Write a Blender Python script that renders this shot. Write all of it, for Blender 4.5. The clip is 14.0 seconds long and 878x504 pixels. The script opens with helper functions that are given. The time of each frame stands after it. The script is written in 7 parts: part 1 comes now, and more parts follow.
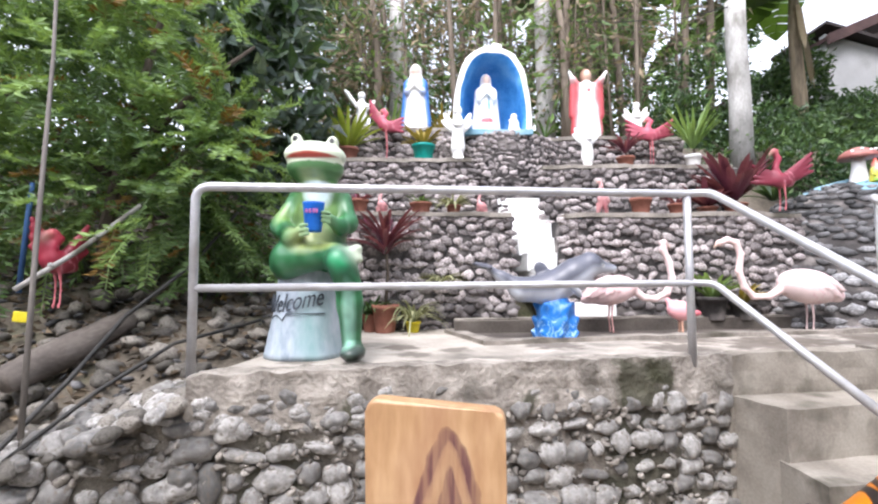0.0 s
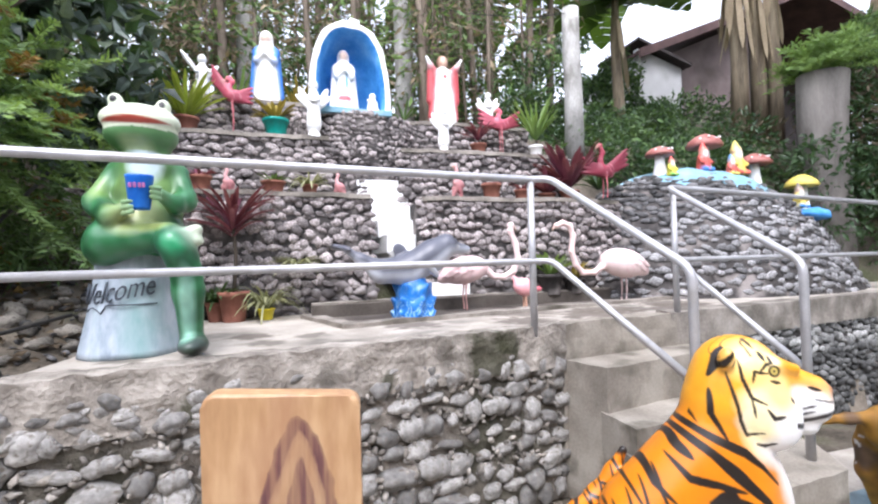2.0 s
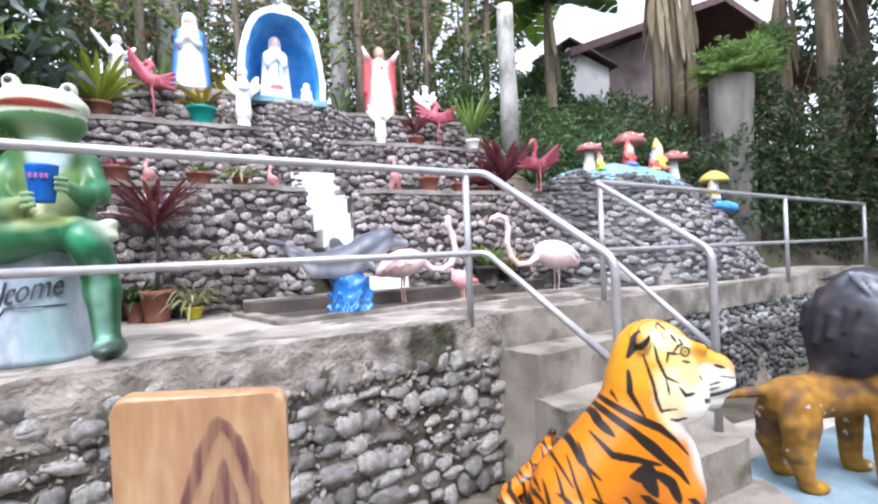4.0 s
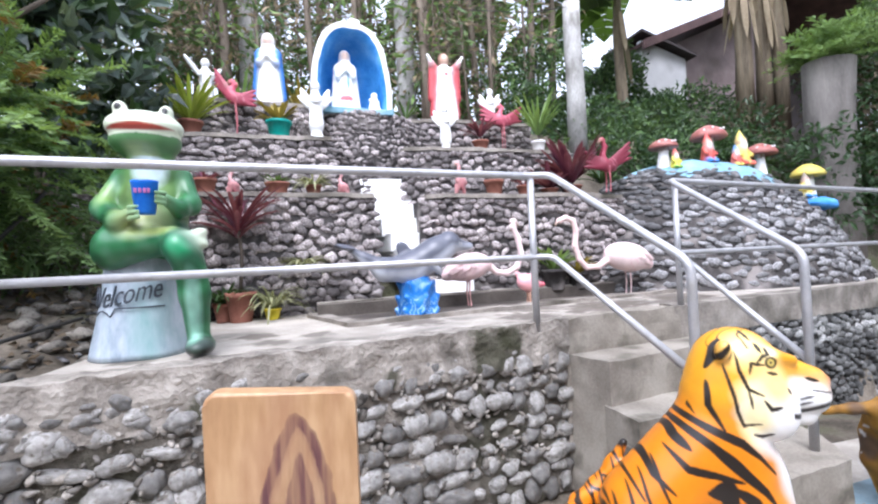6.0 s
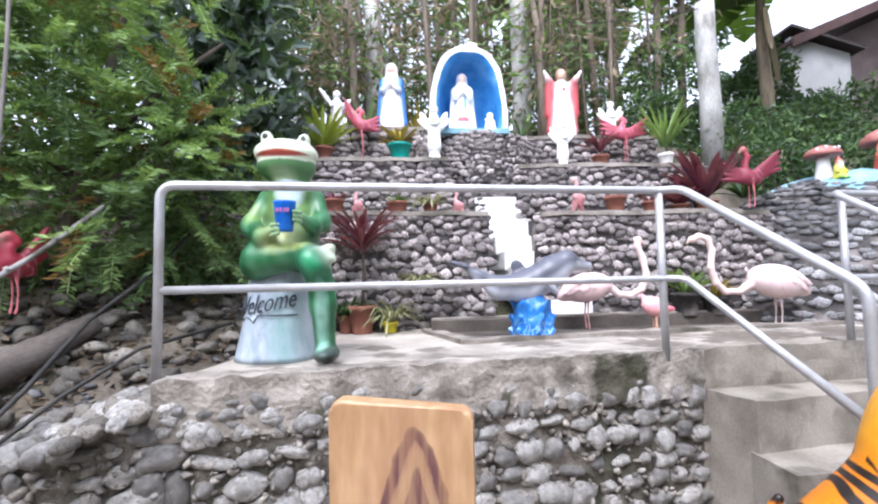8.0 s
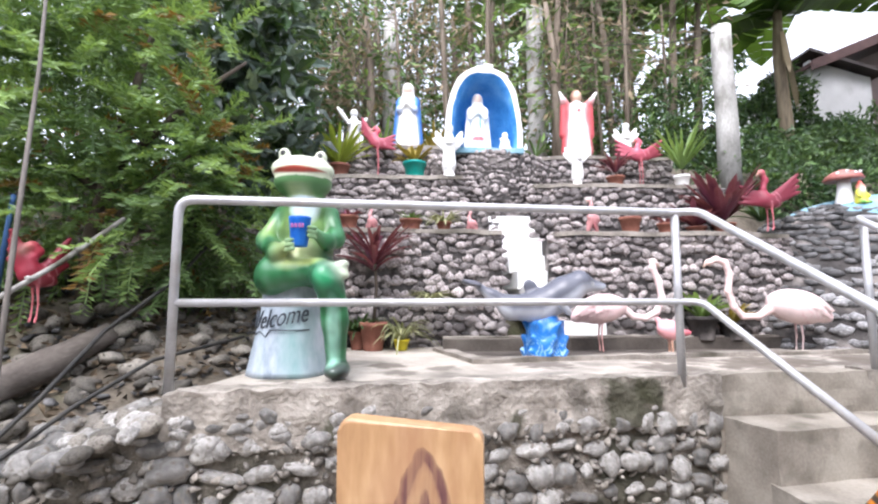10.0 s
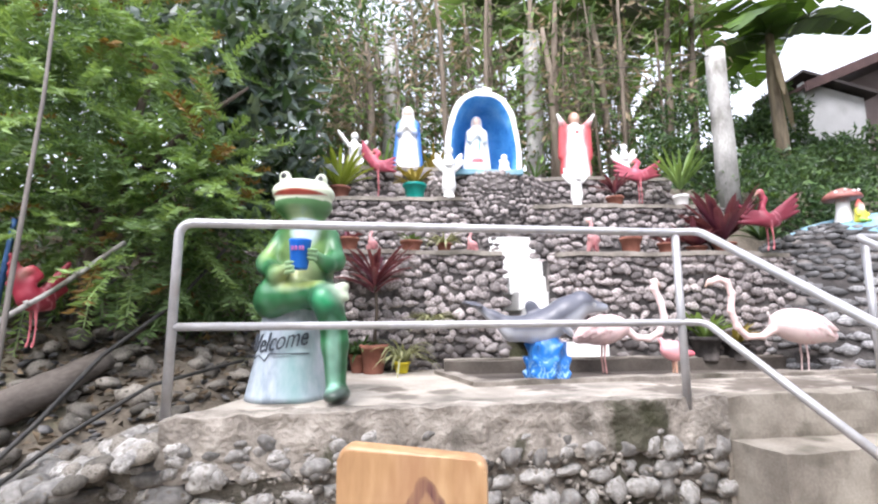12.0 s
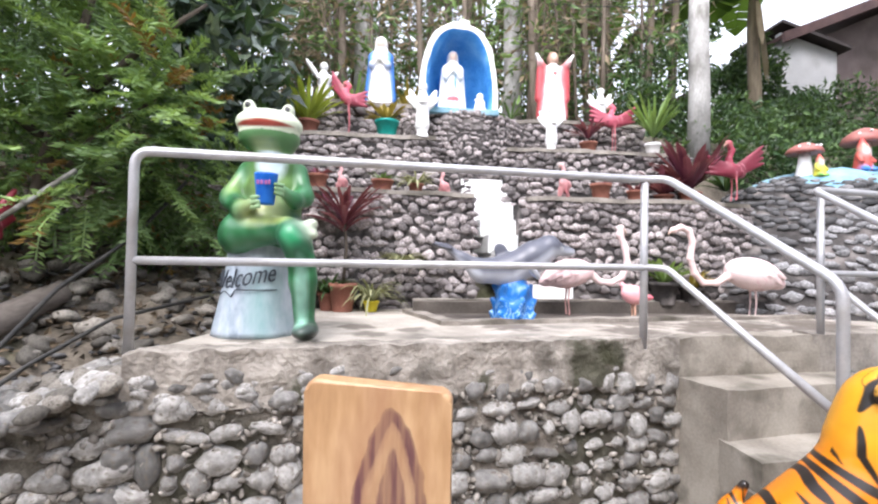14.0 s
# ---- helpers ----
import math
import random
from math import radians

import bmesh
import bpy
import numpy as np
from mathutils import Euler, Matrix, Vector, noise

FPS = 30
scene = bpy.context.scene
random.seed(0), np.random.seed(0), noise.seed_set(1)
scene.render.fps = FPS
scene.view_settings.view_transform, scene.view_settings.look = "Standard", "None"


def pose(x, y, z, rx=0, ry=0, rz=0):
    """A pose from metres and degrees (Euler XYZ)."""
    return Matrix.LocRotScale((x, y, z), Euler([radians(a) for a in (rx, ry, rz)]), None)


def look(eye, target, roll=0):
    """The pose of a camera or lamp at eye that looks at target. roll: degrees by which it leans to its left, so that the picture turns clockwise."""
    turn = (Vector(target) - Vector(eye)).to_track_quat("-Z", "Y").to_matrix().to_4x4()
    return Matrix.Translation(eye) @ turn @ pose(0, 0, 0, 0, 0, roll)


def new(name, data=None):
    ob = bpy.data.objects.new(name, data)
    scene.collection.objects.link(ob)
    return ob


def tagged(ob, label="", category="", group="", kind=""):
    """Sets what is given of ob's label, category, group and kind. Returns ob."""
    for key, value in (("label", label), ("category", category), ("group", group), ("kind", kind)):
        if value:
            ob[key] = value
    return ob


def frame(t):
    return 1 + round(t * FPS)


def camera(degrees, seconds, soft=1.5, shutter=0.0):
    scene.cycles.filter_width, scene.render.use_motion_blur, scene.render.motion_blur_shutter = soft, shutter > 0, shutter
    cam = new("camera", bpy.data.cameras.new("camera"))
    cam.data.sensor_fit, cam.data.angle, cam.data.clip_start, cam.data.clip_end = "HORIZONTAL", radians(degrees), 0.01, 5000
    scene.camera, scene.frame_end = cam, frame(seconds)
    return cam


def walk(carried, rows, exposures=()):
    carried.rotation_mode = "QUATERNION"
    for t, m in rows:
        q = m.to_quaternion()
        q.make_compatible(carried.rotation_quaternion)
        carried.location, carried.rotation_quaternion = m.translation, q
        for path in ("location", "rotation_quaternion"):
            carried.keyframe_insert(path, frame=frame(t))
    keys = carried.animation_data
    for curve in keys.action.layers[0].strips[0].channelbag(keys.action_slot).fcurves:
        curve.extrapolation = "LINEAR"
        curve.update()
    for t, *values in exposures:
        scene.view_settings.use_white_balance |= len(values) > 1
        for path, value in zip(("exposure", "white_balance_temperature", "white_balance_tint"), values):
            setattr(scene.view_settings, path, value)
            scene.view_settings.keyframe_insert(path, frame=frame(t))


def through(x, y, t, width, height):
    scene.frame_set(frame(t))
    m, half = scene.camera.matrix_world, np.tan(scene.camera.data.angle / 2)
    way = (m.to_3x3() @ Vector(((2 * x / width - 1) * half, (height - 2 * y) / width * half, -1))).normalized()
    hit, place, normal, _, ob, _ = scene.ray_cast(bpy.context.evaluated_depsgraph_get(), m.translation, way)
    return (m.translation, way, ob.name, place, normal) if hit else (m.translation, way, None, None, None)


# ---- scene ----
cam = camera(85.9, 14.0, soft=2.2)
EYE = 1.5
# seconds, offset of the eye in metres, heading, pitch and lean in degrees
PATH = [
    (0, -0.000, -0.000, 0.000, -0.00, 3.60, -0.30),
    (0.5, 0.003, 0.013, -0.003, -5.00, 3.62, -1.03),
    (1, 0.007, 0.021, -0.007, -8.50, 3.03, -1.23),
    (1.5, 0.014, 0.026, -0.009, -11.78, 2.82, -1.45),
    (2, 0.020, 0.036, -0.011, -16.75, 1.34, -1.43),
    (2.5, 0.028, 0.036, -0.014, -18.68, 1.18, -1.35),
    (3, 0.033, 0.038, -0.016, -23.23, 0.48, -1.60),
    (5.5, 0.055, -0.008, -0.008, -23.81, 0.23, -2.59),
    (6, 0.045, -0.001, -0.005, -15.84, 0.95, -2.52),
    (6.5, 0.031, -0.015, 0.002, -8.54, 2.15, -2.12),
    (7, 0.034, -0.013, 0.001, -6.04, 2.47, -1.95),
    (7.5, 0.030, 0.010, -0.005, -3.40, 2.94, -1.53),
    (8, 0.032, 0.025, -0.010, -2.36, 3.65, -1.10),
    (10.5, 0.031, 0.026, -0.007, -0.64, 7.66, 0.11),
    (11, 0.033, 0.019, -0.006, -0.92, 10.72, -0.57),
    (11.5, 0.031, 0.039, -0.006, -0.76, 11.06, -0.74),
    (12, 0.030, 0.033, -0.003, -0.79, 8.34, -0.22),
    (12.5, 0.031, 0.027, -0.004, -1.72, 5.47, 0.66),
    (13, 0.028, 0.032, -0.006, -1.87, 3.63, 0.96),
    (13.5, 0.030, 0.037, -0.009, -4.59, 2.80, 0.89),
    (14, 0.030, 0.053, -0.012, -4.41, 1.36, 1.11),
]
walk(cam, [(t, pose(x, y, EYE + z, 90 + p, 0, h) @ pose(0, 0, 0, 0, 0, l)) for t, x, y, z, h, p, l in PATH], [(0.0, 1.49, 6200, 15), (2.0, 1.42, 6050, 15), (3.2, 1.40, 5950, 15), (6.0, 1.40, 5800, 15), (8.0, 1.46, 5850, 15), (11.0, 1.57, 6250, 15), (14.0, 1.50, 6250, 15)])

# ---- light ----
world = bpy.data.worlds.new("overcast_sky")
scene.world = world
world.use_nodes = True
wn = world.node_tree
wn.nodes.clear()
sky = wn.nodes.new("ShaderNodeTexSky")
sky.sky_type, sky.sun_disc = "NISHITA", False
sky.sun_elevation, sky.sun_rotation = radians(58), radians(200)
sky.air_density, sky.dust_density = 1.0, 3.0
pale = wn.nodes.new("ShaderNodeHueSaturation")
pale.inputs["Saturation"].default_value = 0.28
pale.inputs["Value"].default_value = 1.7
back = wn.nodes.new("ShaderNodeBackground")
back.inputs["Strength"].default_value = 0.15
wout = wn.nodes.new("ShaderNodeOutputWorld")
wn.links.new(sky.outputs["Color"], pale.inputs["Color"])
wn.links.new(pale.outputs["Color"], back.inputs["Color"])
wn.links.new(back.outputs["Background"], wout.inputs["Surface"])
sun_data = bpy.data.lights.new("sun", "SUN")
sun_data.energy, sun_data.angle, sun_data.color = 0.35, radians(30), (1.0, 0.975, 0.95)
sun = new("sun", sun_data)
sun.matrix_world = look((-3, -6, 12), (0, 0, 0))

# ---- materials ----
def material(name, colours, rough=0.8, scale=6.0, fine=60.0, bump=0.15, metal=0.0, island=0.0, objrand=0.0, spec=0.3, stain=None, stain_scale=1.2, detail=6.0, depth=0.01, stretch=None):
    """Two noises blend the colours; islands or objects may vary in tone; a third noise lays stains."""
    m = bpy.data.materials.new(name)
    m.use_nodes = True
    nt = m.node_tree
    N, L = nt.nodes, nt.links
    bsdf = N["Principled BSDF"]
    co = N.new("ShaderNodeTexCoord")
    src = co.outputs["Object"]
    if stretch:
        mp = N.new("ShaderNodeMapping")
        mp.inputs["Scale"].default_value = stretch
        L.new(src, mp.inputs["Vector"])
        src = mp.outputs["Vector"]
    def noise_tex(s, d):
        n = N.new("ShaderNodeTexNoise")
        n.inputs["Scale"].default_value, n.inputs["Detail"].default_value = s, d
        L.new(src, n.inputs["Vector"])
        return n.outputs["Fac"]
    n1, n2 = noise_tex(scale, detail), noise_tex(fine, 4.0)
    add = N.new("ShaderNodeMath")
    add.operation = "MULTIPLY_ADD"
    L.new(n2, add.inputs[0])
    add.inputs[1].default_value = 0.35
    L.new(n1, add.inputs[2])
    ramp = N.new("ShaderNodeValToRGB")
    el = ramp.color_ramp.elements
    while len(el) < len(colours):
        el.new(0.5)
    for i, c in enumerate(colours):
        el[i].position = 0.45 + 0.45 * i / max(1, len(colours) - 1)
        el[i].color = (*c, 1)
    L.new(add.outputs[0], ramp.inputs["Fac"])
    col = ramp.outputs["Color"]
    def scaled(col, value, low, high):
        mr = N.new("ShaderNodeMapRange")
        mr.inputs["To Min"].default_value, mr.inputs["To Max"].default_value = low, high
        L.new(value, mr.inputs["Value"])
        hs = N.new("ShaderNodeHueSaturation")
        L.new(mr.outputs[0], hs.inputs["Value"])
        L.new(col, hs.inputs["Color"])
        return hs.outputs["Color"]
    if island:
        g = N.new("ShaderNodeNewGeometry")
        col = scaled(col, g.outputs["Random Per Island"], 1 - island, 1 + island)
    if objrand:
        o = N.new("ShaderNodeObjectInfo")
        col = scaled(col, o.outputs["Random"], 1 - objrand, 1 + objrand)
    if stain:
        n3 = noise_tex(stain_scale, 8.0)
        sr = N.new("ShaderNodeMapRange")
        sr.inputs["From Min"].default_value, sr.inputs["From Max"].default_value = 0.52, 0.68
        L.new(n3, sr.inputs["Value"])
        mx = N.new("ShaderNodeMix")
        mx.data_type = "RGBA"
        L.new(sr.outputs[0], mx.inputs[0])
        L.new(col, mx.inputs[6])
        mx.inputs[7].default_value = (*stain, 1)
        col = mx.outputs[2]
    L.new(col, bsdf.inputs["Base Color"])
    rr = N.new("ShaderNodeMapRange")
    rr.inputs["To Min"].default_value, rr.inputs["To Max"].default_value = max(0.05, rough - 0.15), min(1, rough + 0.1)
    L.new(n1, rr.inputs["Value"])
    L.new(rr.outputs[0], bsdf.inputs["Roughness"])
    bsdf.inputs["Metallic"].default_value = metal
    bsdf.inputs["Specular IOR Level"].default_value = spec
    if bump:
        b = N.new("ShaderNodeBump")
        b.inputs["Strength"].default_value, b.inputs["Distance"].default_value = bump, depth
        L.new(add.outputs[0], b.inputs["Height"])
        L.new(b.outputs["Normal"], bsdf.inputs["Normal"])
    return m


def leaf_material(name, dark, light, rough=0.5, through=0.25):
    m = material(name, [dark, light], rough=rough, scale=1.5, fine=25, bump=0, island=0.45, spec=0.35)
    bsdf = m.node_tree.nodes["Principled BSDF"]
    out = m.node_tree.nodes["Material Output"]
    tr = m.node_tree.nodes.new("ShaderNodeBsdfTranslucent")
    tr.inputs["Color"].default_value = (light[0] * 1.3, light[1] * 1.3, light[2] * 0.7, 1)
    mix = m.node_tree.nodes.new("ShaderNodeMixShader")
    mix.inputs[0].default_value = through
    m.node_tree.links.new(bsdf.outputs[0], mix.inputs[1])
    m.node_tree.links.new(tr.outputs[0], mix.inputs[2])
    m.node_tree.links.new(mix.outputs[0], out.inputs["Surface"])
    return m


def paint_material(name, rough=0.4, wear=0.12, scale=14.0):
    """Statue paint: the colour lies on the mesh as an attribute, with chalky wear and brush marks."""
    m = bpy.data.materials.new(name)
    m.use_nodes = True
    N, L = m.node_tree.nodes, m.node_tree.links
    bsdf = N["Principled BSDF"]
    at = N.new("ShaderNodeAttribute")
    at.attribute_name = "paint"
    co = N.new("ShaderNodeTexCoord")
    n1 = N.new("ShaderNodeTexNoise")
    n1.inputs["Scale"].default_value, n1.inputs["Detail"].default_value = scale, 6
    L.new(co.outputs["Object"], n1.inputs["Vector"])
    mr = N.new("ShaderNodeMapRange")
    mr.inputs["From Min"].default_value, mr.inputs["From Max"].default_value = 0.3, 0.7
    mr.inputs["To Min"].default_value, mr.inputs["To Max"].default_value = 1 - wear, 1 + wear * 0.6
    L.new(n1.outputs["Fac"], mr.inputs["Value"])
    hs = N.new("ShaderNodeHueSaturation")
    L.new(at.outputs["Color"], hs.inputs["Color"])
    L.new(mr.outputs[0], hs.inputs["Value"])
    L.new(hs.outputs["Color"], bsdf.inputs["Base Color"])
    bsdf.inputs["Roughness"].default_value = rough
    bsdf.inputs["Specular IOR Level"].default_value = 0.4
    b = N.new("ShaderNodeBump")
    b.inputs["Strength"].default_value, b.inputs["Distance"].default_value = 0.12, 0.008
    L.new(n1.outputs["Fac"], b.inputs["Height"])
    L.new(b.outputs["Normal"], bsdf.inputs["Normal"])
    return m


CONCRETE = material("weathered_concrete", [(0.12, 0.105, 0.088), (0.25, 0.224, 0.193), (0.36, 0.328, 0.288)], 0.9, 4.5, 50, 0.6, stain=(0.075, 0.068, 0.052), stain_scale=2.1)
DARK_CONCRETE = material("dark_concrete", [(0.06, 0.05, 0.042), (0.15, 0.13, 0.11)], 0.7, 4, 60, 0.4)
ROUGH_BAND = material("crumbling_concrete_band", [(0.13, 0.114, 0.096), (0.27, 0.243, 0.21), (0.42, 0.385, 0.338)], 0.95, 7, 45, 1.0, depth=0.035, stain=(0.055, 0.05, 0.04), stain_scale=2.2)
PALE_CONCRETE = material("pale_concrete", [(0.28, 0.252, 0.215), (0.51, 0.465, 0.405)], 0.85, 3.5, 50, 0.4, stain=(0.13, 0.118, 0.10), stain_scale=1.7)
MORTAR = material("rough_mortar", [(0.065, 0.056, 0.046), (0.215, 0.19, 0.16), (0.38, 0.348, 0.305)], 0.95, 13, 110, 1.0, depth=0.035, stain=(0.08, 0.075, 0.055))
DARK_MORTAR = material("dark_mortar", [(0.022, 0.02, 0.019), (0.075, 0.068, 0.064)], 0.95, 9, 80, 0.8, depth=0.02, stain=(0.24, 0.215, 0.20), stain_scale=3.5)
STONE = material("river_stone", [(0.135, 0.13, 0.122), (0.235, 0.227, 0.214), (0.35, 0.342, 0.325)], 0.6, 4, 90, 0.4, objrand=0.55, stain=(0.13, 0.112, 0.09), stain_scale=5)
SMALL_STONE = material("small_river_stone", [(0.038, 0.032, 0.031), (0.15, 0.132, 0.127), (0.33, 0.302, 0.292)], 0.7, 7, 80, 0.3, island=0.6, objrand=0.6)
GREY_STONE = material("grey_mound_stone", [(0.055, 0.056, 0.056), (0.14, 0.138, 0.138), (0.27, 0.265, 0.265)], 0.7, 6, 80, 0.2, island=0.55, objrand=0.5)
GALV = material("galvanised_pipe", [(0.35, 0.35, 0.36), (0.49, 0.49, 0.50)], 0.45, 8, 90, 0.06, metal=0.35, spec=0.5, stain=(0.35, 0.34, 0.33), stain_scale=7)
WHITE = material("white_paint", [(0.70, 0.70, 0.68), (0.84, 0.84, 0.83)], 0.6, 6, 60, 0.12)
SOIL = material("moist_soil", [(0.035, 0.029, 0.021), (0.10, 0.084, 0.064), (0.19, 0.163, 0.13)], 0.95, 3, 40, 0.8, depth=0.04, stain=(0.05, 0.065, 0.022), stain_scale=1.5)
BARK = material("dark_bark", [(0.035, 0.027, 0.02), (0.10, 0.08, 0.06)], 0.9, 8, 60, 0.8, stretch=(1, 1, 0.2), depth=0.02)
PALE_BARK = material("banana_stem", [(0.06, 0.045, 0.03), (0.17, 0.135, 0.09), (0.27, 0.23, 0.16)], 0.8, 7, 50, 0.5, stretch=(1, 1, 0.12), stain=(0.10, 0.06, 0.04), stain_scale=3)
POST = material("lichen_post", [(0.19, 0.185, 0.17), (0.33, 0.32, 0.30), (0.48, 0.47, 0.45)], 0.9, 5, 50, 0.5, stain=(0.10, 0.095, 0.075), stain_scale=4, stretch=(1, 1, 0.45))
LEAF_FRESH = leaf_material("fresh_leaf", (0.075, 0.14, 0.045), (0.23, 0.34, 0.11), 0.5, 0.3)
LEAF_MID = leaf_material("mid_leaf", (0.037, 0.08, 0.025), (0.125, 0.20, 0.07))
LEAF_DARK = leaf_material("dark_leaf", (0.015, 0.038, 0.015), (0.06, 0.105, 0.04), 0.35)
# the grey puts the sheen of glossy vine leaves into their colour
LEAF_SHEEN = leaf_material("vine_leaf_grey_sheen", (0.03, 0.05, 0.04), (0.13, 0.17, 0.145), 0.3)
LEAF_BANANA = leaf_material("banana_leaf", (0.03, 0.065, 0.014), (0.085, 0.15, 0.03), 0.4, 0.22)
LEAF_YELLOW = leaf_material("yellowing_leaf", (0.13, 0.12, 0.02), (0.30, 0.22, 0.05))
LEAF_RED = leaf_material("red_cordyline_leaf", (0.055, 0.012, 0.026), (0.19, 0.06, 0.09), 0.4)
LEAF_RUST = leaf_material("rusty_leaf", (0.10, 0.06, 0.015), (0.22, 0.13, 0.03))
# the dry leaf again, with shade put into its colour
DRY_SHADE = leaf_material("dry_leaf_in_shade", (0.045, 0.036, 0.022), (0.13, 0.105, 0.07), 0.8, 0.15)
DRY = leaf_material("dry_leaf", (0.15, 0.115, 0.07), (0.36, 0.29, 0.20), 0.8, 0.15)
TERRACOTTA = material("terracotta", [(0.17, 0.065, 0.045), (0.28, 0.12, 0.085)], 0.85, 8, 60, 0.2)
TEAL = material("teal_plastic", [(0.0, 0.20, 0.17), (0.01, 0.30, 0.25)], 0.4, 8, 60, 0.05)
YELLOW = material("yellow_plastic", [(0.55, 0.46, 0.02), (0.68, 0.58, 0.04)], 0.4, 8, 60, 0.05)
BLACK = material("black_hose", [(0.012, 0.012, 0.012), (0.05, 0.047, 0.042)], 0.6, 8, 60, 0.1)
BLUE = material("blue_grotto_paint", [(0.02, 0.16, 0.46), (0.06, 0.26, 0.60), (0.15, 0.38, 0.68)], 0.6, 4, 40, 0.35)
SLAB_BLUE = material("dull_blue_cement", [(0.15, 0.23, 0.27), (0.27, 0.35, 0.39)], 0.8, 5, 50, 0.35, stain=(0.13, 0.15, 0.15), stain_scale=2)
PALE_BLUE = material("pale_blue_cement", [(0.12, 0.26, 0.34), (0.27, 0.42, 0.49)], 0.8, 5, 50, 0.35)
ROOF = material("rusty_roof", [(0.045, 0.025, 0.024), (0.10, 0.058, 0.054)], 0.8, 3, 40, 0.2)
HOUSE_WALL = material("house_wall", [(0.42, 0.42, 0.42), (0.58, 0.58, 0.58)], 0.85, 2, 40, 0.1, stain=(0.32, 0.31, 0.30))
MAUVE_WALL = material("mauve_wall", [(0.14, 0.105, 0.10), (0.22, 0.175, 0.165)], 0.9, 2, 40, 0.2, stain=(0.10, 0.08, 0.07))
# dark house parts; its near-black also stands for shade in the open recess
DARK_AND_RECESS = material("dark_house_and_recess_shade", [(0.03, 0.024, 0.024), (0.07, 0.058, 0.055)], 0.9, 2, 40, 0.2)
PAINT = paint_material("statue_paint")
GLOSS_PAINT = paint_material("glossy_statue_paint", 0.28, 0.10)


def add_patch(m, centre, radius, colour, amount=0.85):
    """One dark patch with a ragged outline on a material."""
    N, L = m.node_tree.nodes, m.node_tree.links
    bsdf = N["Principled BSDF"]
    old = bsdf.inputs["Base Color"].links[0].from_socket
    co = N.new("ShaderNodeTexCoord")
    ns = N.new("ShaderNodeTexNoise")
    ns.inputs["Scale"].default_value, ns.inputs["Detail"].default_value = 11, 6
    L.new(co.outputs["Object"], ns.inputs["Vector"])
    ds = N.new("ShaderNodeVectorMath")
    ds.operation = "DISTANCE"
    L.new(co.outputs["Object"], ds.inputs[0])
    ds.inputs[1].default_value = centre
    ad = N.new("ShaderNodeMath")
    ad.operation = "MULTIPLY_ADD"
    L.new(ns.outputs["Fac"], ad.inputs[0])
    ad.inputs[1].default_value = radius * 1.6
    L.new(ds.outputs["Value"], ad.inputs[2])
    mr = N.new("ShaderNodeMapRange")
    mr.inputs["From Min"].default_value, mr.inputs["From Max"].default_value = radius * 1.3, radius * 1.75
    mr.inputs["To Min"].default_value, mr.inputs["To Max"].default_value = amount, 0.0
    L.new(ad.outputs[0], mr.inputs["Value"])
    mx = N.new("ShaderNodeMix")
    mx.data_type = "RGBA"
    L.new(mr.outputs[0], mx.inputs[0])
    L.new(old, mx.inputs[6])
    mx.inputs[7].default_value = (*colour, 1)
    L.new(mx.outputs[2], bsdf.inputs["Base Color"])


# dark mossy growth on the concrete band
for spot, rad in (((1.06, 2.54, 0.95), 0.20), ((1.2, 2.56, 1.02), 0.10), ((0.45, 2.43, 0.88), 0.07), ((-0.4, 2.25, 0.9), 0.08)):
    add_patch(ROUGH_BAND, spot, rad, (0.035, 0.036, 0.018))
# darker ragged patches on the terrace floor
for spot, rad in (((-0.15, 2.75, 1.08), 0.14), ((0.1, 2.95, 1.08), 0.12), ((-0.75, 2.55, 1.08), 0.12), ((1.9, 3.0, 1.08), 0.12)):
    add_patch(PALE_CONCRETE, spot, rad, (0.13, 0.115, 0.095), 0.8)
for spot, rad in (((1.05, 2.58, 0.7), 0.22), ((0.9, 2.55, 0.4), 0.12)):
    add_patch(MORTAR, spot, rad, (0.04, 0.04, 0.025), 0.8)

# ---- building blocks ----
def link_mesh(name, verts, faces, mat, parent=None, label="", smooth=False, colours=None):
    me = bpy.data.meshes.new(name)
    me.from_pydata([tuple(v) for v in verts], [], [tuple(f) for f in faces])
    if colours is not None:
        a = me.color_attributes.new("paint", "FLOAT_COLOR", "POINT")
        a.data.foreach_set("color", np.hstack([np.asarray(colours, float), np.ones((len(colours), 1))]).astype(np.float32).ravel())
    me.materials.append(mat)
    if smooth:
        me.polygons.foreach_set("use_smooth", [True] * len(me.polygons))
    me.update()
    ob = new(name, me)
    if parent:
        ob.parent = parent
    if label:
        ob["label"] = label
    return ob


def part(name, bm, mat, parent=None, label="", smooth=False):
    me = bpy.data.meshes.new(name)
    bmesh.ops.recalc_face_normals(bm, faces=bm.faces)
    bm.to_mesh(me)
    bm.free()
    me.materials.append(mat)
    if smooth:
        me.polygons.foreach_set("use_smooth", [True] * len(me.polygons))
    ob = new(name, me)
    if parent:
        ob.parent = parent
    if label:
        ob["label"] = label
    return ob


def thing(name, label, category, at=(0, 0, 0), turn=0.0, group="", kind=""):
    e = new(name)
    e.empty_display_size = 0.1
    e.matrix_basis = pose(*at, 0, 0, turn)
    return tagged(e, label, category, group, kind)


def bm_box(bm, c, size, rot=(0, 0, 0), bevel=0.0):
    r = bmesh.ops.create_cube(bm, size=1.0, matrix=pose(*c, *rot) @ Matrix.Diagonal((*size, 1)))
    if bevel:
        edges = {e for v in r["verts"] for e in v.link_edges}
        bmesh.ops.bevel(bm, geom=list(edges), offset=bevel, segments=2, affect="EDGES", profile=0.6)
    return bm


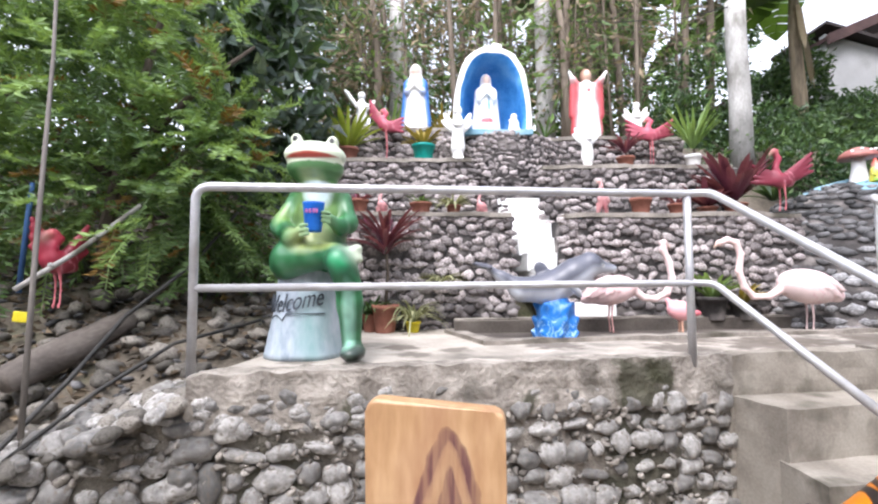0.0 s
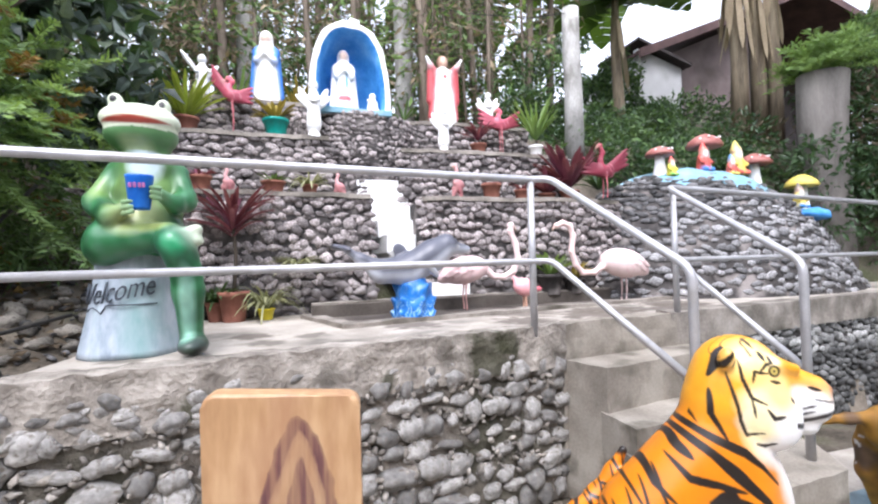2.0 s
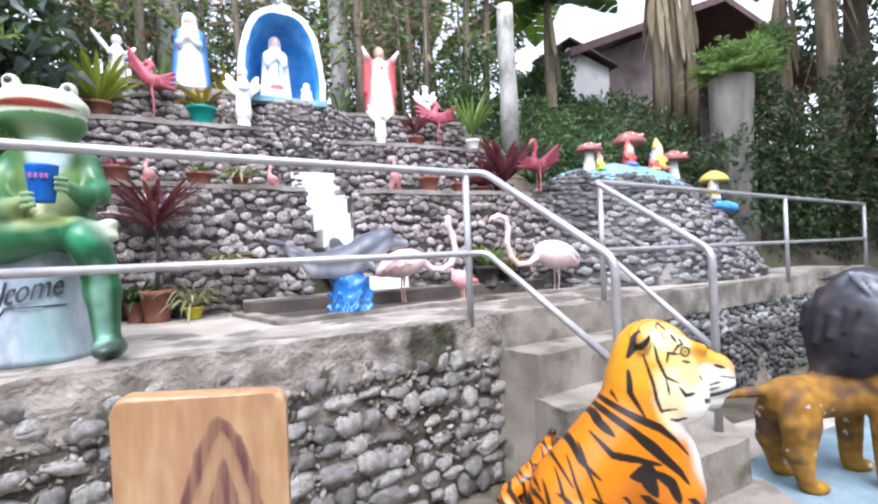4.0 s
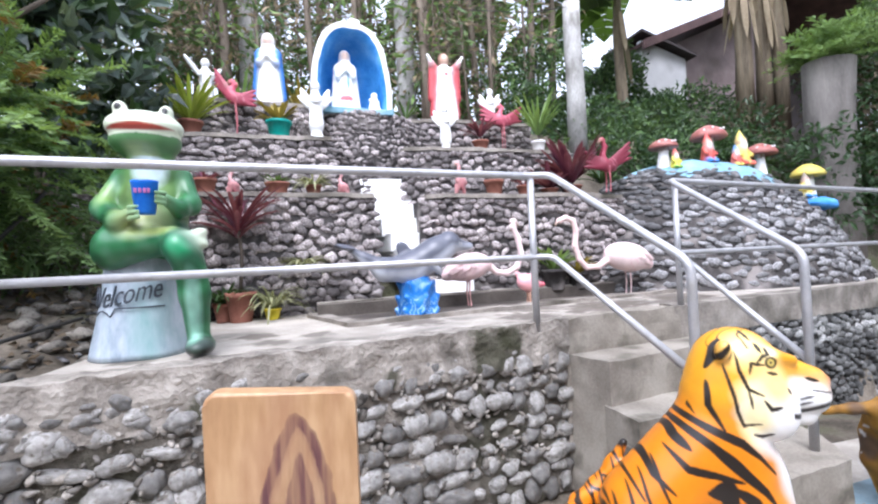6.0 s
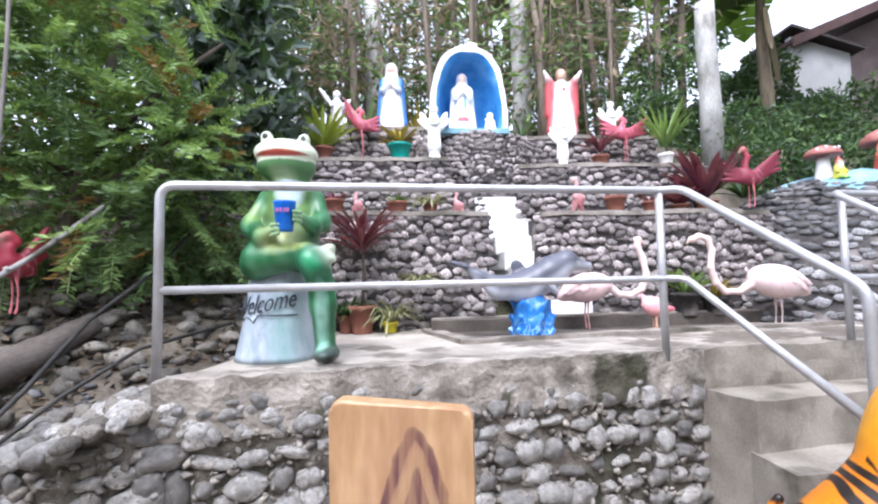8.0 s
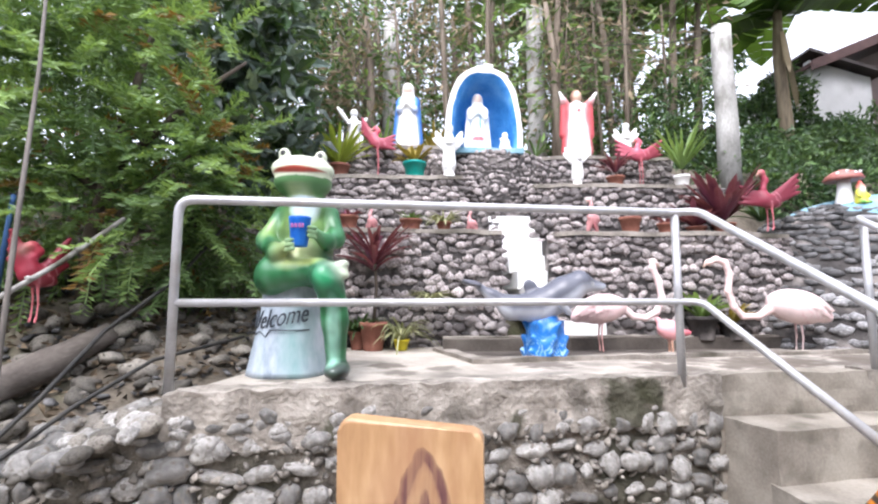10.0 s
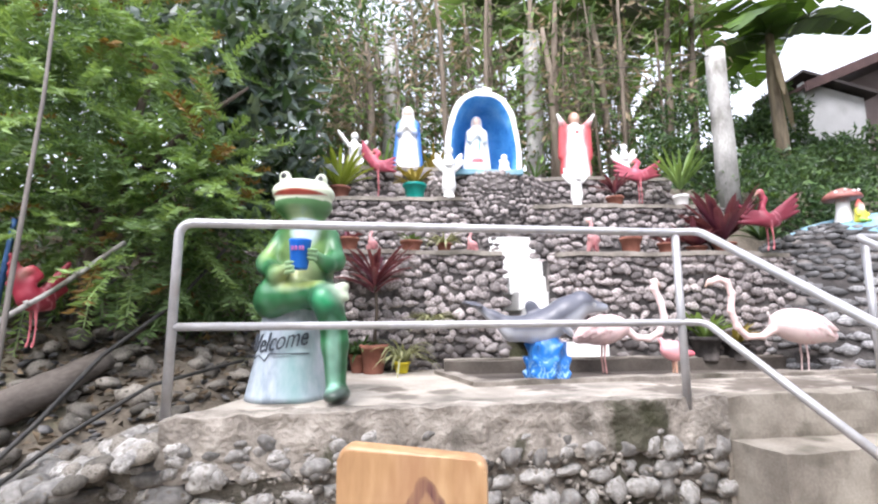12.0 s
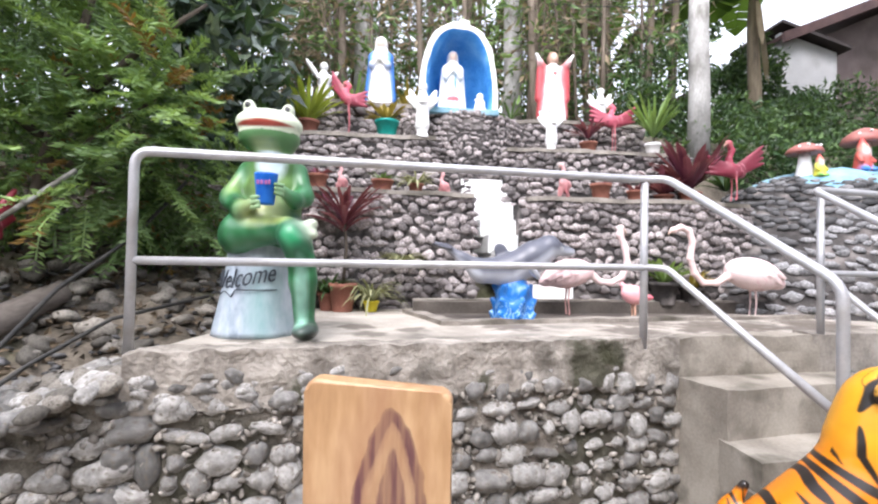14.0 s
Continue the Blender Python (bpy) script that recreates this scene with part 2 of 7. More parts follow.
def box(c, size, rot=(0, 0, 0), bevel=0.0):
    return bm_box(bmesh.new(), c, size, rot, bevel)


def prism(poly, z0, z1):
    """An upright solid over a plan outline."""
    bm = bmesh.new()
    low = [bm.verts.new((x, y, z0)) for x, y in poly]
    z1s = z1 if isinstance(z1, (list, tuple)) else [z1] * len(poly)
    high = [bm.verts.new((x, y, z)) for (x, y), z in zip(poly, z1s)]
    n = len(poly)
    bm.faces.new(low[::-1])
    bm.faces.new(high)
    for i in range(n):
        bm.faces.new((low[i], low[(i + 1) % n], high[(i + 1) % n], high[i]))
    return bm


def roughen(bm, cut, amount, seed=0.0, scale=3.0):
    """Cuts long edges and pushes the points about, so that no edge is ruler-straight."""
    for _ in range(6):
        long_edges = [e for e in bm.edges if e.calc_length() > cut]
        if not long_edges:
            break
        bmesh.ops.subdivide_edges(bm, edges=long_edges, cuts=1, use_grid_fill=True)
    bmesh.ops.triangulate(bm, faces=bm.faces[:])
    for v in bm.verts:
        v.co += noise.noise_vector(v.co * scale + Vector((seed, 0, 0))) * amount
    return bm


def tube(points, radii, sides=10, caps=True):
    """Points and faces of a round rod along a bent line."""
    P = [Vector(p) for p in points]
    if not isinstance(radii, (list, tuple)):
        radii = [radii] * len(P)
    V, F = [], []
    up = None
    for i, p in enumerate(P):
        t = (P[min(i + 1, len(P) - 1)] - P[max(i - 1, 0)]).normalized()
        if up is None:
            up = t.orthogonal().normalized()
        up = (up - t * up.dot(t)).normalized()
        side = t.cross(up)
        for k in range(sides):
            a = 2 * math.pi * k / sides
            V.append(p + (up * math.cos(a) + side * math.sin(a)) * radii[i])
    for i in range(len(P) - 1):
        for k in range(sides):
            k2 = (k + 1) % sides
            F.append((i * sides + k, i * sides + k2, (i + 1) * sides + k2, (i + 1) * sides + k))
    if caps:
        F.append(tuple(range(sides))[::-1])
        F.append(tuple((len(P) - 1) * sides + k for k in range(sides)))
    return V, F


def rounded(points, r=0.08, n=5):
    """Rounds the corners of a bent line."""
    P = [Vector(p) for p in points]
    out = [P[0]]
    for a, b, c in zip(P, P[1:], P[2:]):
        u, w = (a - b), (c - b)
        k = min(r, u.length * 0.45, w.length * 0.45)
        s, e = b + u.normalized() * k, b + w.normalized() * k
        for i in range(n + 1):
            t = i / n
            out.append(s * (1 - t) ** 2 + b * 2 * t * (1 - t) + e * t * t)
    return out + [P[-1]]


def rod(name, points, radii, mat, parent=None, label="", sides=10):
    V, F = tube(points, radii, sides)
    return link_mesh(name, V, F, mat, parent, label, True)


def rock_mesh(name, seed, level, mat, flat=0.7, bump=0.3):
    bm = bmesh.new()
    bmesh.ops.create_icosphere(bm, subdivisions=level, radius=0.5)
    for v in bm.verts:
        d = 1 + bump * noise.noise(v.co * 2.4 + Vector((seed * 7.3, seed * 1.7, 0))) + 0.3 * bump * noise.noise(v.co * 5 + Vector((0, seed * 3.1, 0)))
        v.co *= d
        v.co.z *= flat + 0.15 * math.sin(seed * 5.1)
        v.co.y *= 0.85 + 0.12 * math.cos(seed * 2.3)
    me = bpy.data.meshes.new(name)
    bm.to_mesh(me)
    bm.free()
    me.materials.append(mat)
    me.polygons.foreach_set("use_smooth", [True] * len(me.polygons))
    return me


def spread(rng, w, h, size, gap=0.8):
    """Stone places on a face w by h: (x, y, width, height) in staggered, uneven courses."""
    out, y = [], 0.0
    while y < h:
        row = size * (rng.uniform(0.5, 1.1) if size < 0.1 else rng.uniform(0.6, 0.95))
        x = -rng.uniform(0, size)
        while x < w:
            s = size * (rng.uniform(0.5, 1.6) if size < 0.1 else rng.uniform(0.6, 1.35))
            out.append((x + s / 2, min(h - 0.02, y + row / 2 + rng.uniform(-0.2, 0.2) * row * (1.8 if size < 0.12 else 1)), s, row * rng.uniform(0.8, 1.15)))
            x += s * gap * rng.uniform(1.0, 1.15)
        y += row * gap
    return out


def stones_on(parent, places, meshes, mat, limit=300, stuff_name="small_stones", proud=0.35, tilt=0.55):
    """places: (point, normal, width, height). The first ones become stones of their own, the rest one joined part."""
    rng = random.Random(len(places) * 13 + 5)
    V, F = [], []
    for i, (p, n, w, h) in enumerate(places):
        n = Vector(n).normalized()
        x = Vector((0, 0, 1)).cross(n)
        x = x.normalized() if x.length > 0.05 else Vector((1, 0, 0))
        y = n.cross(x)
        a = rng.uniform(-tilt, tilt) if rng.random() < 0.85 else rng.uniform(-2.2 * tilt, 2.2 * tilt)
        x, y = x * math.cos(a) + y * math.sin(a), y * math.cos(a) - x * math.sin(a)
        d = min(w, h) * rng.uniform(0.8, 1.1)
        m = Matrix(((x.x * w, y.x * h, n.x * d, p[0]), (x.y * w, y.y * h, n.y * d, p[1]), (x.z * w, y.z * h, n.z * d, p[2]), (0, 0, 0, 1)))
        m = Matrix.Translation(n * d * (proud - 0.5) * 0.5) @ m
        if rng.random() < 0.5:
            m = m @ Matrix.Rotation(math.pi, 4, "Z")
        me = meshes[rng.randrange(len(meshes))]
        if i < limit:
            ob = new("stone", me)
            ob.parent = parent
            ob.matrix_basis = parent.matrix_world.inverted() @ m if parent.type == "EMPTY" else m
        else:
            k = len(V)
            V += [m @ v.co for v in me.vertices]
            F += [tuple(k + j for j in f.vertices) for f in me.polygons]
    if F:
        tagged(link_mesh(stuff_name, V, F, mat, parent, "", True), kind="stuff")


def leaves(rng, centres, normals, length, width, fold=0.25):
    """Folded pointed leaves: a fan of two halves with a bent tip each. Arrays of n x 3."""
    n = len(centres)
    d = normals / np.linalg.norm(normals, axis=1, keepdims=True)
    r = rng.normal(size=(n, 3))
    s = np.cross(d, r)
    s /= np.linalg.norm(s, axis=1, keepdims=True) + 1e-9
    u = np.cross(s, d)
    L = (length * rng.uniform(0.6, 1.25, n))[:, None]
    W = (width * rng.uniform(0.7, 1.2, n))[:, None]
    base = centres
    mid1 = centres + d * L * 0.45 + s * W * 0.5 + u * W * fold
    mid2 = centres + d * L * 0.45 - s * W * 0.5 + u * W * fold
    tip = centres + d * L - u * L * 0.15
    spine = centres + d * L * 0.5
    V = np.stack([base, mid1, tip, mid2, spine], 1).reshape(-1, 3)
    k = np.arange(n) * 5
    F = np.concatenate([np.stack([k, k + 1, k + 4], 1), np.stack([k + 1, k + 2, k + 4], 1), np.stack([k + 4, k + 2, k + 3], 1), np.stack([k, k + 4, k + 3], 1)])
    return V, F


def crown(name, blobs, count, length, width, mat, parent=None, seed=1, droop=0.3, shell=0.5):
    """A crown of many small leaves filling uneven blobs (x, y, z, rx, ry, rz)."""
    rng = np.random.default_rng(seed)
    B = np.array(blobs, float)
    vol = np.prod(B[:, 3:], axis=1) ** 0.7
    which = rng.choice(len(B), count, p=vol / vol.sum())
    dirs = rng.normal(size=(count, 3))
    dirs /= np.linalg.norm(dirs, axis=1, keepdims=True)
    rad = shell + (1 - shell) * rng.uniform(0, 1, count) ** 0.6
    ripple = 1 + 0.25 * np.sin(dirs[:, 0] * 7 + which) * np.cos(dirs[:, 2] * 6 + which * 2)
    c = B[which, :3] + dirs * B[which, 3:] * (rad * ripple)[:, None]
    nrm = dirs * 0.6 + rng.normal(size=(count, 3)) * 0.6
    nrm[:, 2] -= droop
    V, F = leaves(rng, c, nrm, length, width)
    return link_mesh(name, V, F, mat, parent)


def sprays(name, roots, tips, mat, leaflets=16, length=0.09, width=0.03, sag=0.25, seed=1, parent=None, stem=0.004):
    """Feathery fronds: curved ribs with leaflets on both sides."""
    rng = np.random.default_rng(seed)
    roots, tips = np.asarray(roots, float), np.asarray(tips, float)
    cs, ns, V2, F2 = [], [], [], []
    for a, b in zip(roots, tips):
        t = np.linspace(0.15, 1, leaflets)[:, None]
        span = np.linalg.norm(b - a)
        p = a + (b - a) * t
        p[:, 2] -= (t[:, 0] ** 2) * sag * span
        axis = (b - a) / span
        side = np.cross(axis, (0, 0, 1.0))
        side /= np.linalg.norm(side) + 1e-9
        for sg in (-1, 1):
            cs.append(p)
            ns.append(axis * 0.55 + side * sg + rng.normal(size=(leaflets, 3)) * 0.22)
        k = len(V2)
        for q in p[::3]:
            V2 += [q + side * stem, q - side * stem]
        F2 += [(k + 2 * i, k + 2 * i + 1, k + 2 * i + 3, k + 2 * i + 2) for i in range(len(p[::3]) - 1)]
    V, F = leaves(rng, np.concatenate(cs), np.concatenate(ns), length, width)
    F = [tuple(f) for f in F] + [tuple(len(V) + i for i in f) for f in F2]
    return link_mesh(name, list(V) + V2, F, mat, parent)


def blade_leaf(root, tip, width, sag, n=7, crease=0.2):
    """One long strap leaf, bent under its weight: points and faces."""
    root, tip = Vector(root), Vector(tip)
    d = tip - root
    side = d.cross(Vector((0, 0, 1)))
    side = side.normalized() if side.length > 1e-4 else Vector((1, 0, 0))
    V, F = [], []
    for i in range(n + 1):
        t = i / n
        p = root + d * t - Vector((0, 0, sag * d.length * t * t))
        w = width * (0.35 + 1.3 * t) * (1 - t) ** 0.6 if t < 1 else 0.0
        w = max(w, 0.001)
        V += [p + side * w / 2 + Vector((0, 0, crease * w)), p, p - side * w / 2 + Vector((0, 0, crease * w))]
    for i in range(n):
        k = i * 3
        F += [(k, k + 1, k + 4, k + 3), (k + 1, k + 2, k + 5, k + 4)]
    return V, F


def joined(items):
    V, F = [], []
    for v, f in items:
        k = len(V)
        V += list(v)
        F += [tuple(k + i for i in q) for q in f]
    return V, F


def lathe(profile, sides=20, centre=(0, 0, 0)):
    V, F = [], []
    for r, z in profile:
        for k in range(sides):
            a = 2 * math.pi * k / sides
            V.append((centre[0] + r * math.cos(a), centre[1] + r * math.sin(a), centre[2] + z))
    for i in range(len(profile) - 1):
        for k in range(sides):
            k2 = (k + 1) % sides
            F.append((i * sides + k, i * sides + k2, (i + 1) * sides + k2, (i + 1) * sides + k))
    F.append(tuple(range(sides))[::-1])
    F.append(tuple((len(profile) - 1) * sides + k for k in range(sides)))
    return V, F



for spot, rad in (((1.05, 3.75, 1.08), 0.35), ((1.7, 3.45, 1.08), 0.4), ((2.2, 3.05, 1.08), 0.45), ((3.1, 3.15, 1.08), 0.45), ((2.4, 3.3, 1.08), 0.4), ((3.2, 3.5, 1.08), 0.4), ((0.75, 3.1, 1.08), 0.25), ((1.5, 2.95, 1.08), 0.28), ((-0.25, 3.05, 1.08), 0.16)):
    add_patch(PALE_CONCRETE, spot, rad, (0.115, 0.096, 0.078), 0.85)

# ---- ground, terrace, walls ----
BLOCKER_WALL = material("blocker_render", [(0.13, 0.12, 0.105), (0.21, 0.195, 0.175)], 0.9, 1.5, 40, 0.2)
T = 1.08          # terrace floor
EDGE = [(-1.10, 2.10), (0.2, 2.40), (1.41, 2.62), (2.55, 2.78), (5.6, 3.25), (8.5, 3.75)]


def ease(a, b, x):
    t = min(1.0, max(0.0, (x - a) / (b - a)))
    return t * t * (3 - 2 * t)


def edge_y(x):
    for (xa, ya), (xb, yb) in zip(EDGE, EDGE[1:]):
        if x <= xb:
            return ya + (yb - ya) * (x - xa) / (xb - xa)
    return EDGE[-1][1]


def hill(x, y):
    """Height of the natural ground."""
    left = 1 - ease(-1.28, -0.84, x)
    right = ease(6.0, 8.0, x)
    back = 1.0 + 2.2 * ease(4.4, 6.1, y) + 0.2 * max(0, y - 6) - 0.12 * max(0, y - 14)
    if y > 40:
        back = 1.0 + 2.2 + 0.2 * 34 - 0.12 * 26
    flat = 0.0 if y < edge_y(x) + 0.15 else back
    bank = 0.75 * ease(1.85, 2.4, y) + 0.34 * max(0, min(y, 6.0) - 2.0) + 0.25 * max(0, min(-x - 1.2, 4)) * ease(1.5, 3.5, y) + 0.3 * max(0, min(y, 14) - 6)
    far = ease(6, 12, abs(x) - 4)
    z = flat * (1 - left) + max(bank, flat if y > 6 else 0) * left
    z = z * (1 - right) + right * (0.2 * ease(2, 4, y) + back * ease(3.5, 5, y))
    return z


def ground_sheet():
    xs = [-300, -120, -60, -30, -18, -12, -9] + [-7 + 0.2 * i for i in range(86)] + [11, 13, 16, 20, 30, 60, 120, 300]
    ys = [-300, -100, -40, -15, -6, -2, 0] + [0.5 + 0.15 * i for i in range(64)] + [11, 12.5, 14, 17, 20, 25, 30, 45, 80, 150, 300, 500]
    V, F = [], []
    for y in ys:
        for x in xs:
            near = 1 if abs(x) < 12 and 1.9 < y < 15 else 0
            rough = 0.05 * noise.noise(Vector((x * 2.2, y * 2.2, 0))) * near * (1 if (x < -1.0 or y > 6) else 0.05)
            V.append((x, y, hill(x, y) + rough - 0.01))
    w = len(xs)
    F = [(j * w + i, j * w + i + 1, (j + 1) * w + i + 1, (j + 1) * w + i) for j in range(len(ys) - 1) for i in range(w - 1)]
    return tagged(link_mesh("ground", V, F, SOIL, smooth=True), "dark moist soil bank with moss and loose stones", "ground", kind="structure")


ground = ground_sheet()

yard = tagged(part("yard_pavement", prism([(-6, -6), (8.5, -6), (8.5, 2.6), (2.6, 2.6), (1.5, 2.4), (-1.6, 1.9), (-6, 1.0)], -0.1, 0.012), PALE_CONCRETE), "pale poured concrete yard floor", "pavement", kind="structure")

# unseen plain walls, added behind and beside the viewer to block low sky light
for nm, c, size in (("wall_yard_back", (3, -3.6, 2.4), (20, 0.2, 4.8)), ("wall_yard_west", (-6.9, -1.0, 2.4), (0.2, 5.0, 4.8)), ("wall_yard_east", (13.0, -0.4, 2.4), (0.2, 6.2, 4.8))):
    tagged(part(nm, box(c, size), BLOCKER_WALL), "plain brown-grey wall, added out of view to block low sky light", "wall", kind="structure")

# terrace slab with a worn front lip
terrace_poly = [(x, y + 0.05) for x, y in EDGE] + [ (8.5, 5.2), (3, 5.2), (-0.8, 5.2), (-0.95, 3.4), (-1.02, 2.7)]
terrace = tagged(part("terrace_floor", roughen(prism(terrace_poly, T - 0.12, T), 0.35, 0.006, 3.0), PALE_CONCRETE), "pale worn concrete terrace floor with damp stains", "terrace", kind="structure")


def offset_edge(pts, d):
    return [(x, y + d) for x, y in pts]


def retaining_wall(name, a, b, z0, z1, thick, mat):
    """A wall below the edge line from a to b, leaning a little, with a rough face."""
    ax, ay = a
    bx, by = b
    bm = bmesh.new()
    poly = [(ax, ay), (bx, by), (bx, by + thick), (ax, ay + thick)]
    bm = prism(poly, z0, z1)
    return part(name, roughen(bm, 0.07, 0.028, ax, 9.0), mat)


front_wall = tagged(retaining_wall("wall_front", (-1.12, 2.14), (1.63, 2.69), 0.0, T - 0.125, 0.35, MORTAR), "river-stone retaining wall set in rough grey mortar", "wall", kind="structure")
end_wall = tagged(part("wall_end", roughen(prism([(-2.5, 1.86), (-1.10, 2.145), (-1.10, 2.6), (-2.5, 2.4)], 0.0, [0.45, T - 0.10, T - 0.05, 0.8]), 0.07, 0.03, 3.3, 7.0), MORTAR), "crumbling end of the stone wall sinking into the bank", "wall", kind="structure")
coping = tagged(part("wall_coping", roughen(prism([(-1.12, 2.105), (0.2, 2.385), (1.41, 2.605), (1.61, 2.635), (1.61, 2.77), (0.2, 2.52), (-1.12, 2.26)], T - 0.25, T + 0.012), 0.03, 0.014, 9.0, 13.0), ROUGH_BAND), "cracked grey concrete band along the terrace edge", "coping", kind="structure")
right_wall = tagged(retaining_wall("wall_right", (2.58, 2.84), (8.5, 3.80), 0.0, T - 0.125, 0.35, DARK_MORTAR), "grey river-stone retaining wall beyond the steps", "wall", kind="structure")
right_band = tagged(part("wall_coping", roughen(prism([(2.58, 2.79), (8.5, 3.75), (8.5, 3.92), (2.58, 2.96)], T - 0.22, T + 0.012), 0.1, 0.014, 4.0, 6.0), CONCRETE), "grey concrete band over the stone wall", "coping", kind="structure")

# ---- steps down from the terrace ----
STEP_X0, STEP_X1 = 1.57, 2.56


STEP_CONCRETE = material("step_concrete", [(0.165, 0.144, 0.117), (0.25, 0.224, 0.187), (0.34, 0.31, 0.263)], 0.9, 3.0, 70, 0.35, stain=(0.12, 0.108, 0.085), stain_scale=4.5)


def front_steps():
    st = thing("concrete_steps", "bare grey concrete steps down from the terrace", "steps", (0, 0, 0), kind="structure")
    polys = [(0.862, [(1.70, 2.356), (2.80, 2.58), (2.80, 2.95), (1.615, 2.74), (1.63, 2.65)]), (0.607, [(1.675, 2.09), (2.74, 2.25), (2.74, 2.62), (1.69, 2.45)]), (0.455, [(1.66, 1.58), (2.52, 1.655), (2.72, 1.95), (2.72, 2.3), (1.665, 2.2)])]
    for i, (z, poly) in enumerate(polys):
        part("step", roughen(prism(poly, 0.0, z), 0.05, 0.008, 3.0 * i, 9.0), STEP_CONCRETE, st)
    part("landing", roughen(prism([(1.0, 0.75), (2.25, 0.75), (2.62, 1.68), (1.0, 1.66)], 0.0, 0.22), 0.15, 0.008, 8.0), STEP_CONCRETE, st, "pale concrete landing")
    part("riser", roughen(prism([(1.60, 2.655), (2.62, 2.80), (2.62, 2.94), (1.60, 2.76)], 0.3, T + 0.008), 0.05, 0.014, 2.0, 9.0), STEP_CONCRETE, st)
    return st


front_steps()

# ---- stepped stone tiers ----
TIERS = [  # name, front line, top heights, z0, depth
    ("tier_wall", [(-1.55, 4.05), (-0.6, 4.18), (0.3, 4.25), (0.66, 4.28)], 2.09, T - 0.05, 0.75),
    ("tier_wall", [(1.13, 4.24), (1.7, 4.2), (2.5, 4.15), (3.3, 4.3)], 2.07, T - 0.05, 0.75),
    ("tier_wall", [(-1.6, 4.75), (-0.6, 4.8), (0.35, 4.85)], 2.74, 1.9, 0.7),
    ("tier_wall", [(1.08, 4.85), (1.9, 4.8), (3.05, 4.85)], 2.66, 1.9, 0.7),
    ("tier_wall", [(-1.3, 5.35), (-0.5, 5.4), (0.2, 5.45)], 3.26, 2.5, 1.2),
    ("tier_wall", [(1.2, 5.45), (2.0, 5.4), (2.85, 5.45)], 3.14, 2.5, 1.2),
]


def lerp_line(line, t):
    seg = [math.dist(a, b) for a, b in zip(line, line[1:])]
    d = t * sum(seg)
    for (a, b), s in zip(zip(line, line[1:]), seg):
        if d <= s + 1e-6:
            k = d / s
            return (a[0] + (b[0] - a[0]) * k, a[1] + (b[1] - a[1]) * k), Vector((b[1] - a[1], -(b[0] - a[0]), 0)).normalized()
        d -= s
    return line[-1], Vector((0, -1, 0))


BANK_STONE = material("mossy_bank_stone", [(0.06, 0.054, 0.046), (0.17, 0.154, 0.132), (0.34, 0.318, 0.285)], 0.8, 6, 80, 0.4, objrand=0.6, stain=(0.05, 0.045, 0.03), stain_scale=6)
BANK_ROCKS = [rock_mesh("bank_stone", i + 80, 2, BANK_STONE, 0.7, 0.55) for i in range(8)]
FRONT_ROCKS = [rock_mesh("river_stone", i, 3, STONE, 0.8, 0.38) for i in range(10)]
SMALL_ROCKS = [rock_mesh("small_stone", i + 20, 2, SMALL_STONE, 0.75, 0.65) for i in range(10)]
DARK_STONE = material("dark_wall_stone", [(0.05, 0.05, 0.048), (0.12, 0.12, 0.115), (0.23, 0.23, 0.22)], 0.7, 6, 80, 0.2, island=0.6, objrand=0.6)
DARK_ROCKS = [rock_mesh("dark_stone", i + 60, 2, DARK_STONE, 0.75) for i in range(8)]
GREY_ROCKS = [rock_mesh("mound_stone", i + 40, 1, GREY_STONE, 0.7, 0.6) for i in range(8)]


def tier(name, line, top, z0, depth, seed, size=0.105):
    back_line = [(x, y + depth) for x, y in line[::-1]]
    wall = part(name, roughen(prism(line + back_line, z0, top), 0.3, 0.02, seed), DARK_MORTAR)
    tagged(wall, "dark river-pebble terrace wall with a mortar ledge", "stone wall", kind="structure")
    length = sum(math.dist(a, b) for a, b in zip(line, line[1:]))
    rng = random.Random(seed)
    places = []
    for x, y, w, h in spread(rng, length, top - z0, size, 0.86):
        (px, py), n = lerp_line(line, min(1, max(0, x / length)))
        places.append(((px, py, z0 + y), n + Vector((0, 0, 0.15)), w * rng.uniform(0.95, 1.25), h * rng.uniform(0.85, 1.25)))
    places.sort(key=lambda p: -p[0][2])
    stones_on(wall, places, SMALL_ROCKS, SMALL_STONE, 300, tilt=0.38, proud=0.42)
    ledge = [(x, y - 0.035) for x, y in line] + [(x, y + 0.22) for x, y in line[::-1]]
    part("ledge", roughen(prism(ledge, top - 0.005, top + 0.035), 0.12, 0.016, seed + 0.5, 6), CONCRETE, wall, "pale cement ledge")
    return wall


for i, (n, line, top, z0, depth) in enumerate(TIERS):
    tier(n, line, top, z0, depth, i + 3)


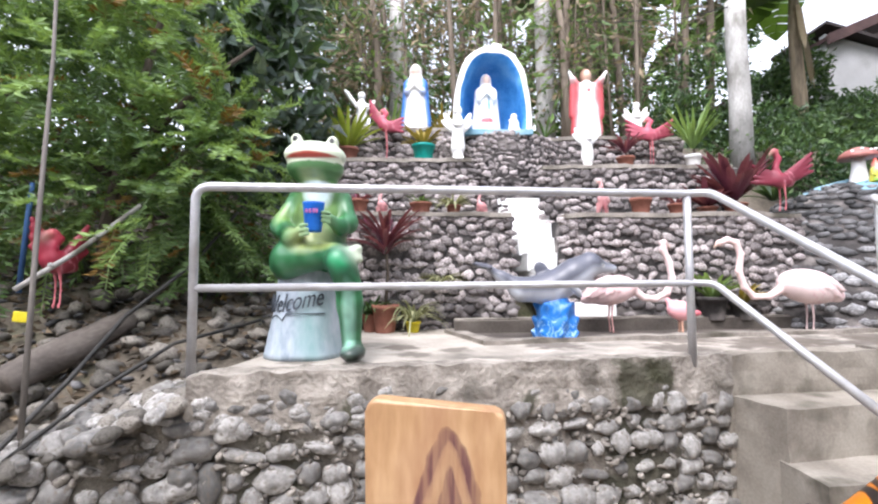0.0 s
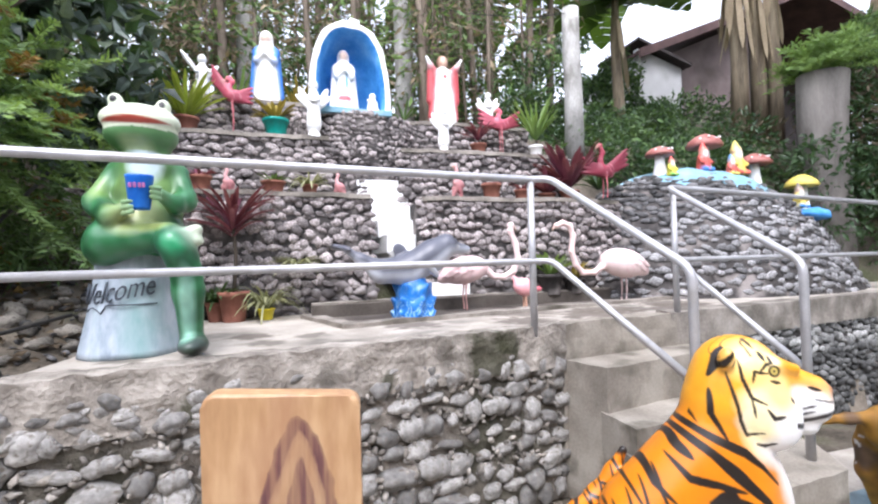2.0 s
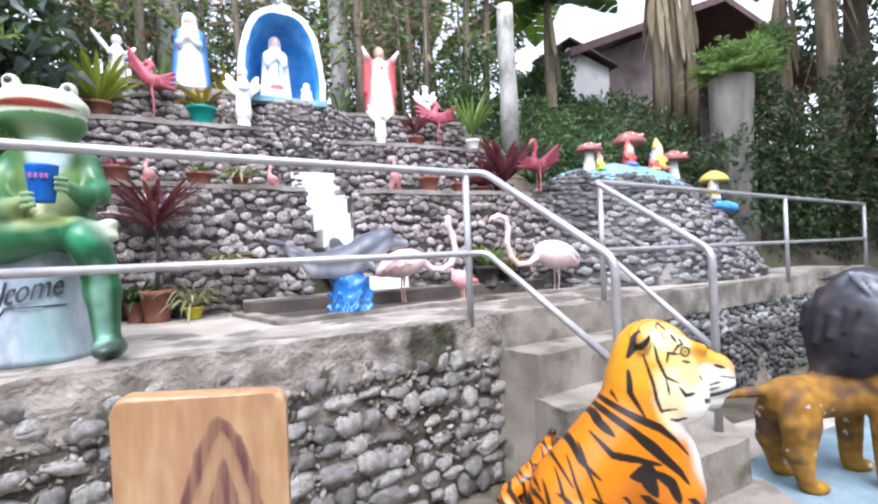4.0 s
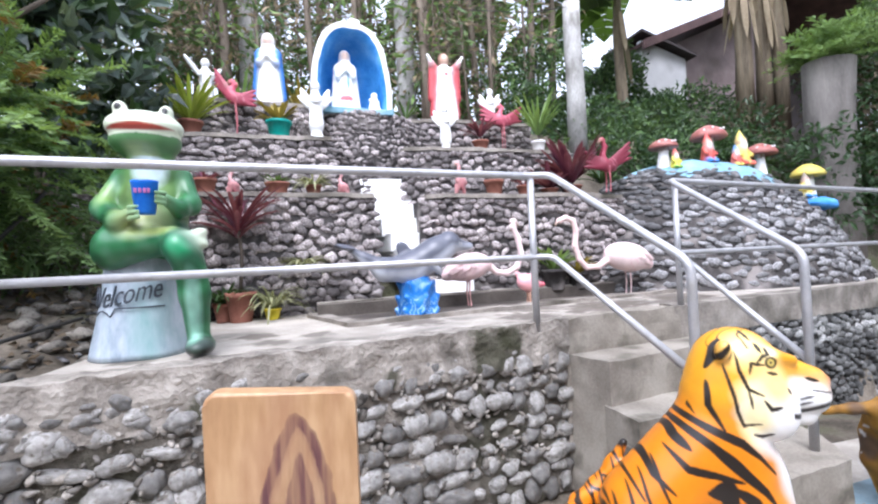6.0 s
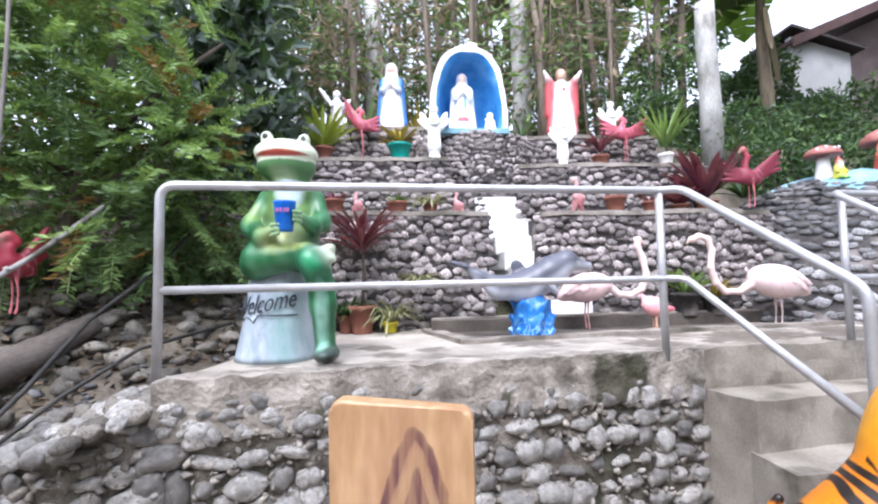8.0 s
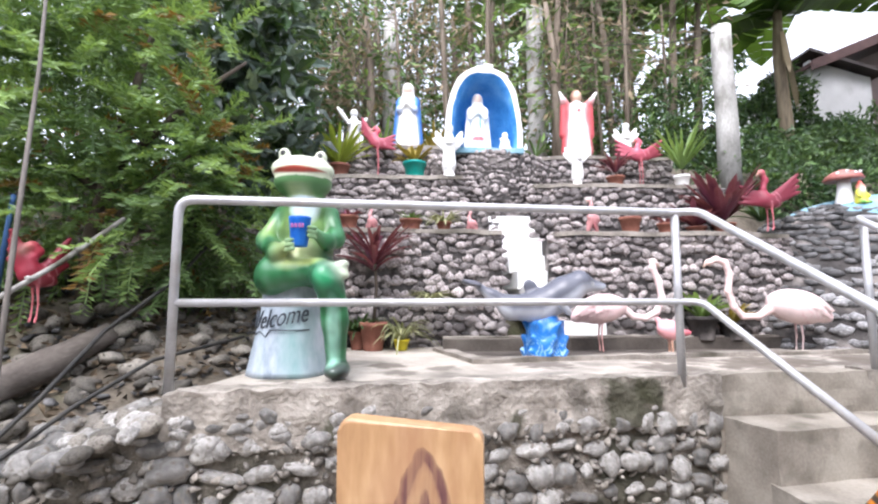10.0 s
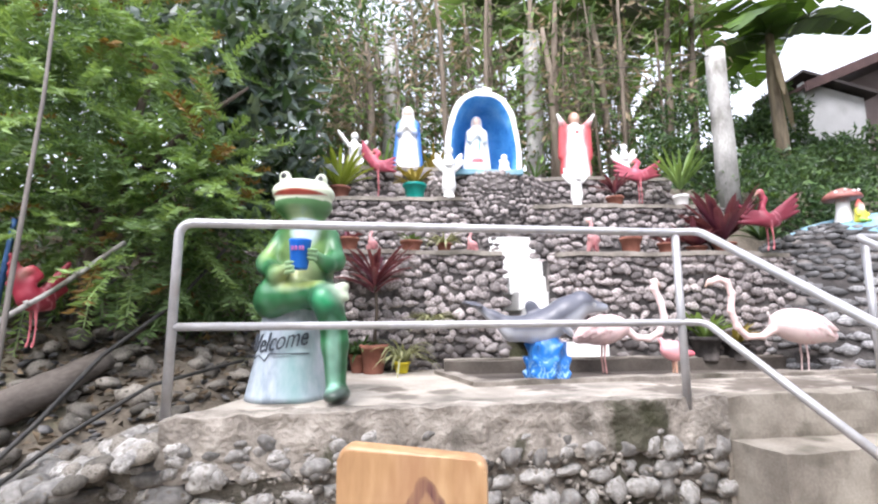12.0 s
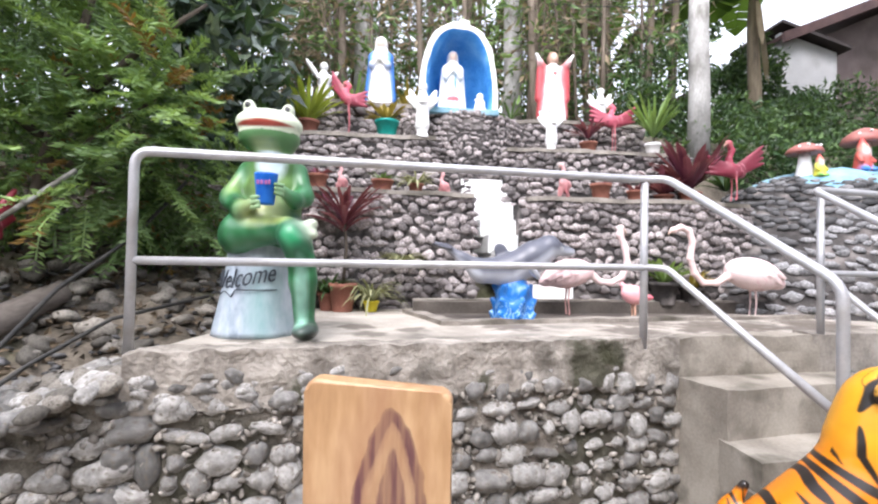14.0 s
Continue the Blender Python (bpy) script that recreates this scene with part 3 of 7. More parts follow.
def grotto_bastion():
    """The rounded pebble wall that carries the grotto."""
    c, r, z0, z1 = (0.66, 5.68), 0.70, 2.05, 3.11
    pts = [(c[0] + r * 1.05 * math.cos(a), c[1] + r * math.sin(a)) for a in [math.pi + math.pi * i / 14 for i in range(15)]]
    wall = part("bastion_wall", roughen(prism(pts + [(c[0] + r, 6.6), (c[0] - r, 6.6)], z0, z1), 0.3, 0.02, 4.0), DARK_MORTAR)
    tagged(wall, "rounded dark pebble wall below the grotto", "stone wall", kind="structure")
    rng = random.Random(77)
    places = []
    for x, y, w, h in spread(rng, math.pi * r, z1 - z0, 0.075, 0.88):
        a = math.pi + x / r
        places.append(((c[0] + r * 1.05 * math.cos(a), c[1] + r * math.sin(a), z0 + y), (math.cos(a), math.sin(a), 0.1), w, h))
    places.sort(key=lambda p: -p[0][2])
    stones_on(wall, places, SMALL_ROCKS, SMALL_STONE, 300, tilt=0.35)


grotto_bastion()


def white_steps():
    st = thing("white_steps", "white-painted concrete steps climbing to the grotto", "steps", (0, 0, 0), kind="structure")
    xs, ys, zs = (1.42, 1.17, 1.01, 0.85), (4.02, 4.3, 4.6, 4.98), (1.14, 1.50, 1.90, 2.37)
    n = 9
    for i in range(n):
        z = 1.16 + (2.38 - 1.16) * i / (n - 1)
        cx, y = float(np.interp(z, zs, xs)), float(np.interp(z, zs, ys))
        w = 0.44
        poly = [(cx - w / 2, y), (cx + w / 2 + 0.02 * (i % 2), y - 0.02), (cx + w / 2 - 0.05, y + 0.5), (cx - w / 2 - 0.12, y + 0.5)]
        part("step", roughen(prism(poly, z - 0.17 if i else T - 0.03, z), 0.14, 0.008, i * 2.0), WHITE, st)
    return st


white_steps()


def pond():
    p = thing("pond", "shallow concrete flower trough with a low rim", "pond", (0, 0, 0), kind="structure")
    front = [(0.30, 3.12), (2.0, 3.50), (3.6, 3.80), (6.5, 4.2)]
    part("front_rim", roughen(prism(front + [(x, y + 0.12) for x, y in front[::-1]], T - 0.02, T + 0.03), 0.12, 0.014, 3.0, 6.0), CONCRETE, p)
    side = [(0.30, 3.12), (0.42, 3.12), (0.16, 3.90), (0.04, 3.90)]
    part("side_rim", roughen(prism(side, T - 0.02, T + 0.03), 0.12, 0.012, 5.0, 6.0), CONCRETE, p)
    backl = [(0.12, 3.80), (2.0, 4.0), (3.5, 4.12), (6.5, 4.4)]
    part("back_wall", roughen(prism(backl + [(x, y + 0.05) for x, y in backl[::-1]], T - 0.02, T + 0.105), 0.14, 0.010, 6.0, 6.0), DARK_CONCRETE, p, "dark inner wall")
    part("back_rim", roughen(prism([(x, y + 0.045) for x, y in backl] + [(x, y + 0.13) for x, y in backl[::-1]], T - 0.02, T + 0.118), 0.14, 0.012, 6.5, 6.0), CONCRETE, p)
    bed = [(0.40, 3.22), (2.0, 3.60), (3.6, 3.90), (6.4, 4.28), (6.4, 4.42), (3.5, 4.14), (2.0, 4.02), (0.16, 3.82)]
    part("bed", prism(bed, T - 0.01, T + 0.006), DARK_CONCRETE, p)
    return p


pond()


def mound():
    """The stone-faced hump that carries the toadstools."""
    cx, cy, rx, ry, h = 4.85, 5.0, 2.3, 1.55, 1.52
    def z_at(x, y):
        r = math.hypot((x - cx) / rx, (y - cy) / ry)
        return T - 0.06 + h * (1 - min(1, r) ** 2.6) + 0.05 * noise.noise(Vector((x * 2, y * 2, 3)))
    n = 36
    V, F = [], []
    for j in range(n + 1):
        for i in range(n + 1):
            x, y = cx - rx + 2 * rx * i / n, cy - ry + 2 * ry * j / n
            V.append((x, y, z_at(x, y)))
    F = [(j * (n + 1) + i, j * (n + 1) + i + 1, (j + 1) * (n + 1) + i + 1, (j + 1) * (n + 1) + i) for j in range(n) for i in range(n)]
    m = tagged(link_mesh("stone_mound", V, F, DARK_MORTAR, smooth=True), "grey cobble-faced mound with a pale blue cement top", "mound", kind="structure")
    rng = random.Random(9)
    places = []
    y = cy - ry * 0.99
    while y < cy + 0.3:
        x = cx - rx
        while x < cx + rx:
            s = rng.uniform(0.08, 0.15)
            px, py = x + rng.uniform(-0.02, 0.02), y + rng.uniform(-0.02, 0.02)
            if math.hypot((px - cx) / rx, (py - cy) / ry) < 0.985 and z_at(px, py) < T + h * 0.93:
                e = 0.02
                nrm = Vector((z_at(px - e, py) - z_at(px + e, py), z_at(px, py - e) - z_at(px, py + e), 2 * e)).normalized()
                places.append(((px, py, z_at(px, py)), nrm, s * 1.1, s * 0.8))
            x += s * 0.92
        slope = max(0.25, 1 / math.sqrt(1 + ((z_at(cx, y + 0.03) - z_at(cx, y)) / 0.03) ** 2))
        y += 0.088 * slope
    stones_on(m, places, GREY_ROCKS, GREY_STONE, 300, tilt=0.3, proud=0.6)
    V, F = [], []
    rings, seg = 9, 40
    for j in range(rings + 1):
        for k in range(seg):
            a = 2 * math.pi * k / seg
            rr = (0.44 + 0.06 * math.sin(3 * a) + 0.07 * math.sin(5 * a + 1) + 0.03 * math.sin(11 * a)) * j / rings
            x, y = cx + 0.08 + rx * rr * math.cos(a), cy - 0.10 + ry * rr * math.sin(a)
            V.append((x, y, z_at(x, y) + 0.065 * (1 - (j / rings) ** 8) - 0.01 + 0.012 * noise.noise(Vector((x * 9, y * 9, 0)))))
    F = [(j * seg + k, j * seg + (k + 1) % seg, (j + 1) * seg + (k + 1) % seg, (j + 1) * seg + k) for j in range(rings) for k in range(seg)]
    link_mesh("blue_top", V, F, PALE_BLUE, m, "pale blue painted cement top", True)
    return z_at


mound_z = mound()

# stones of the retaining walls
def wall_stones(wall, a, b, z0, z1, size, meshes, mat, seed, limit, gap=0.74, low=None, tilt=0.3):
    """Uneven courses of stones on a wall face; low is the height of a top that slopes down towards a."""
    length = math.dist(a, b)
    n = Vector((b[1] - a[1], -(b[0] - a[0]), 0)).normalized()
    rng = random.Random(seed)
    places = []
    for x, y, w, h in spread(rng, length, z1 - z0, size, gap):
        t = min(1, max(0, x / length))
        k = rng.uniform(0.62, 1.12)
        if low is not None and z0 + y > low + (z1 - low) * t - 0.04:
            continue
        places.append(((a[0] + (b[0] - a[0]) * t, a[1] + (b[1] - a[1]) * t, z0 + y), n + Vector((rng.uniform(-0.15, 0.15), 0, 0.12)), w * k, h * k * 1.05))
    places.sort(key=lambda p: -p[0][2])
    stones_on(wall, places, meshes, mat, limit, proud=0.5, tilt=tilt)


wall_stones(front_wall, (-1.14, 2.135), (1.60, 2.682), 0.0, T - 0.20, 0.17, FRONT_ROCKS, STONE, 5, 300, 0.87, tilt=0.22)
wall_stones(end_wall, (-2.5, 1.85), (-1.13, 2.135), 0.0, T - 0.10, 0.145, FRONT_ROCKS, STONE, 15, 200, 0.9, 0.45, 0.3)
wall_stones(right_wall, (2.6, 2.835), (7.2, 3.58), 0.0, T - 0.2, 0.11, DARK_ROCKS, DARK_STONE, 6, 300)


def wall_pebbles():
    """Chips and pebbles pressed into the mortar between the stones."""
    rng = random.Random(52)
    V, F = [], []
    for wall, (ax, ay), (bx, by), n in ((front_wall, (-1.12, 2.13), (1.6, 2.675), 620), (end_wall, (-2.4, 1.87), (-1.12, 2.13), 260)):
        V, F = [], []
        for _ in range(n):
            t = rng.random()
            x, y = ax + (bx - ax) * t, ay + (by - ay) * t
            top = T - 0.22 if wall is front_wall else 0.42 + 0.5 * t
            s = rng.uniform(0.015, 0.05)
            m = Matrix.Translation((x, y - 0.005, rng.uniform(0.25, top))) @ pose(0, 0, 0, rng.uniform(-60, 60), rng.uniform(-60, 60), rng.uniform(0, 360)) @ Matrix.Diagonal((s * 1.4, s, s, 1))
            me = BANK_ROCKS[rng.randrange(8)]
            k = len(V)
            V += [m @ v.co for v in me.vertices]
            F += [tuple(k + j for j in f.vertices) for f in me.polygons]
        tagged(link_mesh("pebbles", V, F, PEBBLE, wall, "", True), kind="stuff")


PEBBLE = material("mortar_pebble", [(0.06, 0.055, 0.048), (0.19, 0.172, 0.148), (0.38, 0.355, 0.32)], 0.8, 9, 80, 0.3, island=0.5)
wall_pebbles()


def band_chips():
    """Stones that show through the crumbling band."""
    rng = random.Random(44)
    places = []
    for _ in range(130):
        t = rng.random()
        x = -1.1 + 2.55 * t
        zz = T - rng.uniform(0.10, 0.25)
        s = rng.uniform(0.03, 0.085)
        places.append(((x, edge_y(x) + 0.008, zz), (0.2, -1, 0.1), s * 1.3, s))
    stones_on(coping, places, FRONT_ROCKS, STONE, 300, proud=0.35)


band_chips()


def scatter_stones():
    """Loose stones on the bank and beside the wall end, gravel and leaf litter between them."""
    rng = random.Random(31)
    spots = []
    for _ in range(150):
        x, y = rng.uniform(-3.6, -1.2), rng.uniform(1.9, 4.2)
        spots.append((x, y, rng.uniform(0.05, 0.13)))
    for _ in range(60):
        x, y = rng.uniform(-2.4, -0.95), rng.uniform(2.2, 3.4)
        spots.append((x, y, rng.uniform(0.06, 0.17)))
    for x, y, s in spots:
        ob = new("loose_stone", BANK_ROCKS[rng.randrange(8)])
        ob.matrix_basis = Matrix.Translation((x, y, hill(x, y) + s * 0.10)) @ pose(0, 0, 0, rng.uniform(-25, 25), rng.uniform(-25, 25), rng.uniform(0, 360)) @ Matrix.Diagonal((s * 1.2, s, s, 1))
        tagged(ob, "grey rounded river stone lying on the soil bank", "stone", "stones on the bank")
    # rubble along the sloping top of the wall end
    places = []
    for _ in range(170):
        x, y = rng.uniform(-2.45, -1.12), rng.uniform(1.9, 2.4)
        k = (x + 2.5) / 1.4
        z = (0.45 + 0.53 * k) * (1 - (y - 1.9) / 0.6) + (0.80 + 0.23 * k) * (y - 1.9) / 0.6
        s = rng.uniform(0.05, 0.125)
        places.append(((x, y, z), (rng.uniform(-0.5, 0.5), -0.7, 0.7), s * 1.15, s))
    stones_on(end_wall, places, BANK_ROCKS + FRONT_ROCKS, STONE, 300, proud=0.4)
    V, F = [], []
    for _ in range(1500):
        x, y = rng.uniform(-4.2, -1.0), rng.uniform(1.4, 4.6)
        s = rng.uniform(0.02, 0.06)
        m = Matrix.Translation((x, y, hill(x, y) + 0.1 * s)) @ pose(0, 0, 0, rng.uniform(-30, 30), rng.uniform(-30, 30), rng.uniform(0, 360)) @ Matrix.Diagonal((s * 1.4, s, s * 0.7, 1))
        me = GREY_ROCKS[rng.randrange(8)]
        k = len(V)
        V += [m @ v.co for v in me.vertices]
        F += [tuple(k + j for j in f.vertices) for f in me.polygons]
    tagged(link_mesh("bank_gravel", V, F, GREY_STONE, None, "", True), "grey gravel and stone chips strewn on the bank", "gravel", kind="stuff")
    r2 = np.random.default_rng(8)
    n = 2600
    c = np.stack([r2.uniform(-4.2, -1.0, n), r2.uniform(1.4, 4.8, n), np.zeros(n)], 1)
    c[:, 2] = [hill(x, y) + 0.03 for x, y in c[:, :2]]
    d = r2.normal(size=(n, 3))
    d[:, 2] *= 0.25
    V, F = leaves(r2, c, d, 0.07, 0.03)
    tagged(link_mesh("leaf_litter", V, F, LITTER), "brown fallen leaves strewn on the bank", "leaf litter", kind="stuff")


LITTER = leaf_material("leaf_litter", (0.05, 0.035, 0.02), (0.17, 0.13, 0.085), 0.9, 0.0)
scatter_stones()

# ---- rails ----
def railing(label):
    return thing("handrail", label, "handrail", (0, 0, 0))


R = 0.0215
def pipe(name, pts, parent, r=R, bend=0.07):
    return rod(name, rounded(pts, bend), r, GALV, parent)


rail_a = railing("galvanised steel pipe handrail along the terrace and steps")
pl, pr, pe = (-1.145, 2.2), (1.39, 2.62), (1.69, 1.712)
kn = (1.50, 2.58)
pipe("top_rail", [(pl[0], pl[1], T - 0.04), (pl[0], pl[1], 1.955), (pr[0], pr[1], 1.985), (kn[0], kn[1], 1.985), (pe[0], pe[1], 1.435), (pe[0], pe[1], 0.46)], rail_a)
pipe("mid_rail", [(pl[0], pl[1], 1.475), (pr[0], pr[1], 1.485), (kn[0], kn[1], 1.485), (pe[0], pe[1], 0.93)], rail_a, R * 0.9)
pipe("post", [(pr[0], pr[1], T - 0.05), (pr[0], pr[1], 1.98)], rail_a)

rail_b = railing("galvanised steel pipe handrail beyond the steps")
qa, qb, qc, qe = (2.65, 2.823), (5.8, 3.31), (8.4, 3.75), (2.48, 1.80)
pipe("top_rail", [(qc[0], qc[1], 1.98), (qa[0] - 0.06, qa[1] - 0.01, 1.995), (qe[0], qe[1], 1.45), (qe[0], qe[1], 0.45)], rail_b)
pipe("mid_rail", [(qc[0], qc[1], 1.48), (qa[0], qa[1], 1.47), (qe[0], qe[1], 0.90)], rail_b, R * 0.9)
for q in (qa, qb, qc):
    pipe("post", [(q[0], q[1], T - 0.05), (q[0], q[1], 1.975)], rail_b)

# ---- upright wooden slab ----
def wood_material():
    """Tan hardwood with a pointed arch of purple heartwood and streaks inside it."""
    m = material("oiled_hardwood", [(0.23, 0.115, 0.05), (0.42, 0.25, 0.125), (0.60, 0.41, 0.235)], 0.38, 5, 45, 0.05, stretch=(1, 1, 0.25), spec=0.45, stain=(0.33, 0.17, 0.09), stain_scale=7)
    N, L = m.node_tree.nodes, m.node_tree.links
    bsdf = N["Principled BSDF"]
    old = bsdf.inputs["Base Color"].links[0].from_socket
    co = N.new("ShaderNodeTexCoord")
    def calc(op, a, b=0.0, c=0.0):
        n = N.new("ShaderNodeMath")
        n.operation = op
        for i, v in enumerate((a, b, c)):
            if isinstance(v, (int, float)):
                n.inputs[i].default_value = v
            else:
                L.new(v, n.inputs[i])
        return n.outputs[0]
    def grain(scale, stretch, detail=4):
        mp = N.new("ShaderNodeMapping")
        mp.inputs["Scale"].default_value = stretch
        L.new(co.outputs["Object"], mp.inputs["Vector"])
        ns = N.new("ShaderNodeTexNoise")
        ns.inputs["Scale"].default_value, ns.inputs["Detail"].default_value = scale, detail
        L.new(mp.outputs[0], ns.inputs["Vector"])
        return ns.outputs["Fac"]
    sp = N.new("ShaderNodeSeparateXYZ")
    L.new(co.outputs["Object"], sp.inputs[0])
    x = calc("MULTIPLY_ADD", grain(16, (1, 1, 0.5)), 0.05, calc("ADD", sp.outputs["X"], -0.048))
    z = calc("MULTIPLY_ADD", grain(22, (1, 1, 1)), 0.03, sp.outputs["Z"])
    xx = calc("MULTIPLY", x, x)
    s = calc("SUBTRACT", calc("SUBTRACT", -0.030, z), calc("MULTIPLY", xx, 31.0))
    d = calc("DIVIDE", s, calc("SQRT", calc("MULTIPLY_ADD", xx, 3800.0, 1.0)))
    rp = N.new("ShaderNodeValToRGB")
    el = rp.color_ramp.elements
    for p, v in ((0.015, 0.55), (0.05, 0.85), (0.15, 0.95), (0.20, 0.45), (0.30, 0.22), (0.46, 0.28), (0.54, 0.85), (0.75, 0.9)):
        e = el.new(p)
        e.color = (v, v, v, 1)
    el[0].color = (0, 0, 0, 1)
    el[-1].color = (0.8, 0.8, 0.8, 1)
    L.new(calc("DIVIDE", d, 0.15), rp.inputs[0])
    streak = N.new("ShaderNodeMapRange")
    streak.inputs["From Min"].default_value, streak.inputs["From Max"].default_value = 0.38, 0.62
    streak.inputs["To Min"].default_value, streak.inputs["To Max"].default_value = 0.55, 1.1
    L.new(grain(70, (1, 1, 0.06), 3), streak.inputs["Value"])
    mx = N.new("ShaderNodeMix")
    mx.data_type = "RGBA"
    L.new(calc("MULTIPLY", rp.outputs["Color"], streak.outputs[0]), mx.inputs[0])
    L.new(old, mx.inputs[6])
    mx.inputs[7].default_value = (0.11, 0.043, 0.048, 1)
    L.new(mx.outputs[2], bsdf.inputs["Base Color"])
    return m


WOOD = wood_material()


def wooden_slab():
    t = thing("wooden_backrest", "polished hardwood slab with dark purple heartwood figure", "wooden slab", (-0.003, 0.985, 0.0), -9)
    w, h, d = 0.285, 1.255, 0.05
    bm = bmesh.new()
    prof = [(-w / 2, 0), (w / 2, 0)] + [(w / 2 - 0.022 + 0.022 * math.cos(k * math.pi / 10), h - 0.022 + 0.022 * math.sin(k * math.pi / 10)) for k in range(6)] + [(-w / 2 + 0.024 - 0.024 * math.sin(k * math.pi / 10), h - 0.018 + 0.024 * math.cos(k * math.pi / 10)) for k in range(6)]
    a = [bm.verts.new((x, -d / 2, z)) for x, z in prof]
    b = [bm.verts.new((x, d / 2, z)) for x, z in prof]
    bm.faces.new(a)
    bm.faces.new(b[::-1])
    n = len(prof)
    for i in range(n):
        bm.faces.new((a[i], b[i], b[(i + 1) % n], a[(i + 1) % n]))
    for v in bm.verts:
        if v.co.z > 1.0:
            v.co.z -= 0.011 * (v.co.x / w + 0.5) + 0.004 * math.sin(v.co.x * 24)
    rim = [e for e in bm.edges if abs(e.verts[0].co.y - e.verts[1].co.y) < 1e-4]
    bmesh.ops.bevel(bm, geom=rim, offset=0.010, segments=4, affect="EDGES", profile=0.5)
    ob = part("slab", bm, WOOD, t, smooth=False)
    for v in ob.data.vertices:
        v.co.x += 0.006 * math.sin(v.co.z * 9)
    # object space for the figure starts near the top of the slab
    for v in ob.data.vertices:
        v.co.z -= 1.255
    ob.location.z = 1.255
    return t


wooden_slab()

# ---- plants of the hillside ----
def left_tree():
    t = thing("feathery_tree", "leafy feathery tree leaning over the bank", "tree", (-2.35, 3.3, hill(-2.35, 3.3) - 0.05))
    base = Vector((-2.35, 3.3, hill(-2.35, 3.3)))
    def loc(p):
        return Vector(p) - base - Vector((0, 0, -0.05))
    limbs = [[(-2.35, 3.3, 1.2), (-2.3, 3.25, 1.9), (-2.2, 3.3, 2.6), (-2.0, 3.3, 3.4)], [(-2.3, 3.25, 1.8), (-1.9, 3.1, 2.2), (-1.5, 3.1, 2.5)], [(-2.25, 3.3, 2.2), (-2.9, 3.0, 2.8), (-3.4, 3.0, 3.3)], [(-2.2, 3.3, 2.4), (-1.7, 3.4, 3.0), (-1.4, 3.5, 3.3)]]
    for i, l in enumerate(limbs):
        rod("trunk" if i == 0 else "limb", [loc(p) for p in l], [0.06, 0.05, 0.035, 0.02][: len(l)] if i == 0 else [0.03, 0.022, 0.01][: len(l)], BARK, t)
    rng = np.random.default_rng(4)
    blobs = [(-2.2, 3.2, 2.1, 0.85, 0.5, 0.5), (-2.9, 3.1, 2.3, 0.8, 0.6, 0.6), (-1.75, 3.3, 2.5, 0.55, 0.4, 0.5), (-2.5, 3.2, 2.9, 0.9, 0.6, 0.55), (-3.2, 3.2, 3.2, 0.8, 0.6, 0.6), (-2.2, 3.4, 3.5, 0.8, 0.5, 0.5), (-3.6, 3.0, 2.2, 0.6, 0.5, 0.6), (-1.6, 3.45, 2.05, 0.35, 0.3, 0.35), (-2.9, 3.4, 3.9, 1.0, 0.6, 0.6)]
    for name, mat, n, sd in (("fresh_foliage", LEAF_FRESH, 520, 1), ("deep_foliage", LEAF_MID, 300, 2), ("rusty_foliage", LEAF_RUST, 60, 3)):
        r = np.random.default_rng(sd)
        B = np.array([b for b in blobs if mat is not LEAF_FRESH or b[2] > 2.05])
        w = r.integers(0, len(B), n)
        d = r.normal(size=(n, 3))
        d /= np.linalg.norm(d, axis=1, keepdims=True)
        c = B[w, :3] + d * B[w, 3:] * r.uniform(0.3, 1.0, n)[:, None] - np.array(base) + (0, 0, 0.05)
        out = d * 0.6 + r.normal(size=(n, 3)) * 0.4
        out[:, 1] -= 0.3
        out /= np.linalg.norm(out, axis=1, keepdims=True)
        sprays(name, c, c + out * r.uniform(0.26, 0.52, n)[:, None], mat, 21, 0.072, 0.022, 0.22, sd, t)
    return t


left_tree()


def bush(name, label, blobs, count, length, width, mat, seed, mat2=None, stems=()):
    t = thing(name, label, "bush", (blobs[0][0], blobs[0][1], hill(blobs[0][0], blobs[0][1]) - 0.05))
    o = np.array(t.matrix_basis.translation)
    B = [(b[0] - o[0], b[1] - o[1], b[2] - o[2], *b[3:]) for b in blobs]
    crown("foliage", B, count, length, width, mat, t, seed)
    if mat2:
        crown("lighter_foliage", B, count // 2, length, width, mat2, t, seed + 50)
    for i, b in enumerate(B):
        rod("stem", [(0.1 * (i % 3) - 0.1, 0, -0.05), (b[0] * 0.5, b[1] * 0.5 + 0.02, b[2] * 0.5), (b[0], b[1], b[2])], [0.022, 0.012, 0.005], BARK, t, sides=7)
    return t


bush("vine_shrub", "dark glossy vine hanging over the bank", [(-1.75, 4.6, 3.2, 0.6, 0.5, 0.9), (-1.5, 4.7, 2.6, 0.35, 0.4, 0.6), (-2.1, 4.5, 4.2, 0.9, 0.5, 0.7)], 1300, 0.23, 0.11, LEAF_SHEEN, 5, LEAF_DARK)
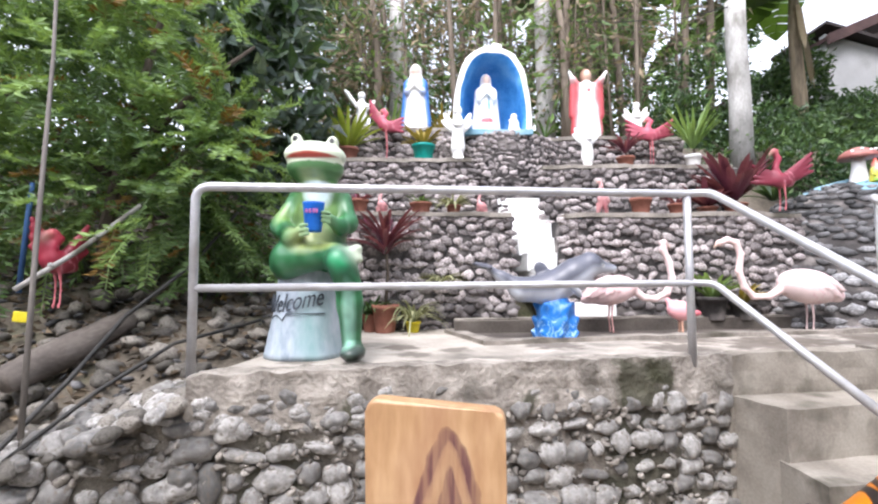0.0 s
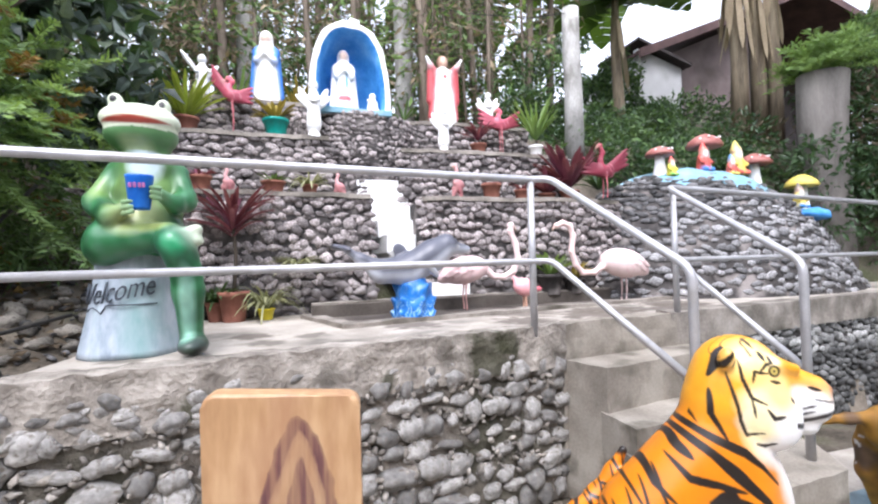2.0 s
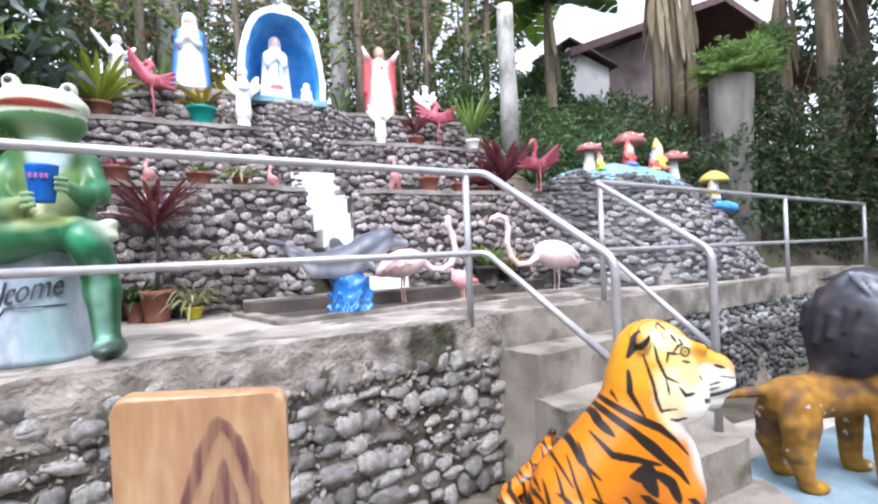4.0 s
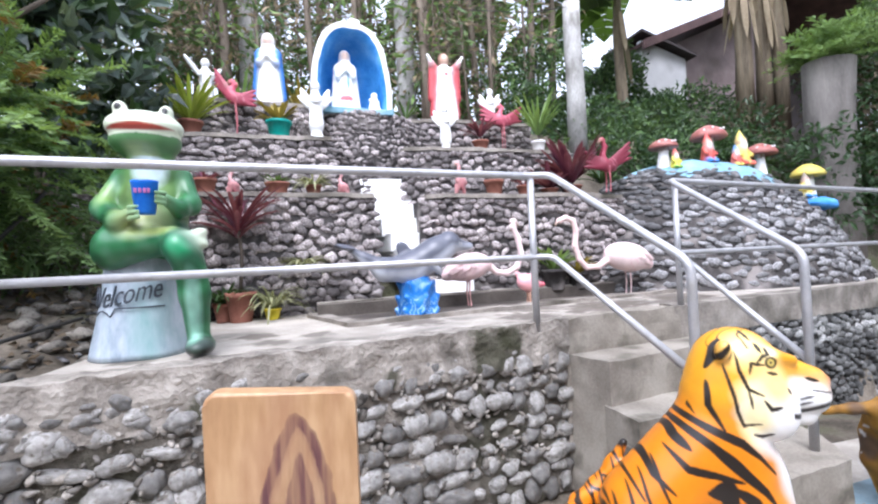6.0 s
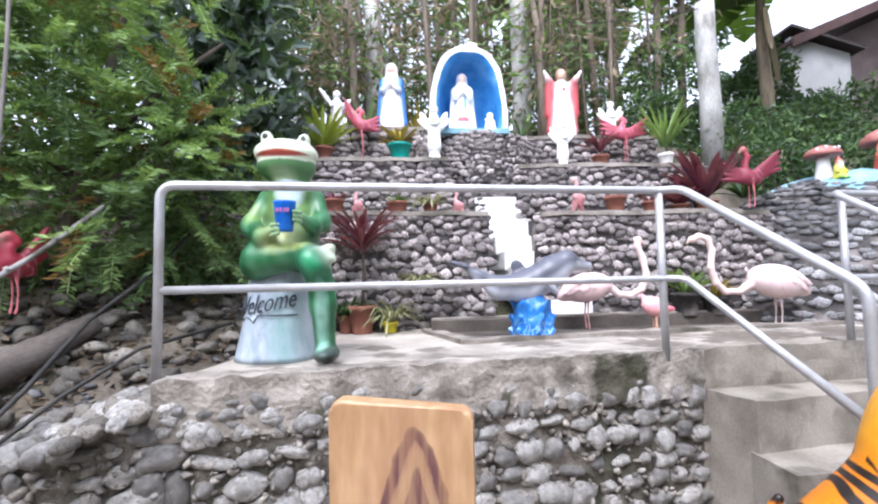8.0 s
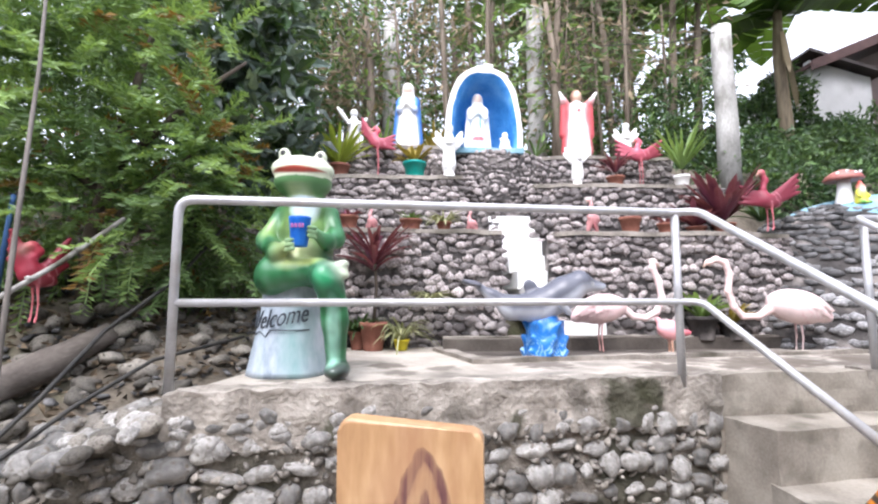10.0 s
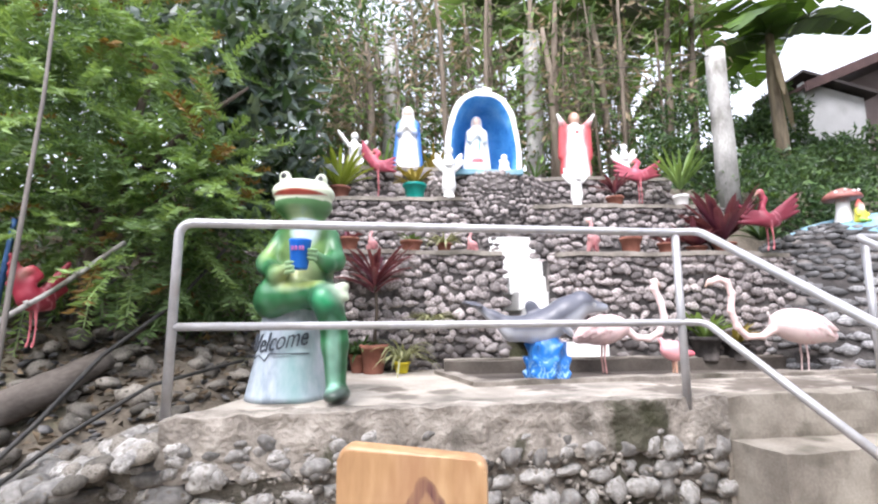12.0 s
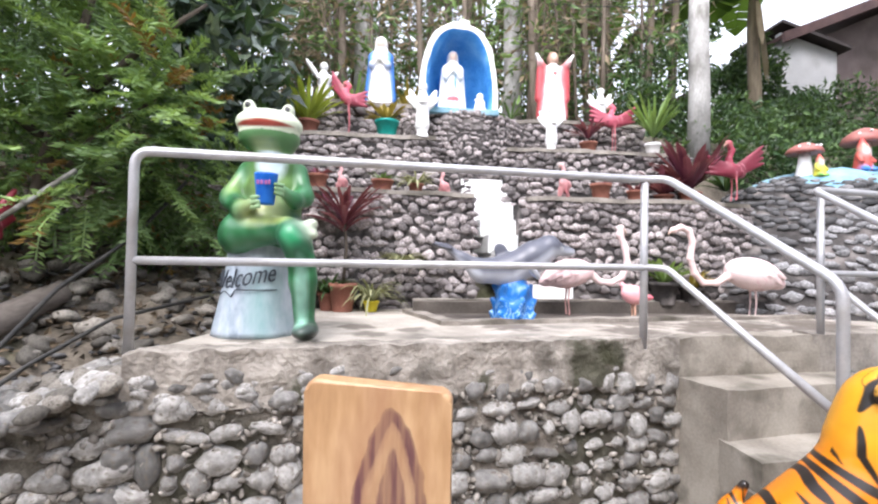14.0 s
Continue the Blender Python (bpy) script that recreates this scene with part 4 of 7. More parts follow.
bush("undergrowth_bush", "dark dense undergrowth above the bank", [(-2.6, 5.0, 2.6, 1.3, 0.6, 1.0), (-4.0, 4.8, 2.8, 1.2, 0.6, 1.2), (-5.4, 4.6, 3.0, 1.3, 0.8, 1.4), (-3.2, 5.6, 4.4, 1.6, 0.7, 1.2), (-5.0, 5.6, 5.0, 1.6, 0.8, 1.4), (-2.4, 6.0, 5.6, 1.4, 0.6, 1.2), (-4.4, 6.2, 6.4, 1.8, 0.7, 1.4), (-3.3, 4.9, 3.4, 1.2, 0.5, 1.0), (-6.5, 5.5, 4.6, 1.6, 0.8, 2.0), (-5.0, 7.0, 7.8, 2.4, 0.9, 1.4), (-2.6, 7.6, 8.2, 2.0, 0.9, 1.3)], 17000, 0.14, 0.055, LEAF_DARK, 6, LEAF_MID)
bush("bank_fern", "drooping green fern clump on the bank", [(-1.75, 3.55, 1.75, 0.32, 0.25, 0.28), (-1.5, 3.8, 1.65, 0.25, 0.2, 0.2)], 900, 0.16, 0.022, LEAF_MID, 8)
bush("hill_thicket", "mixed green thicket behind the statues", [(-1.0, 7.0, 4.0, 1.0, 0.6, 0.9), (0.4, 7.4, 4.1, 1.1, 0.6, 1.0), (1.8, 7.3, 3.9, 1.0, 0.6, 0.9), (3.0, 7.2, 3.8, 0.9, 0.5, 0.8), (-2.2, 6.6, 4.6, 1.0, 0.6, 1.2)], 4200, 0.15, 0.05, LEAF_MID, 9, DRY)
bush("hill_thicket", "dark mixed thicket on the upper slope", [(-2.8, 9.5, 6.3, 1.8, 0.8, 1.7), (0.0, 9.8, 5.6, 1.6, 0.8, 1.3), (2.2, 9.6, 5.2, 1.5, 0.8, 1.2), (-1.2, 10.4, 8.2, 2.0, 1.0, 1.2), (-4.8, 9.0, 7.3, 2.4, 1.0, 2.0)], 6500, 0.22, 0.07, LEAF_DARK, 10, LEAF_MID)
bush("roadside_bush", "low green bush above the stone mound", [(4.6, 6.6, 3.5, 1.0, 0.5, 0.5), (6.2, 7.2, 3.7, 1.3, 0.6, 0.6), (3.9, 6.8, 4.1, 0.7, 0.5, 0.8), (7.6, 7.4, 4.0, 1.2, 0.6, 0.7)], 5000, 0.13, 0.045, LEAF_DARK, 11, LEAF_MID)
bush("shade_bush", "dark shaded bush beyond the mound", [(7.2, 4.9, 2.4, 0.8, 0.5, 0.9), (8.3, 4.7, 2.2, 0.8, 0.5, 0.9), (9.2, 5.0, 2.8, 0.9, 0.5, 1.0)], 3500, 0.13, 0.05, LEAF_DARK, 12)

# ---- posts and wire ----
def post_thing(x, y, z_top, r):
    z0 = hill(x, y) - 0.1
    t = thing("concrete_post", "tall grey lichen-stained round concrete post", "post", (x, y, z0), group="fence posts on the slope")
    pts = [(0, 0, 0), (0.01, 0, (z_top - z0) * 0.4), (0, 0.01, (z_top - z0) * 0.8), (0, 0, z_top - z0)]
    rod("shaft", pts, [r * 1.15, r * 1.05, r, r * 0.96], POST, t, sides=16)
    return t


for p in ((-0.62, 7.0, 5.85, 0.12), (1.62, 7.0, 6.05, 0.135), (3.72, 5.7, 4.98, 0.12)):
    post_thing(*p)
wire = thing("fence_wire", "thin slack wire strung between the posts", "wire", (1.62, 7.0, 5.4))
rod("strand", [(0, -0.14, 0.0), (0.9, -0.6, -0.28), (1.6, -1.0, -0.46), (2.1, -1.42, -0.52)], 0.006, BLACK, wire, sides=5)


# ---- banana plants, saplings and the planter stump ----
def torn_leaf(root, way, length, width, sag, rng, n=13):
    """A banana leaf: a bent rib with torn strips on both sides."""
    root, way = Vector(root), Vector(way).normalized()
    side = way.cross(Vector((0, 0, 1)))
    side = side.normalized() if side.length > 0.05 else Vector((1, 0, 0))
    V, F = [], []
    pts = [root + way * length * t - Vector((0, 0, sag * length * t * t)) for t in [i / n for i in range(n + 1)]]
    for i in range(n):
        t0, t1 = i / n, (i + 1) / n
        for s in (-1, 1):
            hang = rng.uniform(0.12, 0.34)
            gap = rng.choice((0.0, 0.0, 0.04, 0.22))
            def rim(t, p):
                w = width * 0.5 * math.sin(math.pi * min(1, 0.12 + 0.88 * t)) ** 0.6
                return p + side * s * w - Vector((0, 0, w * hang)) + way * 0.12 * w
            a, b = pts[i], pts[i].lerp(pts[i + 1], 1 - gap * 0.5)
            k = len(V)
            V += [a, b, rim(t1 - gap / n, b), rim(t0, a)]
            F.append((k, k + 1, k + 2, k + 3))
    v, f = tube(pts, [0.014 * (1 - 0.8 * i / n) for i in range(n + 1)], 5)
    k = len(V)
    return V + v, F + [tuple(k + j for j in q) for q in f]


def banana_plant(x, y, top, r, n, length, label, seed, dry=6, spread_a=0.0, leaf=None):
    z0 = hill(x, y) - 0.05
    t = thing("banana_plant", label, "banana plant", (x, y, z0), group="banana plants")
    h = top - z0
    rod("stem", [(0, 0, 0), (0.03, 0, h * 0.35), (0.0, 0.02, h * 0.7), (0.02, 0, h)], [r * 1.2, r, r * 0.85, r * 0.6], PALE_BARK, t, sides=12)
    rng = random.Random(seed)
    for i in range(n):
        a = spread_a + i * 2 * math.pi / n + rng.uniform(-0.3, 0.3)
        up = rng.uniform(0.25, 0.95)
        V, F = torn_leaf((0, 0, h - 0.05), (math.cos(a), math.sin(a), up), length * rng.uniform(0.8, 1.15), length * 0.35, rng.uniform(0.45, 0.8), rng)
        link_mesh("leaf", V, F, leaf or LEAF_BANANA, t)
    for i in range(dry):
        a = rng.uniform(0, 6.28)
        zz = h * rng.uniform(0.55, 0.95)
        V, F = blade_leaf((r * math.cos(a), r * math.sin(a), zz), (r * 2.2 * math.cos(a), r * 2.2 * math.sin(a), zz - rng.uniform(0.6, 1.3)), 0.16, 0.05)
        link_mesh("dry_leaf", V, F, DRY, t, "dry brown hanging leaf")
    return t


banana_plant(5.7, 7.3, 6.3, 0.10, 9, 2.3, "green banana plant with torn drooping leaves", 1, 4, 0.4)
banana_plant(2.9, 8.6, 7.0, 0.11, 9, 2.7, "tall banana plant behind the fence posts", 2, 6, 0.1, LEAF_MID)
banana_plant(7.42, 6.3, 7.4, 0.13, 5, 1.8, "old banana plant with dry brown sheaths", 3, 18, 0.8)
banana_plant(7.98, 6.4, 7.4, 0.12, 4, 1.6, "old banana plant with a pale stem", 4, 10, 0.2)
banana_plant(8.25, 6.3, 7.2, 0.11, 4, 1.5, "slim banana plant among older stems", 5, 8, 1.2)
banana_plant(10.25, 5.0, 7.6, 0.20, 6, 1.9, "dark banana plant at the end of the terrace", 6, 12, 0.5, LEAF_DARK)
banana_plant(9.95, 5.6, 7.2, 0.13, 5, 1.7, "slender banana plant over the dark bushes", 7, 6, 0.9)
banana_plant(3.9, 8.9, 7.2, 0.10, 11, 2.6, "banana plant against the pale sky", 8, 8, 0.6)
banana_plant(1.2, 9.0, 8.0, 0.10, 10, 2.5, "tall banana plant in the thicket", 10, 8, 0.9, LEAF_MID)


def sapling(x, y, top, r, lean_x, label, seed):
    z0 = hill(x, y) - 0.05
    t = thing("sapling", label, "sapling", (x, y, z0), group="saplings on the slope")
    h = top - z0
    rng = np.random.default_rng(seed)
    n = 60
    tt = rng.uniform(0.35, 1, n)
    c = np.stack([lean_x * tt, 0 * tt, h * tt], 1) + rng.normal(size=(n, 3)) * (0.05, 0.05, 0.02)
    tips = c + rng.normal(size=(n, 3)) * (0.28, 0.2, 0.22)
    V, F = leaves(rng, np.concatenate([tips, c + (tips - c) * 0.6]), np.concatenate([tips - c, tips - c]) + (0, 0, -0.1), 0.17, 0.05)
    link_mesh("leaves", V, F, (LEAF_MID, LEAF_FRESH, DRY)[seed % 3], t)
    V, F = tube([(0, 0, 0), (lean_x * 0.3, 0.02, h * 0.35), (lean_x * 0.5, 0, h * 0.7), (lean_x, 0.02, h)], [r * 1.2, r, r * 0.8, r * 0.5], 7)
    link_mesh("stem", V, F, SAPLING, t, "", True)
    items = [tube([tuple(a), tuple(b)], [0.005, 0.002], 4, False) for a, b in zip(c, tips)]
    V, F = joined(items)
    tagged(link_mesh("twig_spray", V, F, SAPLING, t), kind="stuff")


SAPLING = material("grey_brown_stem", [(0.09, 0.07, 0.05), (0.22, 0.18, 0.14)], 0.9, 8, 60, 0.3, stretch=(1, 1, 0.2))
_r = random.Random(12)
for i in range(58):
    sx = -1.9 + 6.0 * i / 57 + _r.uniform(-0.15, 0.15)
    sapling(sx, _r.uniform(6.4, 8.4), _r.uniform(5.2, 7.4), _r.choice((0.012, 0.016, 0.02, 0.03, 0.045, 0.065)), _r.uniform(-0.3, 0.3), "slender grey-brown sapling with sparse leaves", i)


def planter_stump():
    x, y = 7.47, 5.0
    t = thing("planter_stump", "grey tree stump carrying a green fern", "stump", (x, y, 1.0))
    rod("trunk", [(0, 0, 0), (0.03, 0, 1.2), (0, 0.02, 2.3), (0.02, 0, 3.12)], [0.33, 0.29, 0.30, 0.32], PLANTER, t, sides=18)
    rng = np.random.default_rng(5)
    n = 90
    d = rng.normal(size=(n, 3))
    d[:, 2] = np.abs(d[:, 2]) * 1.1 + 0.35
    d /= np.linalg.norm(d, axis=1, keepdims=True)
    root = np.tile(np.array((0.0, 0.0, 3.12)), (n, 1)) + d * 0.1
    sprays("fern_fronds", root, root + d * rng.uniform(0.42, 0.72, n)[:, None], LEAF_FRESH, 18, 0.12, 0.03, 0.22, 6, t)


PLANTER = material("old_stump", [(0.10, 0.09, 0.08), (0.22, 0.20, 0.18)], 0.9, 5, 50, 0.6, stretch=(1, 1, 0.3))
planter_stump()
# the hedge's dry leaves use the colour darkened for shade
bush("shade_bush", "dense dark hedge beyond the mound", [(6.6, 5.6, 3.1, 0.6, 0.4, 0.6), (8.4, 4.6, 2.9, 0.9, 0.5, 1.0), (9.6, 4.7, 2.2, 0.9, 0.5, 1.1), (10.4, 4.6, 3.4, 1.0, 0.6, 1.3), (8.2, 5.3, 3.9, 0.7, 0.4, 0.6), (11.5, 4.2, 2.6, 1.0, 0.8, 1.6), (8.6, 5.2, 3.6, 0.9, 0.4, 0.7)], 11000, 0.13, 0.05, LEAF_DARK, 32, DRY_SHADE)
bush("slope_bush", "leafy green bush on the slope above the mound", [(3.9, 6.0, 3.0, 0.7, 0.4, 0.45), (5.0, 6.3, 3.2, 0.8, 0.4, 0.5), (6.0, 6.0, 3.0, 0.7, 0.4, 0.5), (3.3, 6.3, 3.6, 0.5, 0.3, 0.5), (5.0, 5.35, 2.7, 0.55, 0.3, 0.4), (4.2, 5.3, 2.7, 0.4, 0.3, 0.4), (6.0, 5.3, 2.7, 0.6, 0.3, 0.5)], 6500, 0.11, 0.04, LEAF_DARK, 33, LEAF_MID)
bush("house_bush", "dark leafy bush growing against the lean-to", [(6.5, 8.3, 5.0, 0.5, 0.4, 0.75), (5.9, 8.2, 4.6, 0.7, 0.4, 0.7), (7.2, 8.2, 4.35, 0.7, 0.4, 0.42)], 3800, 0.13, 0.05, LEAF_DARK, 51, LEAF_MID)
bush("far_tree", "dark distant tree against the pale sky", [(9.2, 14.5, 9.4, 0.9, 0.6, 0.7), (9.8, 14.5, 9.9, 0.6, 0.5, 0.5), (8.5, 14.5, 8.9, 0.6, 0.5, 0.5)], 1500, 0.25, 0.08, LEAF_DARK, 34)


def shade_tree(x, y, trunk_r, blobs, label, seed, lean=(0, 0)):
    z0 = hill(x, y) - 0.1
    t = thing("shade_tree", label, "tree", (x, y, z0))
    top = 7.2 - z0
    rod("trunk", [(0, 0, 0), (0.04, 0.03, top * 0.3), (lean[0] * 0.5, lean[1] * 0.5, top * 0.65), (lean[0], lean[1], top)], [trunk_r * 1.25, trunk_r, trunk_r * 0.85, trunk_r * 0.6], BARK, t, sides=14)
    B = [(b[0] - x, b[1] - y, b[2] - z0, *b[3:]) for b in blobs]
    for b in B:
        rod("limb", [(lean[0] * 0.8, lean[1] * 0.8, top * 0.85), (lean[0] * 0.4 + b[0] * 0.5, lean[1] * 0.4 + b[1] * 0.5, b[2] * 0.5 + top * 0.48), (b[0], b[1], b[2])], [trunk_r * 0.5, trunk_r * 0.3, 0.02], BARK, t, sides=8)
    crown("crown", B, 1500 * len(B), 0.24, 0.10, LEAF_DARK, t, seed)
    return t


# trunk stands in view; the overhanging crown is added to shade the right side
shade_tree(11.2, 5.0, 0.24, [(11.3, 4.3, 7.2, 1.5, 1.3, 1.2), (9.0, 2.6, 8.2, 1.8, 1.5, 1.0), (12.6, 5.6, 6.4, 1.4, 1.2, 1.3), (11.8, 2.2, 6.6, 1.6, 1.4, 1.4), (6.8, 1.6, 8.8, 1.7, 1.4, 0.9)], "tall dark tree at the terrace end with an added unseen shading crown", 41)
# a whole tree added out of view, only for its shade
shade_tree(12.0, 2.6, 0.2, [(12.0, 1.0, 5.6, 1.2, 1.3, 1.4), (10.4, 0.0, 7.4, 1.8, 1.5, 1.1), (7.8, -0.6, 8.6, 1.8, 1.6, 0.9), (12.4, 3.6, 4.6, 0.8, 0.9, 1.2)], "dark spreading tree, added out of view to shade the yard", 42)
bush("fern_clump", "bright fern clump growing among the banana stems", [(9.15, 5.5, 4.95, 0.45, 0.3, 0.4), (9.5, 5.6, 5.3, 0.35, 0.3, 0.35)], 900, 0.16, 0.04, LEAF_MID, 43, LEAF_FRESH)


# ---- house beyond the slope ----
def house():
    h = thing("house", "low house with a rusty gable roof and pale lean-to", "house", (13.3, 9.7, 4.2))
    part("gable_wall", prism_xz([(-4.7, 0.0), (-1.6, 0.0), (-1.6, 3.55), (-4.7, 2.2)], -0.1, 0.1), MAUVE_WALL, h, "mauve-brown rendered wall")
    # near-black back and side sheets put the interior's shade into their colour
    part("back_wall", prism_xz([(-1.6, 0.0), (5.0, 0.0), (5.0, 2.4), (-0.5, 4.0), (-1.6, 3.5)], 1.8, 2.0), DARK_AND_RECESS, h, "dark sheet standing for the shaded interior under the eaves")
    part("side_wall", box((-1.68, 0.95, 1.7), (0.15, 1.9, 3.4)), DARK_AND_RECESS, h)
    part("post", box((4.6, -0.1, 1.3), (0.15, 0.15, 2.6)), DARK_AND_RECESS, h)
    part("lean_to_wall", prism_xz([(-5.8, 0.0), (-4.6, 0.0), (-4.6, 1.70), (-5.8, 2.05)], -0.85, -0.7), HOUSE_WALL, h, "pale grey rendered wall")
    part("lean_to_wall", box((-5.82, 0.2, 0.9), (0.12, 1.9, 1.8)), HOUSE_WALL, h)
    part("lean_to_roof", box((-5.2, -0.3, 1.95), (1.55, 1.5, 0.06), (0, 17, 0)), DARK_AND_RECESS, h, "dark sheet-metal lean-to roof")
    for a, b in (((-5.9, 1.85), (-0.4, 4.15)), ((-0.6, 4.15), (5.6, 2.4))):
        n = Vector((-(b[1] - a[1]), 0, b[0] - a[0])).normalized() * 0.07
        poly = [a, b, (b[0] + n.x, b[1] + n.z), (a[0] + n.x, a[1] + n.z)]
        part("roof", prism_xz(poly, -1.0, 5.0), ROOF, h, "reddish brown metal roof")
        poly = [(a[0], a[1] - 0.10), (b[0], b[1] - 0.10), (b[0], b[1] + 0.1), (a[0], a[1] + 0.1)]
        part("fascia", prism_xz(poly, -1.06, -1.005), ROOF, h, "dark red fascia board")
    return h


def prism_xz(poly, y0, y1):
    bm = prism(poly, y0, y1)
    for v in bm.verts:
        v.co = Vector((v.co.x, v.co.z, v.co.y))
    return bm


house()

# ---- modelling clay: blended solids turned into one painted skin ----
def rot_m(r):
    return np.array(Euler([radians(a) for a in r]).to_matrix())


def skin(F, lo, h):
    """A smooth mesh where the field F changes sign (surface nets)."""
    nx, ny, nz = F.shape
    C = (nx - 1, ny - 1, nz - 1)
    acc, cnt = np.zeros(C + (3,)), np.zeros(C)
    def sl(o):
        return tuple(slice(o[a], o[a] + C[a]) for a in range(3))
    for ax in range(3):
        o1, o2 = [a for a in range(3) if a != ax]
        for i in (0, 1):
            for j in (0, 1):
                s = [0, 0, 0]
                s[o1], s[o2] = i, j
                e = list(s)
                e[ax] = 1
                f0, f1 = F[sl(s)], F[sl(e)]
                cr = (f0 < 0) != (f1 < 0)
                t = np.where(cr, f0 / np.where(cr, f0 - f1, 1), 0)
                for a in range(3):
                    acc[..., a] += np.where(cr, t if a == ax else s[a], 0)
                cnt += cr
    act = cnt > 0
    idx = -np.ones(C, int)
    idx[act] = np.arange(act.sum())
    V = (np.argwhere(act) + acc[act] / cnt[act][:, None]) * h + lo
    faces = []
    for ax in range(3):
        o1, o2 = [(1, 2), (2, 0), (0, 1)][ax]
        a = [slice(0, n) for n in F.shape]
        b = [slice(0, n) for n in F.shape]
        a[ax], b[ax] = slice(0, F.shape[ax] - 1), slice(1, F.shape[ax])
        f0, f1 = F[tuple(a)], F[tuple(b)]
        cr = np.argwhere((f0 < 0) != (f1 < 0))
        cr = cr[(cr[:, o1] > 0) & (cr[:, o2] > 0) & (cr[:, o1] < F.shape[o1] - 1) & (cr[:, o2] < F.shape[o2] - 1)]
        flip = f0[tuple(cr.T)] < 0
        q = []
        for d1, d2 in ((-1, -1), (0, -1), (0, 0), (-1, 0)):
            k = cr.copy()
            k[:, o1] += d1
            k[:, o2] += d2
            q.append(idx[tuple(k.T)])
        q = np.stack(q, 1)
        q[~flip] = q[~flip][:, ::-1]
        faces.append(q)
    return V, np.concatenate(faces)


def ball(c, r, col, rot=None, k=None):
    return ("ball", np.array(c, float), np.array(r if hasattr(r, "__len__") else (r, r, r), float), rot, np.array(col, float), k)


def limb(a, b, ra, rb, col, k=None):
    return ("limb", np.array(a, float), np.array(b, float), (ra, rb), np.array(col, float), k)


def block(c, half, col, rot=None, k=None, rnd=0.01):
    return ("block", np.array(c, float), np.array(half, float), (rot, rnd), np.array(col, float), k)


def chain(pts, radii, col, k=None):
    return [limb(a, b, ra, rb, col, k) for a, b, ra, rb in zip(pts, pts[1:], radii, radii[1:])]


def field(prim, P):
    kind = prim[0]
    if kind == "ball":
        q = P - prim[1]
        if prim[3] is not None:
            q = q @ rot_m(prim[3])
        k0 = np.sqrt(((q / prim[2]) ** 2).sum(-1))
        k1 = np.sqrt(((q / prim[2] ** 2) ** 2).sum(-1))
        return k0 * (k0 - 1) / np.maximum(k1, 1e-6)
    if kind == "limb":
        a, b, (ra, rb) = prim[1], prim[2], prim[3]
        ab = b - a
        t = np.clip(((P - a) @ ab) / (ab @ ab + 1e-12), 0, 1)
        return np.sqrt(((P - a - t[..., None] * ab) ** 2).sum(-1)) - (ra + (rb - ra) * t)
    rot, rnd = prim[3]
    q = P - prim[1]
    if rot is not None:
        q = q @ rot_m(rot)
    d = np.abs(q) - prim[2] + rnd
    return np.sqrt((np.maximum(d, 0) ** 2).sum(-1)) + np.minimum(d.max(-1), 0) - rnd


def sculpt(name, prims, h=0.01, k=0.03, sharp=0.008, paints=(), brush=None, mat=None, label="", category="statue", at=(0, 0, 0), turn=0.0, group="", cut=0.0, scale=1.0):
    """One statue in one mesh. paints: (centre, radii, colour, softness); brush(points, colours) paints the finer marks."""
    lo, hi = np.full(3, 1e9), np.full(3, -1e9)
    for p in prims:
        if p[0] == "limb":
            r = max(p[3])
            for q in (p[1], p[2]):
                lo, hi = np.minimum(lo, q - r), np.maximum(hi, q + r)
        else:
            r = np.linalg.norm(p[2]) if p[3] is not None and p[0] == "ball" else p[2]
            if p[0] == "block":
                r = np.full(3, np.linalg.norm(p[2]))
            lo, hi = np.minimum(lo, p[1] - r), np.maximum(hi, p[1] + r)
    lo, hi = lo - 3 * h, hi + 3 * h
    n = np.ceil((hi - lo) / h).astype(int) + 1
    g = np.stack(np.meshgrid(*[lo[a] + h * np.arange(n[a]) for a in range(3)], indexing="ij"), -1)
    F = None
    for p in prims:
        d = field(p, g)
        kk = p[5] if p[5] is not None else k
        if F is None:
            F = d
        elif kk > 0:
            w = np.clip(0.5 + 0.5 * (F - d) / kk, 0, 1)
            F = F + (d - F) * w - kk * w * (1 - w)
        else:
            F = np.minimum(F, d)
    F = np.maximum(F, cut - g[..., 2])
    F = np.where(F == 0, 1e-7, F)
    V, Q = skin(F, lo, h)
    D = np.stack([field(p, V) for p in prims], 1)
    W = np.exp(-(D - D.min(1, keepdims=True)) / sharp)
    W /= W.sum(1, keepdims=True)
    C = W @ np.stack([p[4] for p in prims])
    for c, r, col, soft in paints:
        d = np.sqrt((((V - np.array(c)) / np.array(r)) ** 2).sum(1))
        w = np.clip((1 - d) / soft + 0.5, 0, 1)[:, None]
        C = C * (1 - w) + np.array(col) * w
    if brush:
        C = brush(V, C)
    ob = link_mesh(name, V * scale, Q, mat or PAINT, None, "", True, np.clip(C, 0, 1))
    ob.matrix_basis = pose(*at, 0, 0, turn)
    return tagged(ob, label, category, group)


def wobble(V, s, seed=0.0):
    return np.array([noise.noise(Vector((v[0] * s + seed, v[1] * s, v[2] * s))) for v in V])


WHT, CREAM = (0.80, 0.80, 0.78), (0.64, 0.69, 0.53)
SKINC = (0.62, 0.42, 0.32)


